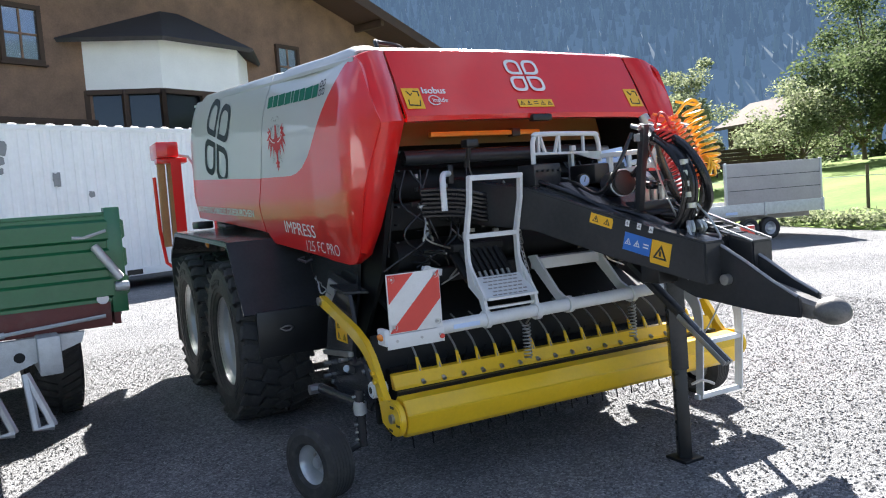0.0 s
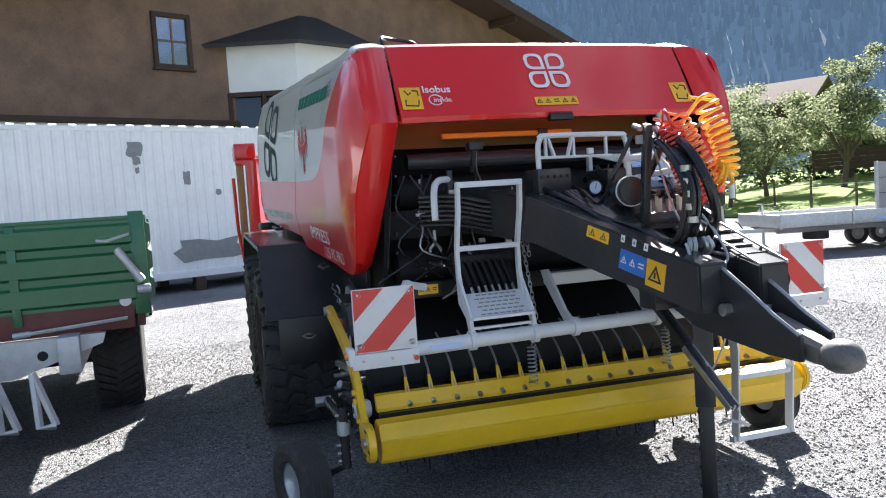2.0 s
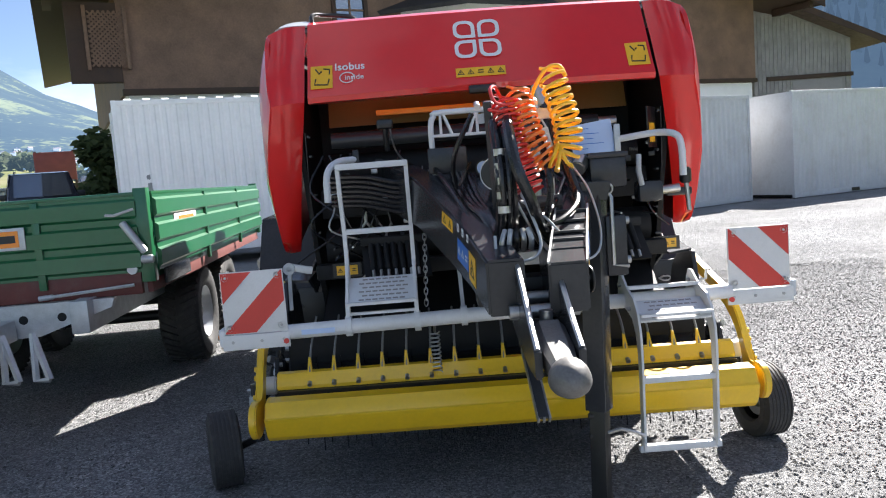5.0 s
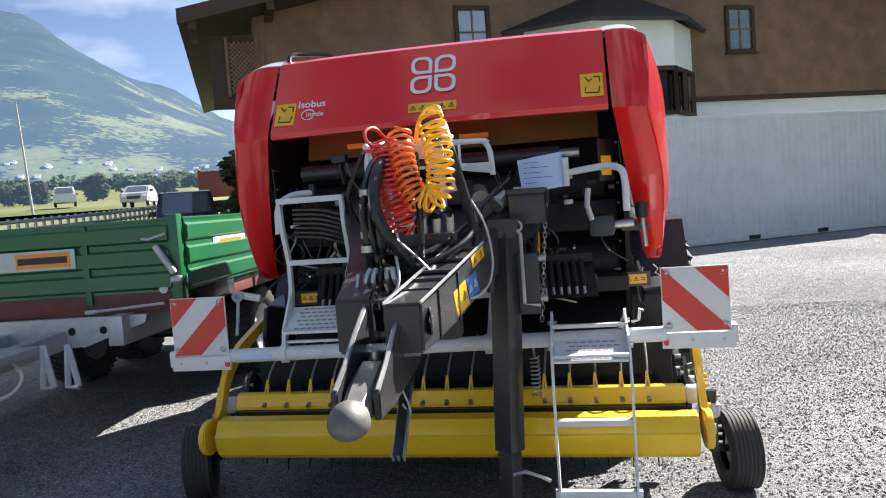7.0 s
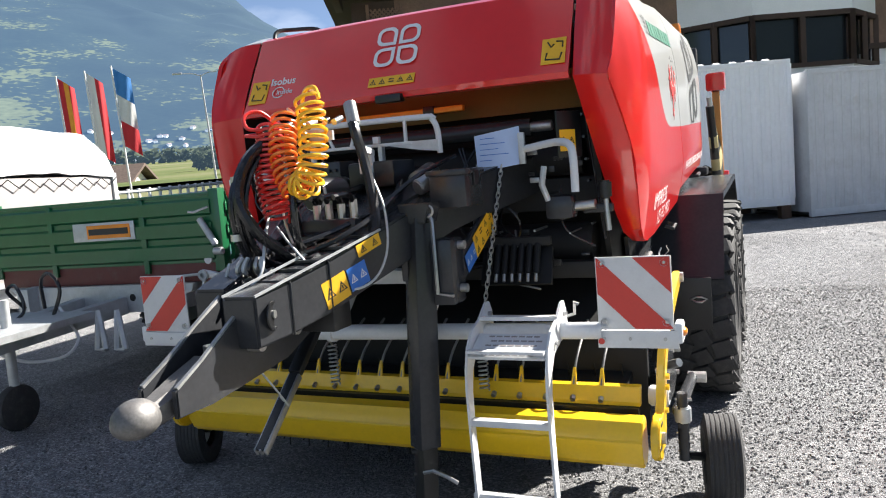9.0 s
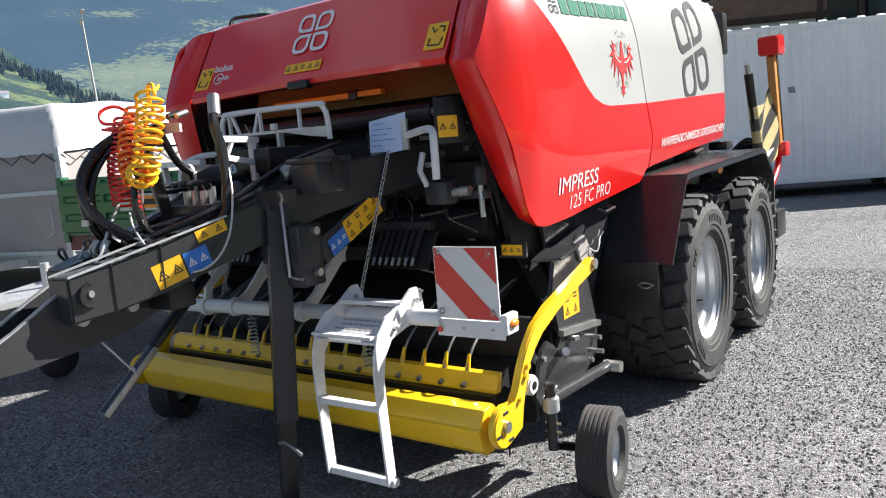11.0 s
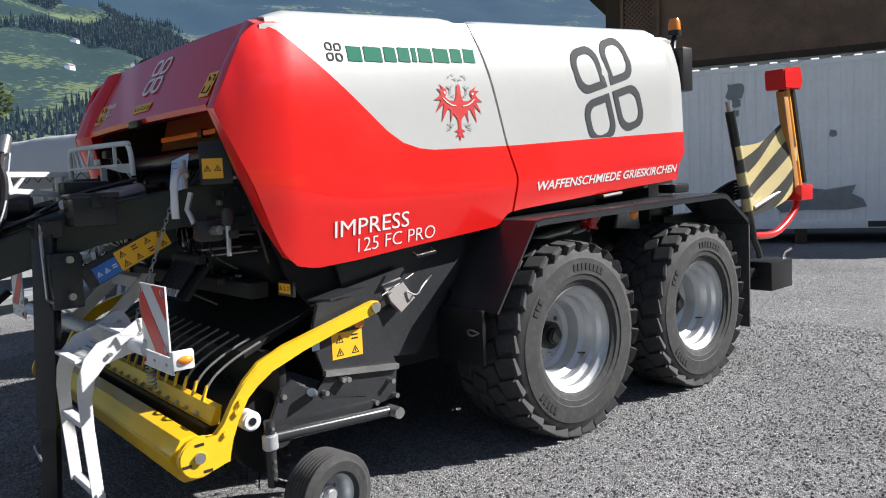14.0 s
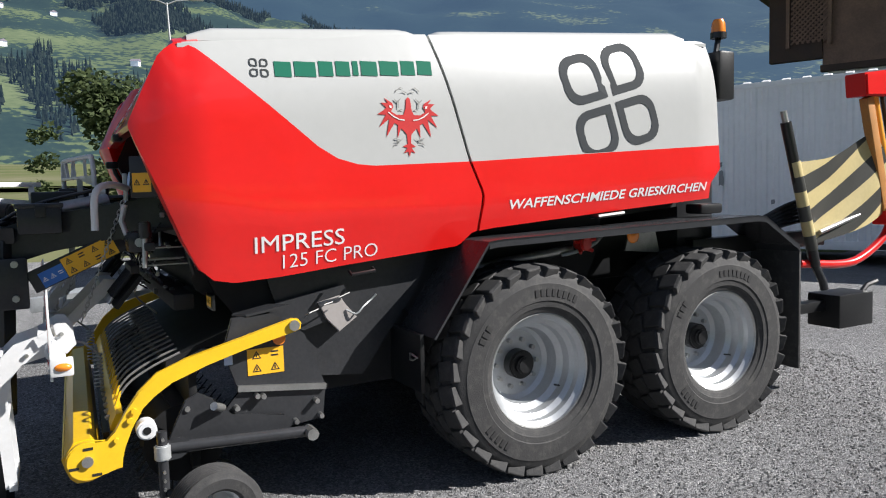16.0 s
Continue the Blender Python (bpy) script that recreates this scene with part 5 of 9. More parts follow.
def big_wheel(sd, v):
    r, w, uc, zc = 0.595, 0.50, 1.20 if sd > 0 else 1.30, 0.588
    a, b = (sd * uc, v, zc), (sd * (uc + 1), v, zc)
    prof = [(0.0, -0.05), (0.19, -0.05), (0.215, -0.03), (0.225, 0.05), (0.255, 0.075), (0.262, 0.125), (0.288, 0.145), (0.293, 0.178), (0.312, 0.195), (0.322, 0.205), (0.322, 0.19), (0.30, 0.165)]
    wh = part("wheel", lathe(prof, a, b, 56), M_RIM, baler, "silver deep-dish steel rim", smooth=35)
    part("tyre", lathe([(0.30, -0.19), (0.335, -0.235), (0.40, -0.25), (0.47, -0.25), (0.53, -0.238), (0.566, -0.212), (0.577, -0.15), (0.579, 0), (0.577, 0.15), (0.566, 0.212), (0.540, 0.232), (0.522, 0.241), (0.50, 0.246),
                        (0.495, 0.250), (0.47, 0.25), (0.40, 0.252), (0.395, 0.246), (0.365, 0.243), (0.36, 0.236), (0.335, 0.225), (0.318, 0.20)], a, b, 72), M_RUBBER, wh, "worn black block-tread tyre", smooth=30)
    bm = bmesh.new()
    n = 28
    for k in range(n):
        t = 2 * math.pi * k / n
        for side in (1, -1):
            for off, x0, x1, tilt, dr in ((0.0, 0.115, 0.232, 0.26, 0.0), (0.11, 0.005, 0.108, 0.42, 0.004)):
                m = Matrix.Translation(a) @ Matrix.Rotation(t + off + (0.10 if side > 0 else 0), 4, "X") @ Matrix.Translation((side * (x0 + x1) / 2, 0, 0.578 + dr)) @ Matrix.Rotation(side * tilt, 4, "Z") @ Matrix.Rotation(side * (0.10 if off == 0 else 0), 4, "Y")
                box(-(x1 - x0) / 2, (x1 - x0) / 2, -0.051, 0.051, -0.03, 0.014, 0.006, bm=bm, m=m)
            # the outer block runs down over the shoulder
            m = Matrix.Translation(a) @ Matrix.Rotation(t + (0.10 if side > 0 else 0), 4, "X") @ Matrix.Translation((side * 0.226, 0, 0.553)) @ Matrix.Rotation(side * 0.26, 4, "Z") @ Matrix.Rotation(side * 0.42, 4, "Y")
            box(-0.014, 0.012, -0.050, 0.050, -0.028, 0.032, 0.006, bm=bm, m=m)
    tagged(part("tread", bm, M_RUBBER, wh, smooth=0), kind="stuff")
    for t0, cnt, rr in ((2.2, 5, 0.45), (-0.5, 8, 0.445), (0.9, 3, 0.45)):
        for k in range(cnt):
            t = t0 + k * 0.085
            m = Matrix.Translation(a) @ Matrix.Rotation(t, 4, "X") @ Matrix.Translation((sd * 0.2525, 0, rr))
            part("sidewall_bar", box(-0.0022, 0.0022, -0.012, 0.012, -0.02, 0.02, m=m), M_MOULD, wh, smooth=0)
    part("hub", cyl((sd * (uc - 0.05), v, zc), (sd * (uc + 0.03), v, zc), 0.085, 24, bevel=0.01), M_BLACK, wh)
    part("hub_cap", cyl((sd * (uc + 0.03), v, zc), (sd * (uc + 0.065), v, zc), 0.05, 20, bevel=0.008), M_BLACK, wh)
    for k in range(10):
        t = 2 * math.pi * k / 10
        part("wheel_nut", cyl((sd * (uc - 0.05), v + 0.14 * math.cos(t), zc + 0.14 * math.sin(t)), (sd * (uc - 0.022), v + 0.14 * math.cos(t), zc + 0.14 * math.sin(t)), 0.014, 6), M_STEEL, wh, smooth=0)
    part("rim_lip", lathe([(0.318, 0.198), (0.326, 0.208), (0.329, 0.214), (0.322, 0.216), (0.315, 0.206)], a, b, 56), M_STEEL, wh)
    part("valve", tube([(sd * (uc + 0.06), v + 0.20, zc - 0.14), (sd * (uc + 0.12), v + 0.19, zc - 0.13)], 0.006, 6), M_BLACK, wh)


for sd in (1, -1):
    for v in (1.955, 3.365):
        big_wheel(sd, v)
    # fender: a folded sheet over both wheels
    fx = 1.405 if sd > 0 else 1.53
    prof = [(1.30, 0.845), (1.645, 1.328), (1.70, 1.336), (3.72, 1.385), (3.80, 1.375), (4.13, 1.17), (4.15, 1.10)]
    fend = part("fender", grid(lambda u, i: (sd * u, prof[int(i)][0], prof[int(i)][1]), [0.98, fx], list(range(len(prof)))), M_GREY, baler, "black sheet-metal fender", smooth=25, solid=0.012)
    part("fender_lip", grid(lambda d, i: (sd * fx, prof[int(i)][0], prof[int(i)][1] - d), [0, 0.04], [1, 2, 3, 4, 5]), M_GREY, fend, smooth=25, solid=0.008)
    part("mud_flap", box(sd * 1.0, sd * fx, 4.13, 4.15, 0.30, 1.12, 0.004), M_RUBBER, fend, "hanging rubber mud flap")
    part("front_flap", box(sd * 0.95, sd * (fx - 0.07), 1.25, 1.275, 0.55, 0.86, 0.004), M_BLACK, fend)
    part("side_marker", lathe([(0.0, 0.022), (0.03, 0.018), (0.045, 0.006), (0.047, 0.0)], (sd * (fx - 0.09), 2.72, 1.30), (sd * 3, 2.72, 1.30), 24), M_ORANGE, fend, "amber side marker")
    part("rope_hook", tube([(sd * 1.22, 1.245, 0.735), (sd * 1.25, 1.23, 0.75), (sd * 1.28, 1.23, 0.75), (sd * 1.31, 1.245, 0.735), (sd * 1.28, 1.23, 0.72), (sd * 1.25, 1.23, 0.72), (sd * 1.22, 1.245, 0.735)], 0.006, 6), M_STEEL, fend)
    part("cover_latch", tube([(sd * 1.13, 0.95, 1.20), (sd * 1.17, 0.95, 1.185), (sd * 1.17, 1.08, 1.197), (sd * 1.13, 1.08, 1.21)], 0.01, 6), M_BLACK, baler)
    part("cover_latch", tube([(sd * 1.13, 2.55, 1.42), (sd * 1.185, 2.56, 1.42), (sd * 1.185, 2.76, 1.435), (sd * 1.13, 2.77, 1.44)], 0.014, 6), M_BLACK, baler)
    part("cover_block", box(sd * 1.05, sd * 1.20, 3.42, 3.62, 1.40, 1.47, 0.02), M_BLACK, baler)
    part("walking_beam", beam((sd * 0.78, 1.85, 0.62), (sd * 0.78, 3.45, 0.62), 0.12, 0.2, 0.02), M_BLACK, baler)
    for v in (1.955, 3.365):
        part("axle_stub", cyl((sd * 0.55, v, 0.588), (sd * 1.16, v, 0.588), 0.07, 16), M_BLACK, baler)
    part("hydraulic_ram", cyl((sd * 1.05, 1.75, 1.15), (sd * 1.05, 2.45, 1.22), 0.03, 12), M_STEEL, baler)
    part("bracket", slab([(sd * 1.02, 2.95, 1.34), (sd * 1.02, 3.15, 1.34), (sd * 1.02, 3.2, 1.15), (sd * 1.02, 2.9, 1.18)], (sd * 0.02, 0, 0)), M_STEEL, baler, smooth=0)
rv = part("red_valve", cyl((1.06, 2.50, 1.255), (1.15, 2.50, 1.255), 0.045, 16, bevel=0.01), M_COILRED, baler, "bright red valve handle")
for k in range(5):
    a = 2 * math.pi * k / 5 + 0.4
    part("handle_lobe", cyl((1.105, 2.50 + 0.035 * math.cos(a), 1.255 + 0.035 * math.sin(a)), (1.14, 2.50 + 0.085 * math.cos(a), 1.255 + 0.065 * math.sin(a)), 0.018, 8, 0.010), M_COILRED, rv)
part("valve_pipe", tube([(1.08, 2.36, 1.19), (1.10, 2.42, 1.20), (1.10, 2.58, 1.24), (1.06, 2.70, 1.30)], 0.012, 7, curve=4), M_ZINC, baler)
part("axle_tube", cyl((-0.7, 2.66, 0.70), (0.7, 2.66, 0.70), 0.09, 16), M_BLACK, baler)
part("under_tank", box(-0.7, 0.7, 1.2, 4.05, 0.95, 1.35, 0.05), M_BLACK, baler)

# ---- pick-up ----
for sd in (1, -1):
    ua = sd * 1.195
    arm = [(0.655, 0.975), (0.64, 0.995), (0.61, 1.0), (0.585, 0.993), (0.369, 0.935), (0.10, 0.865), (-0.03, 0.815), (-0.11, 0.745), (-0.165, 0.665), (-0.215, 0.58), (-0.25, 0.535), (-0.30, 0.548)]
    arm += [(-0.335 + 0.088 * math.cos(radians(a)), 0.462 + 0.088 * math.sin(radians(a))) for a in range(80, 300, 20)]
    arm += [(-0.25, 0.40), (-0.195, 0.41), (-0.185, 0.50), (-0.15, 0.585), (-0.095, 0.665), (-0.05, 0.715), (0.03, 0.768), (0.20, 0.825), (0.39, 0.88), (0.62, 0.935), (0.65, 0.945)]
    pa = part("pick_up_arm", slab([(ua, v, w) for v, w in arm], (sd * 0.035, 0, 0), bevel=0.006), M_YELLOW, baler, "curved yellow pick-up arm", smooth=30)
    for v, w, r in ((0.615, 0.967, 0.026), (-0.335, 0.465, 0.024), (-0.135, 0.66, 0.014), (-0.155, 0.62, 0.014), (-0.215, 0.54, 0.012)):
        part("bolt", cyl((ua + sd * 0.035, v, w), (ua + sd * 0.05, v, w), r, 6 if r < 0.02 else 16), M_STEEL if r > 0.02 else M_YELLOW, pa, smooth=30)
    for v, w in ((-0.39, 0.44), (-0.30, 0.40), (-0.33, 0.52)):
        part("slot", box(ua + sd * 0.0345, ua + sd * 0.037, v - 0.02, v + 0.02, w - 0.006, w + 0.006), M_INK, pa, smooth=0)
    # side plates behind the arm
    part("pick_up_plate", slab([(sd * 1.135, v, w) for v, w in ((0.33, 1.02), (0.535, 1.025), (0.69, 0.905), (0.79, 0.63), (0.77, 0.46), (0.49, 0.43), (0.23, 0.53), (0.355, 0.655), (0.28, 0.86))], (sd * 0.022, 0, 0), bevel=0.004), M_GREY, baler, "anthracite pick-up side plate", smooth=30)
    part("plate_edge", beam((sd * 1.165, 0.34, 0.675), (sd * 1.165, 0.785, 0.625), 0.03, 0.028), M_STEEL, baler)
    part("linkage_plate", slab([(sd * 1.17, v, w) for v, w in ((0.0, 0.47), (0.09, 0.66), (0.15, 0.69), (0.22, 0.65), (0.30, 0.56), (0.56, 0.52), (0.62, 0.46), (0.48, 0.405), (0.05, 0.41))], (sd * 0.02, 0, 0), bevel=0.004), M_GREY, baler, smooth=30)
    for v, w in ((0.33, 0.585), (0.62, 0.47), (0.10, 0.62), (0.43, 0.63), (0.46, 0.625), (0.73, 0.56), (0.75, 0.48)):
        part("bolt", cyl((sd * 1.155, v, w), (sd * 1.20, v, w), 0.013, 8), M_STEEL, baler)
    part("spring_pin", cyl((sd * 1.19, 0.26, 0.60), (sd * 1.25, 0.21, 0.63), 0.02, 10), M_STEEL, baler)
    part("upper_plate", slab([(sd * 1.03, v, w) for v, w in ((0.45, 1.03), (0.95, 1.12), (1.00, 0.98), (0.72, 0.90))], (sd * 0.015, 0, 0)), M_GREY, baler, smooth=0)
    part("guard_plate", slab([(sd * 1.00, 0.55, 1.04), (sd * 1.16, 0.62, 1.05), (sd * 1.16, 0.40, 1.02), (sd * 1.02, 0.36, 1.01)], (0, 0, 0.012)), M_GREY, baler, smooth=0)
    chain = [(sd * 1.13, 0.70, 0.985), (sd * 1.13, 0.78, 1.02), (sd * 1.13, 0.86, 1.05), (sd * 1.13, 0.95, 1.09)]
    for a, b in zip(chain, chain[1:]):
        part("spring_clip", tube([a, Vector(a) + Vector((sd * 0.02, 0.02, 0.02)), b], 0.0035, 6), M_DULL, baler)
    # dark metal given a paler grey, the sunlight put into its colour
    part("clip_bracket", slab([(sd * 1.03, v, w) for v, w in ((0.80, 1.04), (0.92, 1.068), (0.95, 1.02), (1.012, 0.945), (0.91, 0.875), (0.84, 0.95))], (sd * 0.03, 0, 0), bevel=0.004), M_PANELGREY, baler, "dark metal bracket plate painted in its sunlit grey", smooth=30)
    part("clip_hook", tube([(sd * 1.065, 0.95, 0.99), (sd * 1.085, 1.0, 0.965), (sd * 1.085, 1.04, 1.0), (sd * 1.07, 1.09, 1.03), (sd * 1.08, 1.12, 1.06)], 0.005, 6, curve=3), M_ZINC, baler)
    m = Matrix(((0, 0, sd, sd * 1.158), (sd, 0, 0, 0.486), (0, 1, 0, 0.793), (0, 0, 0, 1)))
    sticker(m, 0.18, 0.13, baler, 2, rows=2)
    part("label_plate", box(sd * 1.157, sd * 1.161, 0.285, 0.325, 0.795, 0.86), M_PAPER, baler, smooth=0)
    part("reflector", cyl((sd * 1.157, 0.555, 0.897), (sd * 1.175, 0.555, 0.897), 0.032, 20, bevel=0.004), M_ORANGE, baler, "amber reflector")
    # roller stop and gauge wheel
    part("stop_roller", cyl((sd * 1.15, -0.085, 0.560), (sd * 1.235, -0.085, 0.560), 0.045, 24, bevel=0.008), M_STEPWHITE, baler, "white plastic roller")
    part("roller_bore", cyl((sd * 1.2352, -0.085, 0.560), (sd * 1.238, -0.085, 0.560), 0.018, 12), M_BLACK, baler)
    gv, gu = (0.165, 1.42) if sd > 0 else (0.05, 1.49)
    part("gauge_wheel_beam", cyl((sd * 1.26, -0.02, 0.475), (sd * 1.26, 0.66, 0.435), 0.028, 14), M_GREY, baler)
    part("beam_bolt", cyl((sd * 1.24, 0.66, 0.435), (sd * 1.33, 0.66, 0.435), 0.03, 8), M_STEEL, baler)
    part("gauge_wheel_stem", cyl((sd * 1.28, -0.03, 0.26), (sd * 1.28, -0.03, 0.56), 0.024, 12), M_GREY, baler)
    for w in (0.30, 0.34, 0.38, 0.53):
        part("stem_pin", cyl((sd * 1.25, -0.03, w), (sd * 1.32, -0.03, w), 0.007, 8), M_STEEL, baler)
    part("stem_bracket", slab([(sd * 1.262, v, w) for v, w in ((-0.06, 0.50), (0.06, 0.52), (0.12, 0.47), (0.05, 0.42), (-0.06, 0.41))], (sd * 0.012, 0, 0), bevel=0.002), M_GREY, baler)
    part("stem_collar", cyl((sd * 1.28, -0.03, 0.43), (sd * 1.28, -0.03, 0.50), 0.036, 14, bevel=0.006), M_ZINC, baler)
    part("stem_fork", tube([(sd * 1.28, -0.03, 0.28), (sd * (gu - 0.08), gv - 0.02, 0.21), (sd * (gu - 0.03), gv, 0.205)], 0.020, 8), M_BLACK, baler)
    # the wheels trail on castors, each turned its own way
    gc, ga = (Vector((gu, gv, 0.2)), Vector((1, 0.15, 0)).normalized()) if sd > 0 else (Vector((-1.495, 0.06, 0.2)), Vector((-1, -0.36, 0)).normalized())
    gs = Vector((-ga.y, ga.x, 0))
    gw = part("gauge_wheel", lathe([(0.0, 0.0), (0.04, 0.0), (0.045, -0.02), (0.085, -0.03), (0.095, 0.03), (0.11, 0.05), (0.116, 0.056)], gc, gc + ga, 32), M_RIM, baler, "small gauge wheel", smooth=40)
    tp = [(0.105, -0.055), (0.12, -0.075), (0.165, -0.08), (0.185, -0.07)]
    for k in range(7):
        x = -0.062 + 0.0207 * k
        tp += [(0.197, x - 0.007), (0.2, x - 0.005), (0.2, x + 0.005), (0.197, x + 0.007)]
    tp += [(0.185, 0.07), (0.165, 0.08), (0.12, 0.075), (0.105, 0.055)]
    part("tyre", lathe(tp, gc, gc + ga, 40), M_RUBBER, gw, "ribbed black rubber tyre", smooth=30)
    part("hub", cyl(gc, gc + ga * 0.03, 0.03, 14, bevel=0.005), M_RIM, gw)
    for k in range(5):
        a = 2 * math.pi * k / 5 + 0.3
        q = gc + 0.062 * (math.cos(a) * gs + math.sin(a) * Vector((0, 0, 1)))
        part("wheel_nut", cyl(q - ga * 0.024, q - ga * 0.012, 0.009, 6), M_STEEL, gw, smooth=0)

SKEW = Matrix(((1, 0, 0, 0), (-0.026, 1, 0, 0.030), (0, 0, 1, 0), (0, 0, 0, 1)))
before = set(baler.children_recursive)
sec = [(-0.315, 0.548), (-0.385, 0.540), (-0.40, 0.515), (-0.425, 0.480), (-0.432, 0.455), (-0.425, 0.425), (-0.405, 0.375), (-0.38, 0.352), (-0.33, 0.350), (-0.27, 0.385), (-0.285, 0.46), (-0.293, 0.528)]
part("windrow_guard", slab([(-1.165, v, w) for v, w in sec], (2.33, 0, 0), bevel=0.004), M_YELLOW, baler, "yellow folded sheet guard across the pick-up", smooth=20)
part("guard_lip", slab([(-1.165, -0.428, 0.477), (-1.165, -0.436, 0.470), (-1.165, -0.433, 0.455), (-1.165, -0.426, 0.46)], (2.33, 0, 0)), M_YELLOW, baler, smooth=0)
part("tine_bar", slab([(-1.135, v, w) for v, w in ((-0.175, 0.635), (-0.205, 0.630), (-0.232, 0.572), (-0.232, 0.555), (-0.195, 0.555))], (2.27, 0, 0), bevel=0.003), M_YELLOW, baler, "yellow crop guard bar", smooth=20)
# black strip stands in for the shade in the gap above the guard
part("gap_plate", box(-1.13, 1.13, -0.262, -0.238, 0.50, 0.553), M_BLACK, baler, smooth=0)
for i in range(17):
    u = -0.970 + 0.12125 * i
    rod = part("guard_rod", tube([(u, -0.205, 0.585), (u, -0.195, 0.64), (u + 0.004, -0.14, 0.725), (u + 0.008, -0.03, 0.795), (u + 0.008, 0.105, 0.85)], 0.0062, 6, curve=4), M_DULL, baler)
    part("rod_bolt", cyl((u, -0.225, 0.583), (u, -0.245, 0.574), 0.012, 6), M_STEEL, rod, smooth=0)
    part("rod_foot", slab([(u - 0.014, -0.2075, 0.618), (u + 0.014, -0.2075, 0.618), (u + 0.006, -0.178, 0.695), (u - 0.006, -0.178, 0.695)], (0, 0.014, 0.004), bevel=0.002), M_YELLOW, rod, smooth=0)
for ob in [o for o in baler.children_recursive if o not in before]:
    # the guard and its rods stand slightly askew to the frame
    ob.data.transform(SKEW)
part("reel", cyl((-1.05, 0.10, 0.42), (1.05, 0.10, 0.42), 0.19, 24), M_MATT, baler)
bm = bmesh.new()
for i in range(34):
    u = -1.02 + 0.0618 * i
    for k in range(5):
        t = 2 * math.pi * k / 5 + (0.6 if i % 2 else 0)
        c, s = math.cos(t), math.sin(t)
        tube([(u, 0.10 + 0.18 * c, 0.42 + 0.18 * s), (u, 0.10 + 0.27 * c - 0.02 * s, 0.42 + 0.27 * s + 0.02 * c)], 0.004, 4, bm)
tagged(part("pick_up_tine", bm, M_MATT, baler), kind="stuff")
part("reel_shield", box(-1.12, 1.12, 0.12, 0.16, 0.30, 0.80, 0.01), M_MATT, baler)
for u in (-0.332, 0.45):
    pts = [(u + 0.022 * math.cos(t), -0.235 + 0.022 * math.sin(t), 0.60 + 0.20 * t / 62.8) for t in [k * 0.628 for k in range(101)]]
    part("tension_spring", tube(pts, 0.004, 5), M_STEEL, baler)
    part("spring_hook", tube([(u, -0.235, 0.80), (u, -0.30, 0.86), (u, -0.40, 0.89)], 0.006, 6), M_STEEL, baler)

# ---- cross tube, boards, steps ----
part("cross_tube", cyl((-1.02, -0.445, 0.898), (1.04, -0.440, 0.925), 0.034, 20), M_STEPWHITE, baler, "white painted cross tube")
part("tube_label", box(-0.93, -0.78, -0.4825, -0.478, 0.888, 0.910), M_PAPER, baler, smooth=0)


def warning_board(sd, u0, v0, w0):
    wd = 0.283
    f = Matrix(((sd, 0, 0, u0), (0, 0, 1, v0), (0, 1, 0, w0), (0, 0, 0, 1)))
    b = part("warning_board", box(0, wd, 0, wd, -0.004, 0.004, 0.0015, m=f), M_BOARDWHITE, baler, "red and white striped warning board")
    def band(k0, k1):
        pts = [(x, y) for x, y in ((0, 0), (1, 0), (1, 1), (0, 1)) if k0 <= x + y <= k1]
        for k in (k0, k1):
            if 0 < k < 1:
                pts += [(k, 0), (0, k)]
            elif 1 <= k < 2:
                pts += [(1, k - 1), (k - 1, 1)]
        cx, cy = sum(p[0] for p in pts) / len(pts), sum(p[1] for p in pts) / len(pts)
        pts.sort(key=lambda p: math.atan2(p[1] - cy, p[0] - cx))
        return pts
    for k0, k1 in ((0.50, 1.02), (1.50, 2.0)):
        part("stripe", slab([f @ Vector((0.004 + x * (wd - 0.008), 0.004 + y * (wd - 0.008), -0.0062)) for x, y in band(k0, k1)], f.to_3x3() @ Vector((0, 0, 0.0018))), M_BOARDRED, b, "red reflective stripe", smooth=0)
    for x, y in ((0.025, wd - 0.025), (wd - 0.025, wd - 0.025), (wd - 0.025, 0.03), (0.025, 0.03)):
        part("grommet", lathe([(0.006, -0.002), (0.014, -0.002), (0.015, 0.004)], f @ Vector((x, y, -0.006)), f @ Vector((x, y, -1)), 14), M_BOARDWHITE, b)
        part("bolt", cyl(f @ Vector((x, y, -0.002)), f @ Vector((x, y, -0.0085)), 0.006, 8), M_STEEL, b)
    part("board_bracket", box(-0.005, wd + 0.015, -0.072, -0.004, -0.006, 0.006, 0.002, m=f), M_BOARDWHITE, b, "white mounting strip")
    part("board_bracket", box(0.02, 0.26, -0.05, -0.01, 0.006, 0.06, 0.004, m=f), M_STEPWHITE, b)
    for x in (0.02, 0.12, 0.25):
        part("bolt", cyl(f @ Vector((x, -0.035, -0.006)), f @ Vector((x, -0.035, -0.011)), 0.007, 8), M_STEEL, b)
    part("lamp_housing", box(wd + 0.0, wd + 0.03, -0.055, 0.025, -0.005, 0.085, 0.01, m=f), M_STEPWHITE, b, "white lamp housing")
    lamp = lathe([(0.0, 0.016), (0.010, 0.014), (0.017, 0.006), (0.018, 0.0)], f @ Vector((wd + 0.028, -0.015, 0.045)), f @ Vector((wd + 1, -0.015, 0.045)), 20)
    for x in lamp.verts:
        x.co.y = v0 + 0.045 + (x.co.y - v0 - 0.045) * 1.9
    part("side_lamp", lamp, M_ORANGE, b, "oval amber side lamp")
    part("front_lamp", cyl(f @ Vector((0.01, -0.045, -0.006)), f @ Vector((0.01, -0.045, -0.014)), 0.012, 12), M_BOARDRED, b)


warning_board(1, 1.028, -0.450, 0.932)
warning_board(-1, -0.990, -0.475, 0.912)

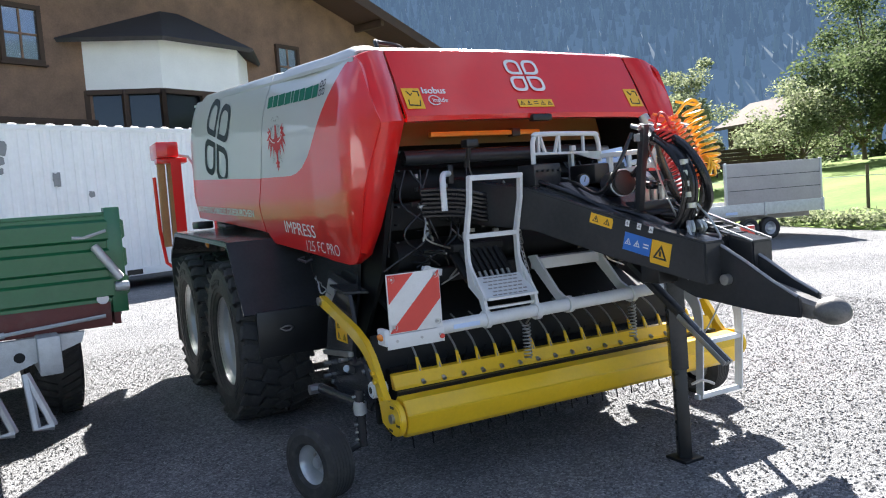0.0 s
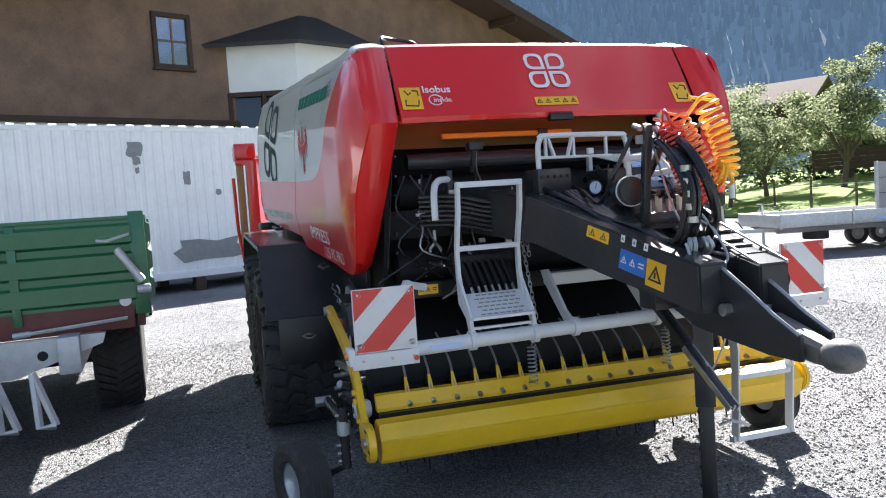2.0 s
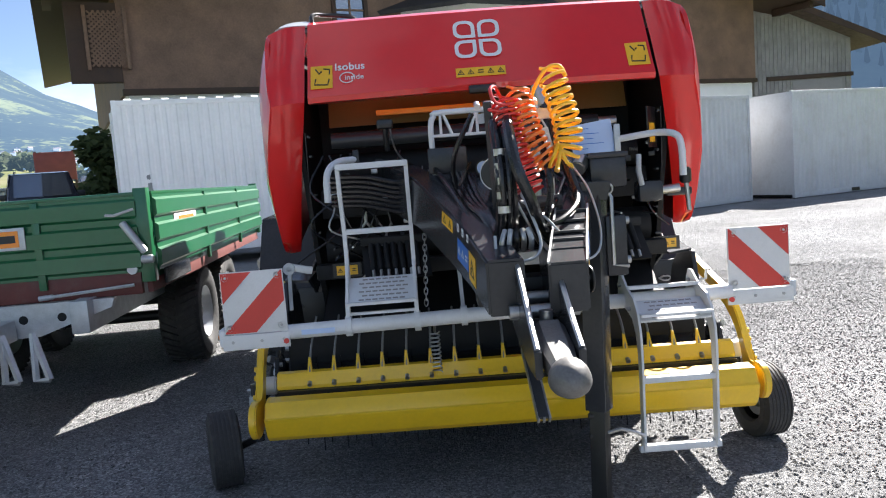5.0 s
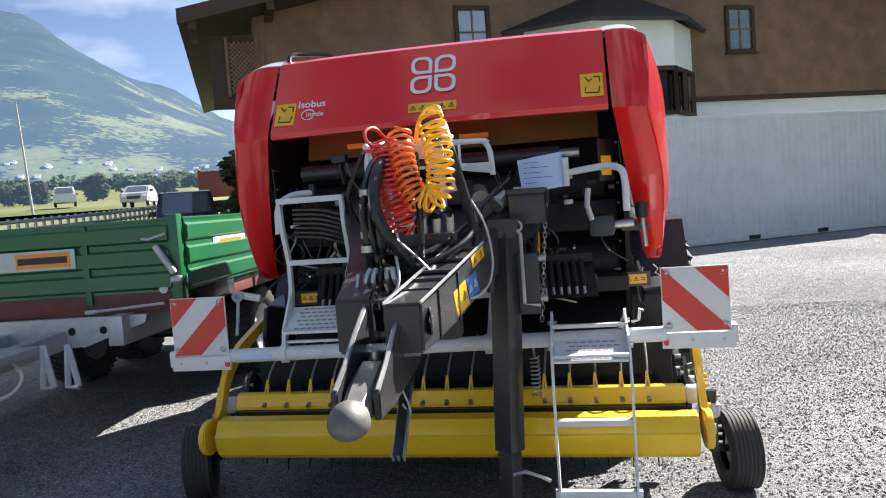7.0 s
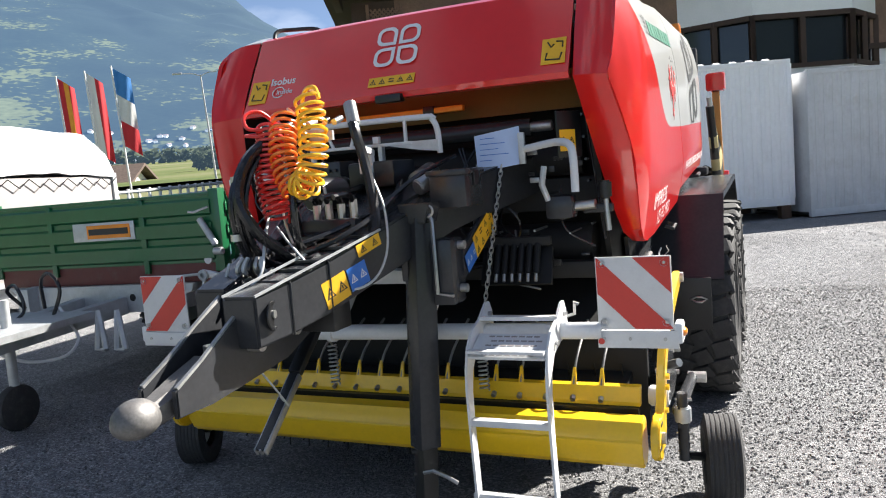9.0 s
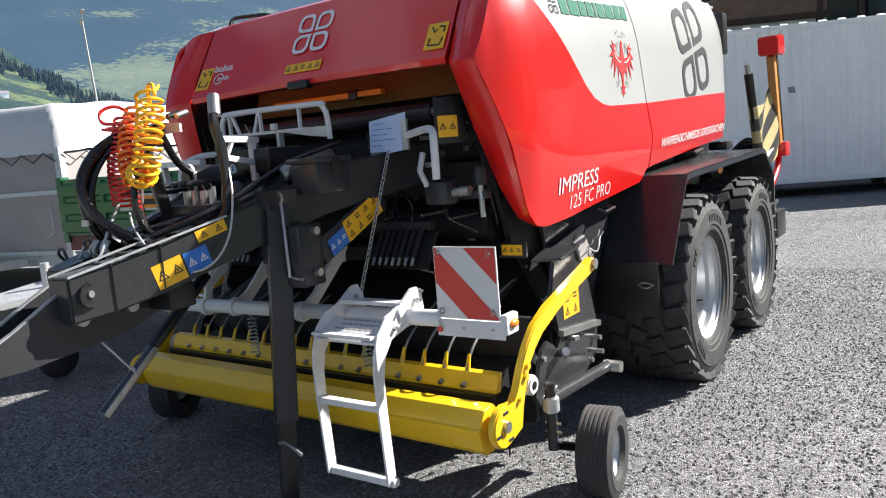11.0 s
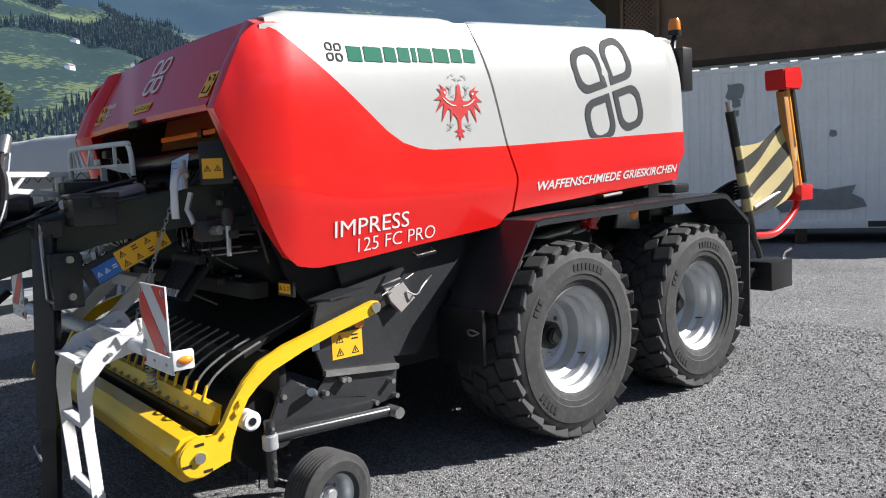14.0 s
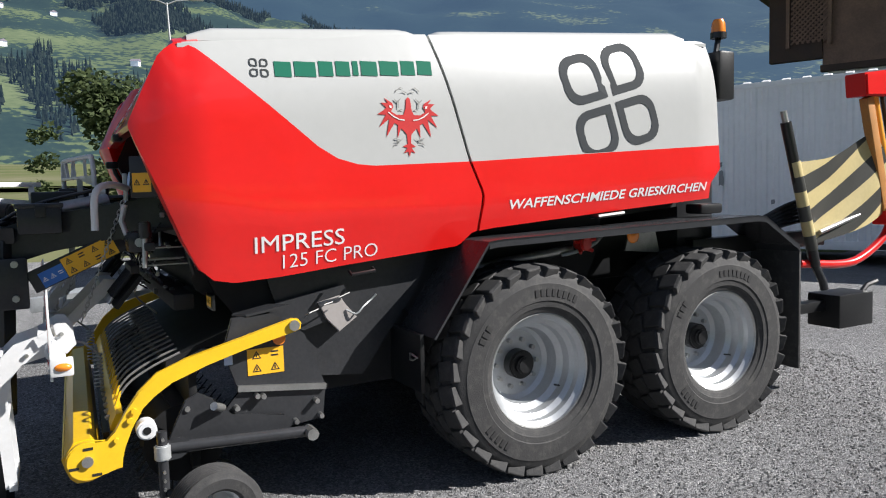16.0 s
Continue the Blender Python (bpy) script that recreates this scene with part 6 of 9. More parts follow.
# fixed ladder on the left of the drawbar
for u in (-0.718, -0.404):
    pts = [(-0.386, 1.635), (-0.37, 1.50), (-0.315, 1.32), (-0.315, 1.20), (-0.36, 1.08), (-0.44, 1.02), (-0.46, 0.95), (-0.445, 0.86), (-0.415, 0.86), (-0.425, 0.94), (-0.40, 1.0), (-0.30, 1.06), (-0.285, 1.20), (-0.285, 1.33), (-0.34, 1.50), (-0.355, 1.635)]
    part("ladder_rail", slab([(u - 0.009, v, w) for v, w in pts], (0.018, 0, 0)), M_STEPWHITE, baler, smooth=0)
    part("ladder_brace", beam((u, -0.30, 1.19), (u, -0.45, 1.0), 0.012, 0.02), M_STEPWHITE, baler)
    part("tube_clamp", lathe([(0.034, -0.014), (0.046, -0.014), (0.046, 0.014), (0.034, 0.014)], (u, -0.443, 0.903), (u + 1, -0.443, 0.903), 20), M_STEPWHITE, baler)
part("ladder_rung", beam((-0.725, -0.372, 1.625), (-0.397, -0.372, 1.625), 0.035, 0.028, 0.004), M_STEPWHITE, baler)
part("ladder_rung", beam((-0.72, -0.302, 1.322), (-0.40, -0.302, 1.322), 0.03, 0.025, 0.004), M_STEPWHITE, baler)


def step_plate(u0, u1, v0, v1, w0, w1, rows=6):
    """A tread that rises from its front edge (v0, w0) to its back edge (v1, w1)."""
    n = math.hypot(v1 - v0, w1 - w0)
    m = Matrix.Translation((0, v0, w0)) @ Matrix.Rotation(math.atan2(w1 - w0, v1 - v0), 4, "X")
    st = part("step", box(u0, u1, 0, n, -0.012, 0, 0.003, m=m), M_STEPWHITE, baler, "white perforated step")
    for r in range(rows):
        y = n * (r + 0.6) / (rows + 0.3)
        for k in range(7):
            u = u0 + 0.05 + (u1 - u0 - 0.09) * (k + (0.5 if r % 2 else 0)) / 7
            part("tread_slot", box(u, u + 0.024, y - 0.0045, y + 0.0045, 0.0003, 0.0012, m=m), M_PANELGREY, st, smooth=0)


step_plate(-0.715, -0.407, -0.455, -0.315, 1.008, 1.105)
part("step_edge", beam((-0.715, -0.46, 1.005), (-0.407, -0.46, 1.005), 0.03, 0.014), M_STEPWHITE, baler)
part("step_toe", beam((-0.71, -0.43, 0.955), (-0.41, -0.43, 0.955), 0.02, 0.012), M_STEPWHITE, baler)

# folding ladder on the right
for u in (0.550, 0.872):
    pts = [(-0.35, 0.99), (-0.38, 1.035), (-0.42, 1.035), (-0.50, 0.985), (-0.60, 0.955), (-0.655, 0.90), (-0.685, 0.82), (-0.694, 0.74), (-0.690, 0.60), (-0.672, 0.285), (-0.622, 0.285), (-0.638, 0.60), (-0.638, 0.72), (-0.62, 0.80), (-0.57, 0.86), (-0.47, 0.885), (-0.38, 0.89), (-0.34, 0.93)]
    part("ladder_plate", slab([(u - 0.005, v, w) for v, w in pts], (0.010, 0, 0)), M_STEPWHITE, baler, smooth=0)
    for v, w in ((-0.40, 0.985), (-0.44, 0.93), (-0.55, 0.90)):
        part("bolt", cyl((u - 0.02, v, w), (u + 0.02, v, w), 0.010, 8), M_STEEL, baler)
step_plate(0.558, 0.864, -0.672, -0.53, 0.868, 0.93, 5)
part("step_edge", beam((0.556, -0.672, 0.89), (0.866, -0.672, 0.89), 0.035, 0.012), M_STEPWHITE, baler)
part("ladder_rung", beam((0.550, -0.662, 0.605), (0.872, -0.662, 0.605), 0.04, 0.026, 0.003), M_STEPWHITE, baler)
part("ladder_rung", beam((0.530, -0.640, 0.292), (0.892, -0.640, 0.292), 0.035, 0.03, 0.003), M_STEPWHITE, baler)
part("ladder_cover", slab([(0.545, -0.36, 0.955), (0.878, -0.36, 0.955), (0.878, -0.50, 0.975), (0.545, -0.50, 0.975)], (0, 0, 0.016)), M_STEPWHITE, baler, smooth=0)
part("lynch_pin", tube([(0.90, -0.42, 0.98), (0.93, -0.43, 0.99), (0.935, -0.44, 1.04), (0.95, -0.44, 1.03)], 0.007, 6), M_STEEL, baler)
# frame that carries the cross tube
for u in (-0.19, 0.26):
    part("tube_bracket", slab([(u - 0.008, v, w) for v, w in ((-0.10, 1.16), (-0.17, 1.17), (-0.36, 0.98), (-0.445, 0.935), (-0.445, 0.865), (-0.41, 0.865), (-0.36, 0.91), (-0.15, 1.09))], (0.016, 0, 0)), M_STEPWHITE, baler, smooth=0)
    part("tube_clamp", lathe([(0.034, -0.014), (0.046, -0.014), (0.046, 0.014), (0.034, 0.014)], (u, -0.442, 0.91), (u + 1, -0.442, 0.91), 20), M_STEPWHITE, baler)
part("bracket_bar", box(-0.19, 0.26, -0.19, -0.11, 1.085, 1.15, 0.008), M_STEPWHITE, baler)

# ---- drawbar ----
M_WORN = mat("worn_cast_steel", (0.16, 0.155, 0.15), 0.5, metal=0.4, var=0.35, scale=9, bump=0.15, bscale=40, dirt=0.4)


def taper_beam(secs, wd):
    """A box beam through sections (v, centre u, top w, bottom w)."""
    bm = bmesh.new()
    rings = [[bm.verts.new((u - wd / 2, v, b)), bm.verts.new((u + wd / 2, v, b)), bm.verts.new((u + wd / 2, v, t)), bm.verts.new((u - wd / 2, v, t))] for v, u, t, b in secs]
    for p, q in zip(rings, rings[1:]):
        for k in range(4):
            bm.faces.new((p[k], p[(k + 1) % 4], q[(k + 1) % 4], q[k]))
    bm.faces.new(rings[0])
    bm.faces.new(rings[-1][::-1])
    bmesh.ops.bevel(bm, geom=list(bm.edges), offset=0.008, segments=2, affect="EDGES")
    return bm


SEC_R = [(0.30, 0.56, 1.66, 1.46), (-0.41, 0.385, 1.54, 1.35), (-0.85, 0.255, 1.395, 1.215), (-1.12, 0.185, 1.315, 1.135), (-1.30, 0.145, 1.275, 1.10), (-1.455, 0.118, 1.25, 1.085)]
SEC_L = [(0.30, -0.50, 1.66, 1.40), (-0.41, -0.305, 1.545, 1.325), (-0.85, -0.165, 1.40, 1.185), (-1.10, -0.11, 1.325, 1.125), (-1.36, -0.073, 1.26, 1.07)]
part("drawbar_beam", taper_beam(SEC_R, 0.13), M_GREY, baler, "anthracite drawbar beam")
part("drawbar_beam", taper_beam(SEC_L, 0.13), M_GREY, baler, "anthracite drawbar beam")
part("beam_hole", lathe([(0.0, 0.0015), (0.036, 0.0015), (0.038, 0.005), (0.046, 0.005), (0.047, 0)], (0.1945, -1.385, 1.180), (1.1945, -1.17, 1.18), 24), M_BLACK, baler, "round hole in the beam's end")
part("hole_pin", cyl((0.188, -1.385, 1.184), (0.202, -1.382, 1.184), 0.013, 12), M_STEEL, baler)
for v in (-1.30, -1.12):
    # weld seams across the beam
    c = (v + 1.12) / -0.18
    u, t, b = 0.185 - 0.04 * c, 1.315 - 0.04 * c, 1.135 - 0.035 * c
    part("weld_seam", tube([(u - 0.066, v, b), (u - 0.067, v, t - 0.004), (u - 0.06, v, t + 0.001), (u + 0.06, v, t + 0.001), (u + 0.067, v, t - 0.004), (u + 0.066, v, b)], 0.004, 6), M_BLACK, baler)
part("beam_hole", lathe([(0.0, 0.001), (0.030, 0.001), (0.032, 0.004), (0.040, 0.004), (0.040, 0)], (-0.135, -1.29, 1.14), (-1, -1.31, 1.14), 20), M_BLACK, baler)
part("beam_tie", box(-0.16, 0.24, -1.10, -0.98, 1.06, 1.16, 0.01), M_BLACK, baler)
part("drawbar_deck", slab([(-0.30, -0.40, 1.545), (0.38, -0.40, 1.545), (0.2, -0.9, 1.375), (-0.11, -0.9, 1.375)], (0, 0, 0.012)), M_GREY, baler, smooth=0)
for s in (-0.045, 0.083):
    part("hitch_plate", slab([(s, v, w) for v, w in ((-1.05, 1.285), (-1.31, 1.262), (-1.49, 1.166), (-1.62, 1.09), (-1.74, 1.035), (-1.74, 0.955), (-1.60, 0.955), (-1.40, 0.975), (-1.20, 0.995), (-1.05, 1.05))], (0.022, 0, 0), bevel=0.004), M_GREY, baler, "anthracite hitch plate", smooth=30)
part("hitch_floor", slab([(-0.03, v, w) for v, w in ((-1.05, 1.09), (-1.40, 1.02), (-1.60, 1.005), (-1.60, 0.965), (-1.40, 0.985), (-1.05, 1.06))], (0.12, 0, 0)), M_BLACK, baler, smooth=0)
# pale strips paint the sunlight on the plates' top edges
for s in (-0.045, 0.083):
    part("plate_edge", tube([(s + 0.011, v, w) for v, w in ((-1.05, 1.285), (-1.31, 1.262), (-1.49, 1.166), (-1.62, 1.09), (-1.73, 1.038))], 0.009, 6), M_STEEL, baler, "bright steel strip drawn as the sunlit plate edge")
bm = bmesh.new()
rings = []
for v, u, wd, t, b in ((-1.54, 0.03, 0.10, 1.085, 0.97), (-1.66, 0.032, 0.10, 1.05, 0.958), (-1.75, 0.034, 0.082, 1.022, 0.945), (-1.82, 0.036, 0.075, 1.005, 0.945)):
    rings.append([bm.verts.new((u + wd / 2 * x, v, (t + b) / 2 + (t - b) / 2 * z)) for x, z in ((-1, -.6), (-.6, -1), (.6, -1), (1, -.6), (1, .6), (.6, 1), (-.6, 1), (-1, .6))])
for p, q in zip(rings, rings[1:]):
    for k in range(8):
        bm.faces.new((p[k], p[(k + 1) % 8], q[(k + 1) % 8], q[k]))
bm.faces.new(rings[0])
bm.faces.new(rings[-1][::-1])
part("hitch_neck", bm, M_WORN, baler, "worn bare steel neck", smooth=30)
part("neck_pin", cyl((0.03, -1.50, 1.06), (0.03, -1.50, 1.11), 0.022, 14), M_STEEL, baler)
bm = bmesh.new()
bmesh.ops.create_uvsphere(bm, u_segments=24, v_segments=14, radius=0.060)
for x in bm.verts:
    x.co = Vector((x.co.x, x.co.y * 1.25, x.co.z * (1.05 if x.co.z > 0 else 0.8)))
bmesh.ops.translate(bm, verts=bm.verts, vec=(0.036, -1.83, 0.975))
part("hitch_cup", bm, M_WORN, baler, "worn cast steel ball cup", smooth=60)
for v, w in ((-1.40, 1.09), (-1.20, 1.10)):
    part("hitch_bolt", cyl((-0.075, v, w), (0.155, v, w), 0.024, 10), M_STEEL, baler)
# fittings along the right beam's top
for t, wd in ((0.15, 0.09), (0.42, 0.12), (0.70, 0.10), (0.88, 0.12)):
    p = Vector((0.255, -0.85, 1.395)).lerp(Vector((0.155, -1.25, 1.285)), t)
    part("hose_clamp", box(p.x - 0.06, p.x + 0.06, p.y - 0.010, p.y + 0.010, p.z - 0.004, p.z + 0.006, 0.002), M_BLACK, baler, "black hose strap")
part("beam_seam", beam((0.318, -0.85, 1.397), (0.181, -1.45, 1.252), 0.006, 0.008), M_ZINC, baler)
part("beam_seam", beam((0.192, -0.85, 1.397), (0.055, -1.45, 1.252), 0.006, 0.008), M_ZINC, baler)
part("pivot_tube", cyl((0.345, -0.55, 1.535), (0.39, -0.47, 1.57), 0.034, 18, bevel=0.006), M_STEEL, baler, "bare steel pivot tube")
for k in range(4):
    part("valve_fitting", cyl((0.02 + 0.055 * k, -0.80, 1.44), (0.02 + 0.055 * k, -0.80, 1.50 + 0.015 * (k % 2)), 0.016, 8), M_STEEL, baler)
    part("elbow", tube([(0.02 + 0.055 * k, -0.80, 1.50), (0.02 + 0.055 * k, -0.83, 1.535), (0.01 + 0.05 * k, -0.90, 1.53)], 0.012, 7, curve=3), M_HOSE, baler)
part("valve_bank", box(-0.02, 0.22, -0.86, -0.74, 1.385, 1.445, 0.008), M_GREY, baler)
# prop bar and support leg
part("prop_bar", beam((0.0, -0.74, 1.13), (0.016, -1.05, 0.893), 0.05, 0.03, 0.004), M_BLACK, baler)
pb = part("prop_bar_end", beam((0.016, -1.05, 0.893), (0.029, -1.31, 0.695), 0.040, 0.012, 0.002), M_GREY, baler, "bare steel end of the prop bar")
for s_ in (-0.02, 0.0, 0.02):
    part("prop_rib", beam((0.016 + s_, -1.05, 0.884), (0.029 + s_, -1.31, 0.686), 0.008, 0.026, 0.001), M_STEEL, pb)
leg = part("support_leg", beam((0.385, -0.642, 1.42), (0.352, -0.690, 0.50), 0.092, 0.092, 0.006), M_GREY, baler, "black square support leg")
part("inner_leg", beam((0.355, -0.686, 0.58), (0.335, -0.717, 0.012), 0.07, 0.07, 0.005), M_BLACK, leg)
part("leg_foot", box(0.265, 0.405, -0.79, -0.645, 0.0, 0.016, 0.004), M_BLACK, leg)
part("leg_head", slab([(0.388 + x, -0.70, w) for x, w in ((-0.066, 1.478), (0.066, 1.478), (0.062, 1.462), (0.046, 1.40), (-0.046, 1.40), (-0.062, 1.462))], (0, 0.12, 0), bevel=0.004), M_GREY, leg)
for k in range(5):
    part("pin_hole", cyl((0.30, -0.705, 0.12 + 0.09 * k), (0.374, -0.7, 0.12 + 0.09 * k), 0.012, 10), M_INK, leg)
part("leg_bracket", box(0.43, 0.52, -0.665, -0.53, 1.07, 1.33, 0.012), M_GREY, baler)
for v, w in ((-0.586, 1.30), (-0.588, 1.128)):
    part("bracket_bolt", cyl((0.45, v, w), (0.548, v, w), 0.017, 10), M_STEEL, baler)
part("lock_rod", tube([(0.44, -0.67, 1.43), (0.455, -0.68, 1.41), (0.455, -0.675, 1.12), (0.52, -0.67, 1.11)], 0.008, 6), M_STEEL, baler)
part("lock_ring", tube([(0.44 + 0.022 * math.cos(t), -0.68, 1.445 + 0.022 * math.sin(t)) for t in [k * math.pi / 8 for k in range(17)]], 0.005, 6), M_STEEL, baler)
part("leg_link", beam((0.30, -0.66, 1.24), (0.44, -0.60, 1.24), 0.06, 0.14, 0.01), M_GREY, baler)
part("clip_pin", tube([(0.37, -0.76, 0.42), (0.42, -0.78, 0.44), (0.48, -0.78, 0.42), (0.52, -0.78, 0.40)], 0.008, 6), M_STEEL, baler)
# stickers on the beams
def beam_sticker(secs, i, t, s, w, h, drop, icons, material=None, label="yellow warning sticker"):
    (v0, u0, t0, b0), (v1, u1, t1, b1) = secs[i], secs[i + 1]
    a, b = Vector((u0 + s * 0.065, v0, (t0 + b0) / 2)), Vector((u1 + s * 0.065, v1, (t1 + b1) / 2))
    d = (b - a).normalized() if s < 0 else (a - b).normalized()
    n = d.cross(Vector((0, 0, 1))).normalized()
    up = n.cross(d)
    p = a.lerp(b, t) + n * 0.001 + up * drop
    m = Matrix(((d.x, up.x, n.x, p.x), (d.y, up.y, n.y, p.y), (d.z, up.z, n.z, p.z), (0, 0, 0, 1)))
    return sticker(m, w, h, baler, icons, material, label)


beam_sticker(SEC_L, 1, 0.88, -1, 0.13, 0.05, 0.06, 2)
beam_sticker(SEC_L, 2, 0.62, -1, 0.15, 0.085, 0.0, 3, M_BLUE, "blue sticker with white dashes")
beam_sticker(SEC_L, 3, 0.12, -1, 0.11, 0.11, -0.01, 1)
beam_sticker(SEC_R, 2, 0.2, 1, 0.13, 0.045, 0.06, 2)
beam_sticker(SEC_R, 2, 0.93, 1, 0.12, 0.095, -0.02, 2)
beam_sticker(SEC_R, 2, 0.52, 1, 0.10, 0.085, -0.02, 2, M_BLUE, "blue sticker with white pictograms")
for k in range(3):
    beam_sticker(SEC_L, 2, 0.35 + 0.25 * k, -1, 0.022, 0.03, 0.085, 1, M_LETTER, "white sticker")
part("sticker_arm", beam((0.488, -0.52, 1.195), (0.492, -0.08, 1.394), 0.02, 0.115, 0.004), M_GREY, baler)
m = Matrix(((0, 0, 1, 0.504), (0.911, -0.413, 0, -0.241), (0.413, 0.911, 0, 1.318), (0, 0, 0, 1)))
sticker(m, 0.27, 0.10, baler, 4, rows=2)
m2 = m.copy()
m2.translation = m @ Vector((-0.197, -0.008, 0.0))
sticker(m2, 0.12, 0.08, baler, 3, M_BLUE, "blue sticker with a white pictogram")

# ---- hose mast, hoses and coils ----
part("hose_mast", beam((-0.04, -0.86, 1.38), (-0.06, -0.95, 1.82), 0.03, 0.05, 0.004), M_GREY, baler)
part("mast_plate", slab([(-0.10, -0.93, 1.74), (0.20, -0.93, 1.74), (0.20, -0.93, 1.775), (0.05, -0.93, 1.79), (-0.10, -0.93, 1.775)], (0, 0.012, 0)), M_ZINC, baler, "galvanised hose bracket", smooth=0)
for k in range(7):
    u = -0.10 + 0.055 * k
    part("hose_coupling", cyl((u, -0.96, 1.80), (u, -0.91, 1.815), 0.012, 10), (M_STEEL, M_ZINC, M_HOSE)[k % 3], baler)


def coil(pts, r, turns, tr, material, label):
    """A helical hose round a bent axis."""
    ax = spline(pts, 10)
    n = turns * 14
    out = []
    for i in range(n + 1):
        f = i / n * (len(ax) - 1)
        a = ax[min(int(f), len(ax) - 2)].lerp(ax[min(int(f) + 1, len(ax) - 1)], f - min(int(f), len(ax) - 2))
        d = (ax[min(int(f) + 1, len(ax) - 1)] - ax[max(0, min(int(f), len(ax) - 2))]).normalized()
        x = d.cross(Vector((0, 1, 0.2))).normalized()
        y = d.cross(x)
        t = 2 * math.pi * i / 14
        out.append(a + r * (math.cos(t) * x + math.sin(t) * y))
    out = [Vector(pts[0]) + Vector((-0.03, 0.07, 0.04))] + out + [Vector(pts[-1]) + Vector((0, 0.06, -0.02))]
    part("coil_hose", tube(out, tr, 6), material, baler, label)


coil([(0.0, -1.02, 1.80), (0.005, -1.05, 1.72), (0.015, -1.08, 1.64), (0.035, -1.10, 1.56), (0.06, -1.11, 1.475)], 0.048, 17, 0.006, M_COILRED, "red coiled air hose")
coil([(0.05, -1.00, 1.83), (0.06, -1.04, 1.76), (0.075, -1.07, 1.69), (0.10, -1.09, 1.62), (0.135, -1.10, 1.56)], 0.046, 12, 0.0065, M_COILORANGE, "orange coiled air hose")
coil([(0.175, -1.03, 1.885), (0.195, -1.05, 1.80), (0.21, -1.08, 1.72), (0.21, -1.10, 1.64), (0.185, -1.105, 1.585), (0.14, -1.10, 1.60)], 0.048, 14, 0.007, M_COILYELLOW, "yellow coiled air hose")
part("coil_lead", tube([(0.10, -0.95, 1.80), (0.12, -0.99, 1.86), (0.16, -1.02, 1.915), (0.205, -1.03, 1.92), (0.225, -1.04, 1.88)], 0.008, 8, curve=5), M_COILYELLOW, baler)
part("coil_lead", tube([(0.0, -0.96, 1.80), (-0.035, -1.03, 1.86), (-0.06, -1.09, 1.845), (-0.045, -1.10, 1.80), (0.0, -1.07, 1.79)], 0.007, 8, curve=5), M_COILRED, baler)
part("coil_lead", tube([(0.0, -0.95, 1.77), (-0.05, -1.02, 1.78), (-0.065, -1.09, 1.775), (0.0, -1.07, 1.765)], 0.006, 8, curve=5), M_COILRED, baler)
HOSES = [
    [(0.165, -0.72, 1.85), (0.203, -0.764, 1.77), (0.228, -0.759, 1.658), (0.271, -0.794, 1.498), (0.292, -0.844, 1.397), (0.26, -0.90, 1.314), (0.186, -0.964, 1.285), (0.111, -1.067, 1.312), (0.072, -1.165, 1.378), (0.044, -1.234, 1.446), (0.0, -1.25, 1.56), (-0.01, -1.17, 1.68), (0.0, -1.02, 1.77)],
    [(0.03, -0.95, 1.78), (0.0, -1.10, 1.70), (-0.01, -1.19, 1.58), (-0.01, -1.20, 1.44), (0.0, -1.13, 1.33), (0.04, -1.0, 1.30), (0.10, -0.8, 1.40)],
    [(0.09, -0.93, 1.76), (0.12, -1.08, 1.62), (0.13, -1.12, 1.47), (0.11, -1.06, 1.36), (0.08, -0.9, 1.37)],
    [(-0.12, -0.93, 1.78), (-0.20, -0.90, 1.62), (-0.19, -0.75, 1.50), (-0.14, -0.50, 1.56), (-0.10, -0.25, 1.60)],
    [(0.05, -0.93, 1.78), (0.02, -0.80, 1.60), (0.04, -0.60, 1.54), (0.10, -0.3, 1.60), (0.15, 0.0, 1.62)],
    [(0.20, -0.4, 1.58), (0.28, -0.65, 1.50), (0.27, -0.9, 1.42), (0.18, -1.05, 1.36), (0.08, -1.1, 1.34)],
    [(-0.28, -0.30, 1.60), (-0.22, -0.6, 1.50), (-0.15, -0.9, 1.37), (-0.08, -1.15, 1.29), (-0.06, -1.28, 1.265)],
    [(0.38, -0.20, 1.66), (0.33, -0.5, 1.585), (0.24, -0.72, 1.47), (0.16, -0.95, 1.40), (0.06, -1.12, 1.36)],
]
for k, h in enumerate(HOSES):
    part("hydraulic_hose", tube(h, 0.021 if k == 0 else (0.016, 0.012, 0.013, 0.010)[k % 4], 8, curve=6), M_HOSE, baler, "black rubber hydraulic hose")
for k in range(8):
    # a bundle that loops forward from the mast and back along the deck
    o, d = 0.011 * (k // 2), 0.022 * (k % 2) - 0.012 * (k // 4)
    run = [(-0.02 + d, -0.95, 1.80 - 0.01 * k), (-0.045 + d, -1.04 + o * 0.5, 1.735), (-0.05 + d, -1.155 + o, 1.657), (-0.05 + d, -1.22 + o, 1.557), (-0.05 + d, -1.22 + o * 1.2, 1.452), (-0.055 + d, -1.17 + o, 1.352), (-0.065 + d, -1.09 + o * 0.5, 1.30 + o),
           (-0.11 + o, -0.93, 1.385), (-0.17 + o * 2, -0.70, 1.45), (-0.20 + o * 2, -0.45, 1.56)]
    part("hydraulic_hose", tube(run, (0.012, 0.010)[k % 2], 7, curve=5), M_HOSE, baler)
    part("hose_end", cyl(run[0], Vector(run[0]).lerp(Vector(run[1]), 0.4), 0.014, 8), M_STEEL, baler)
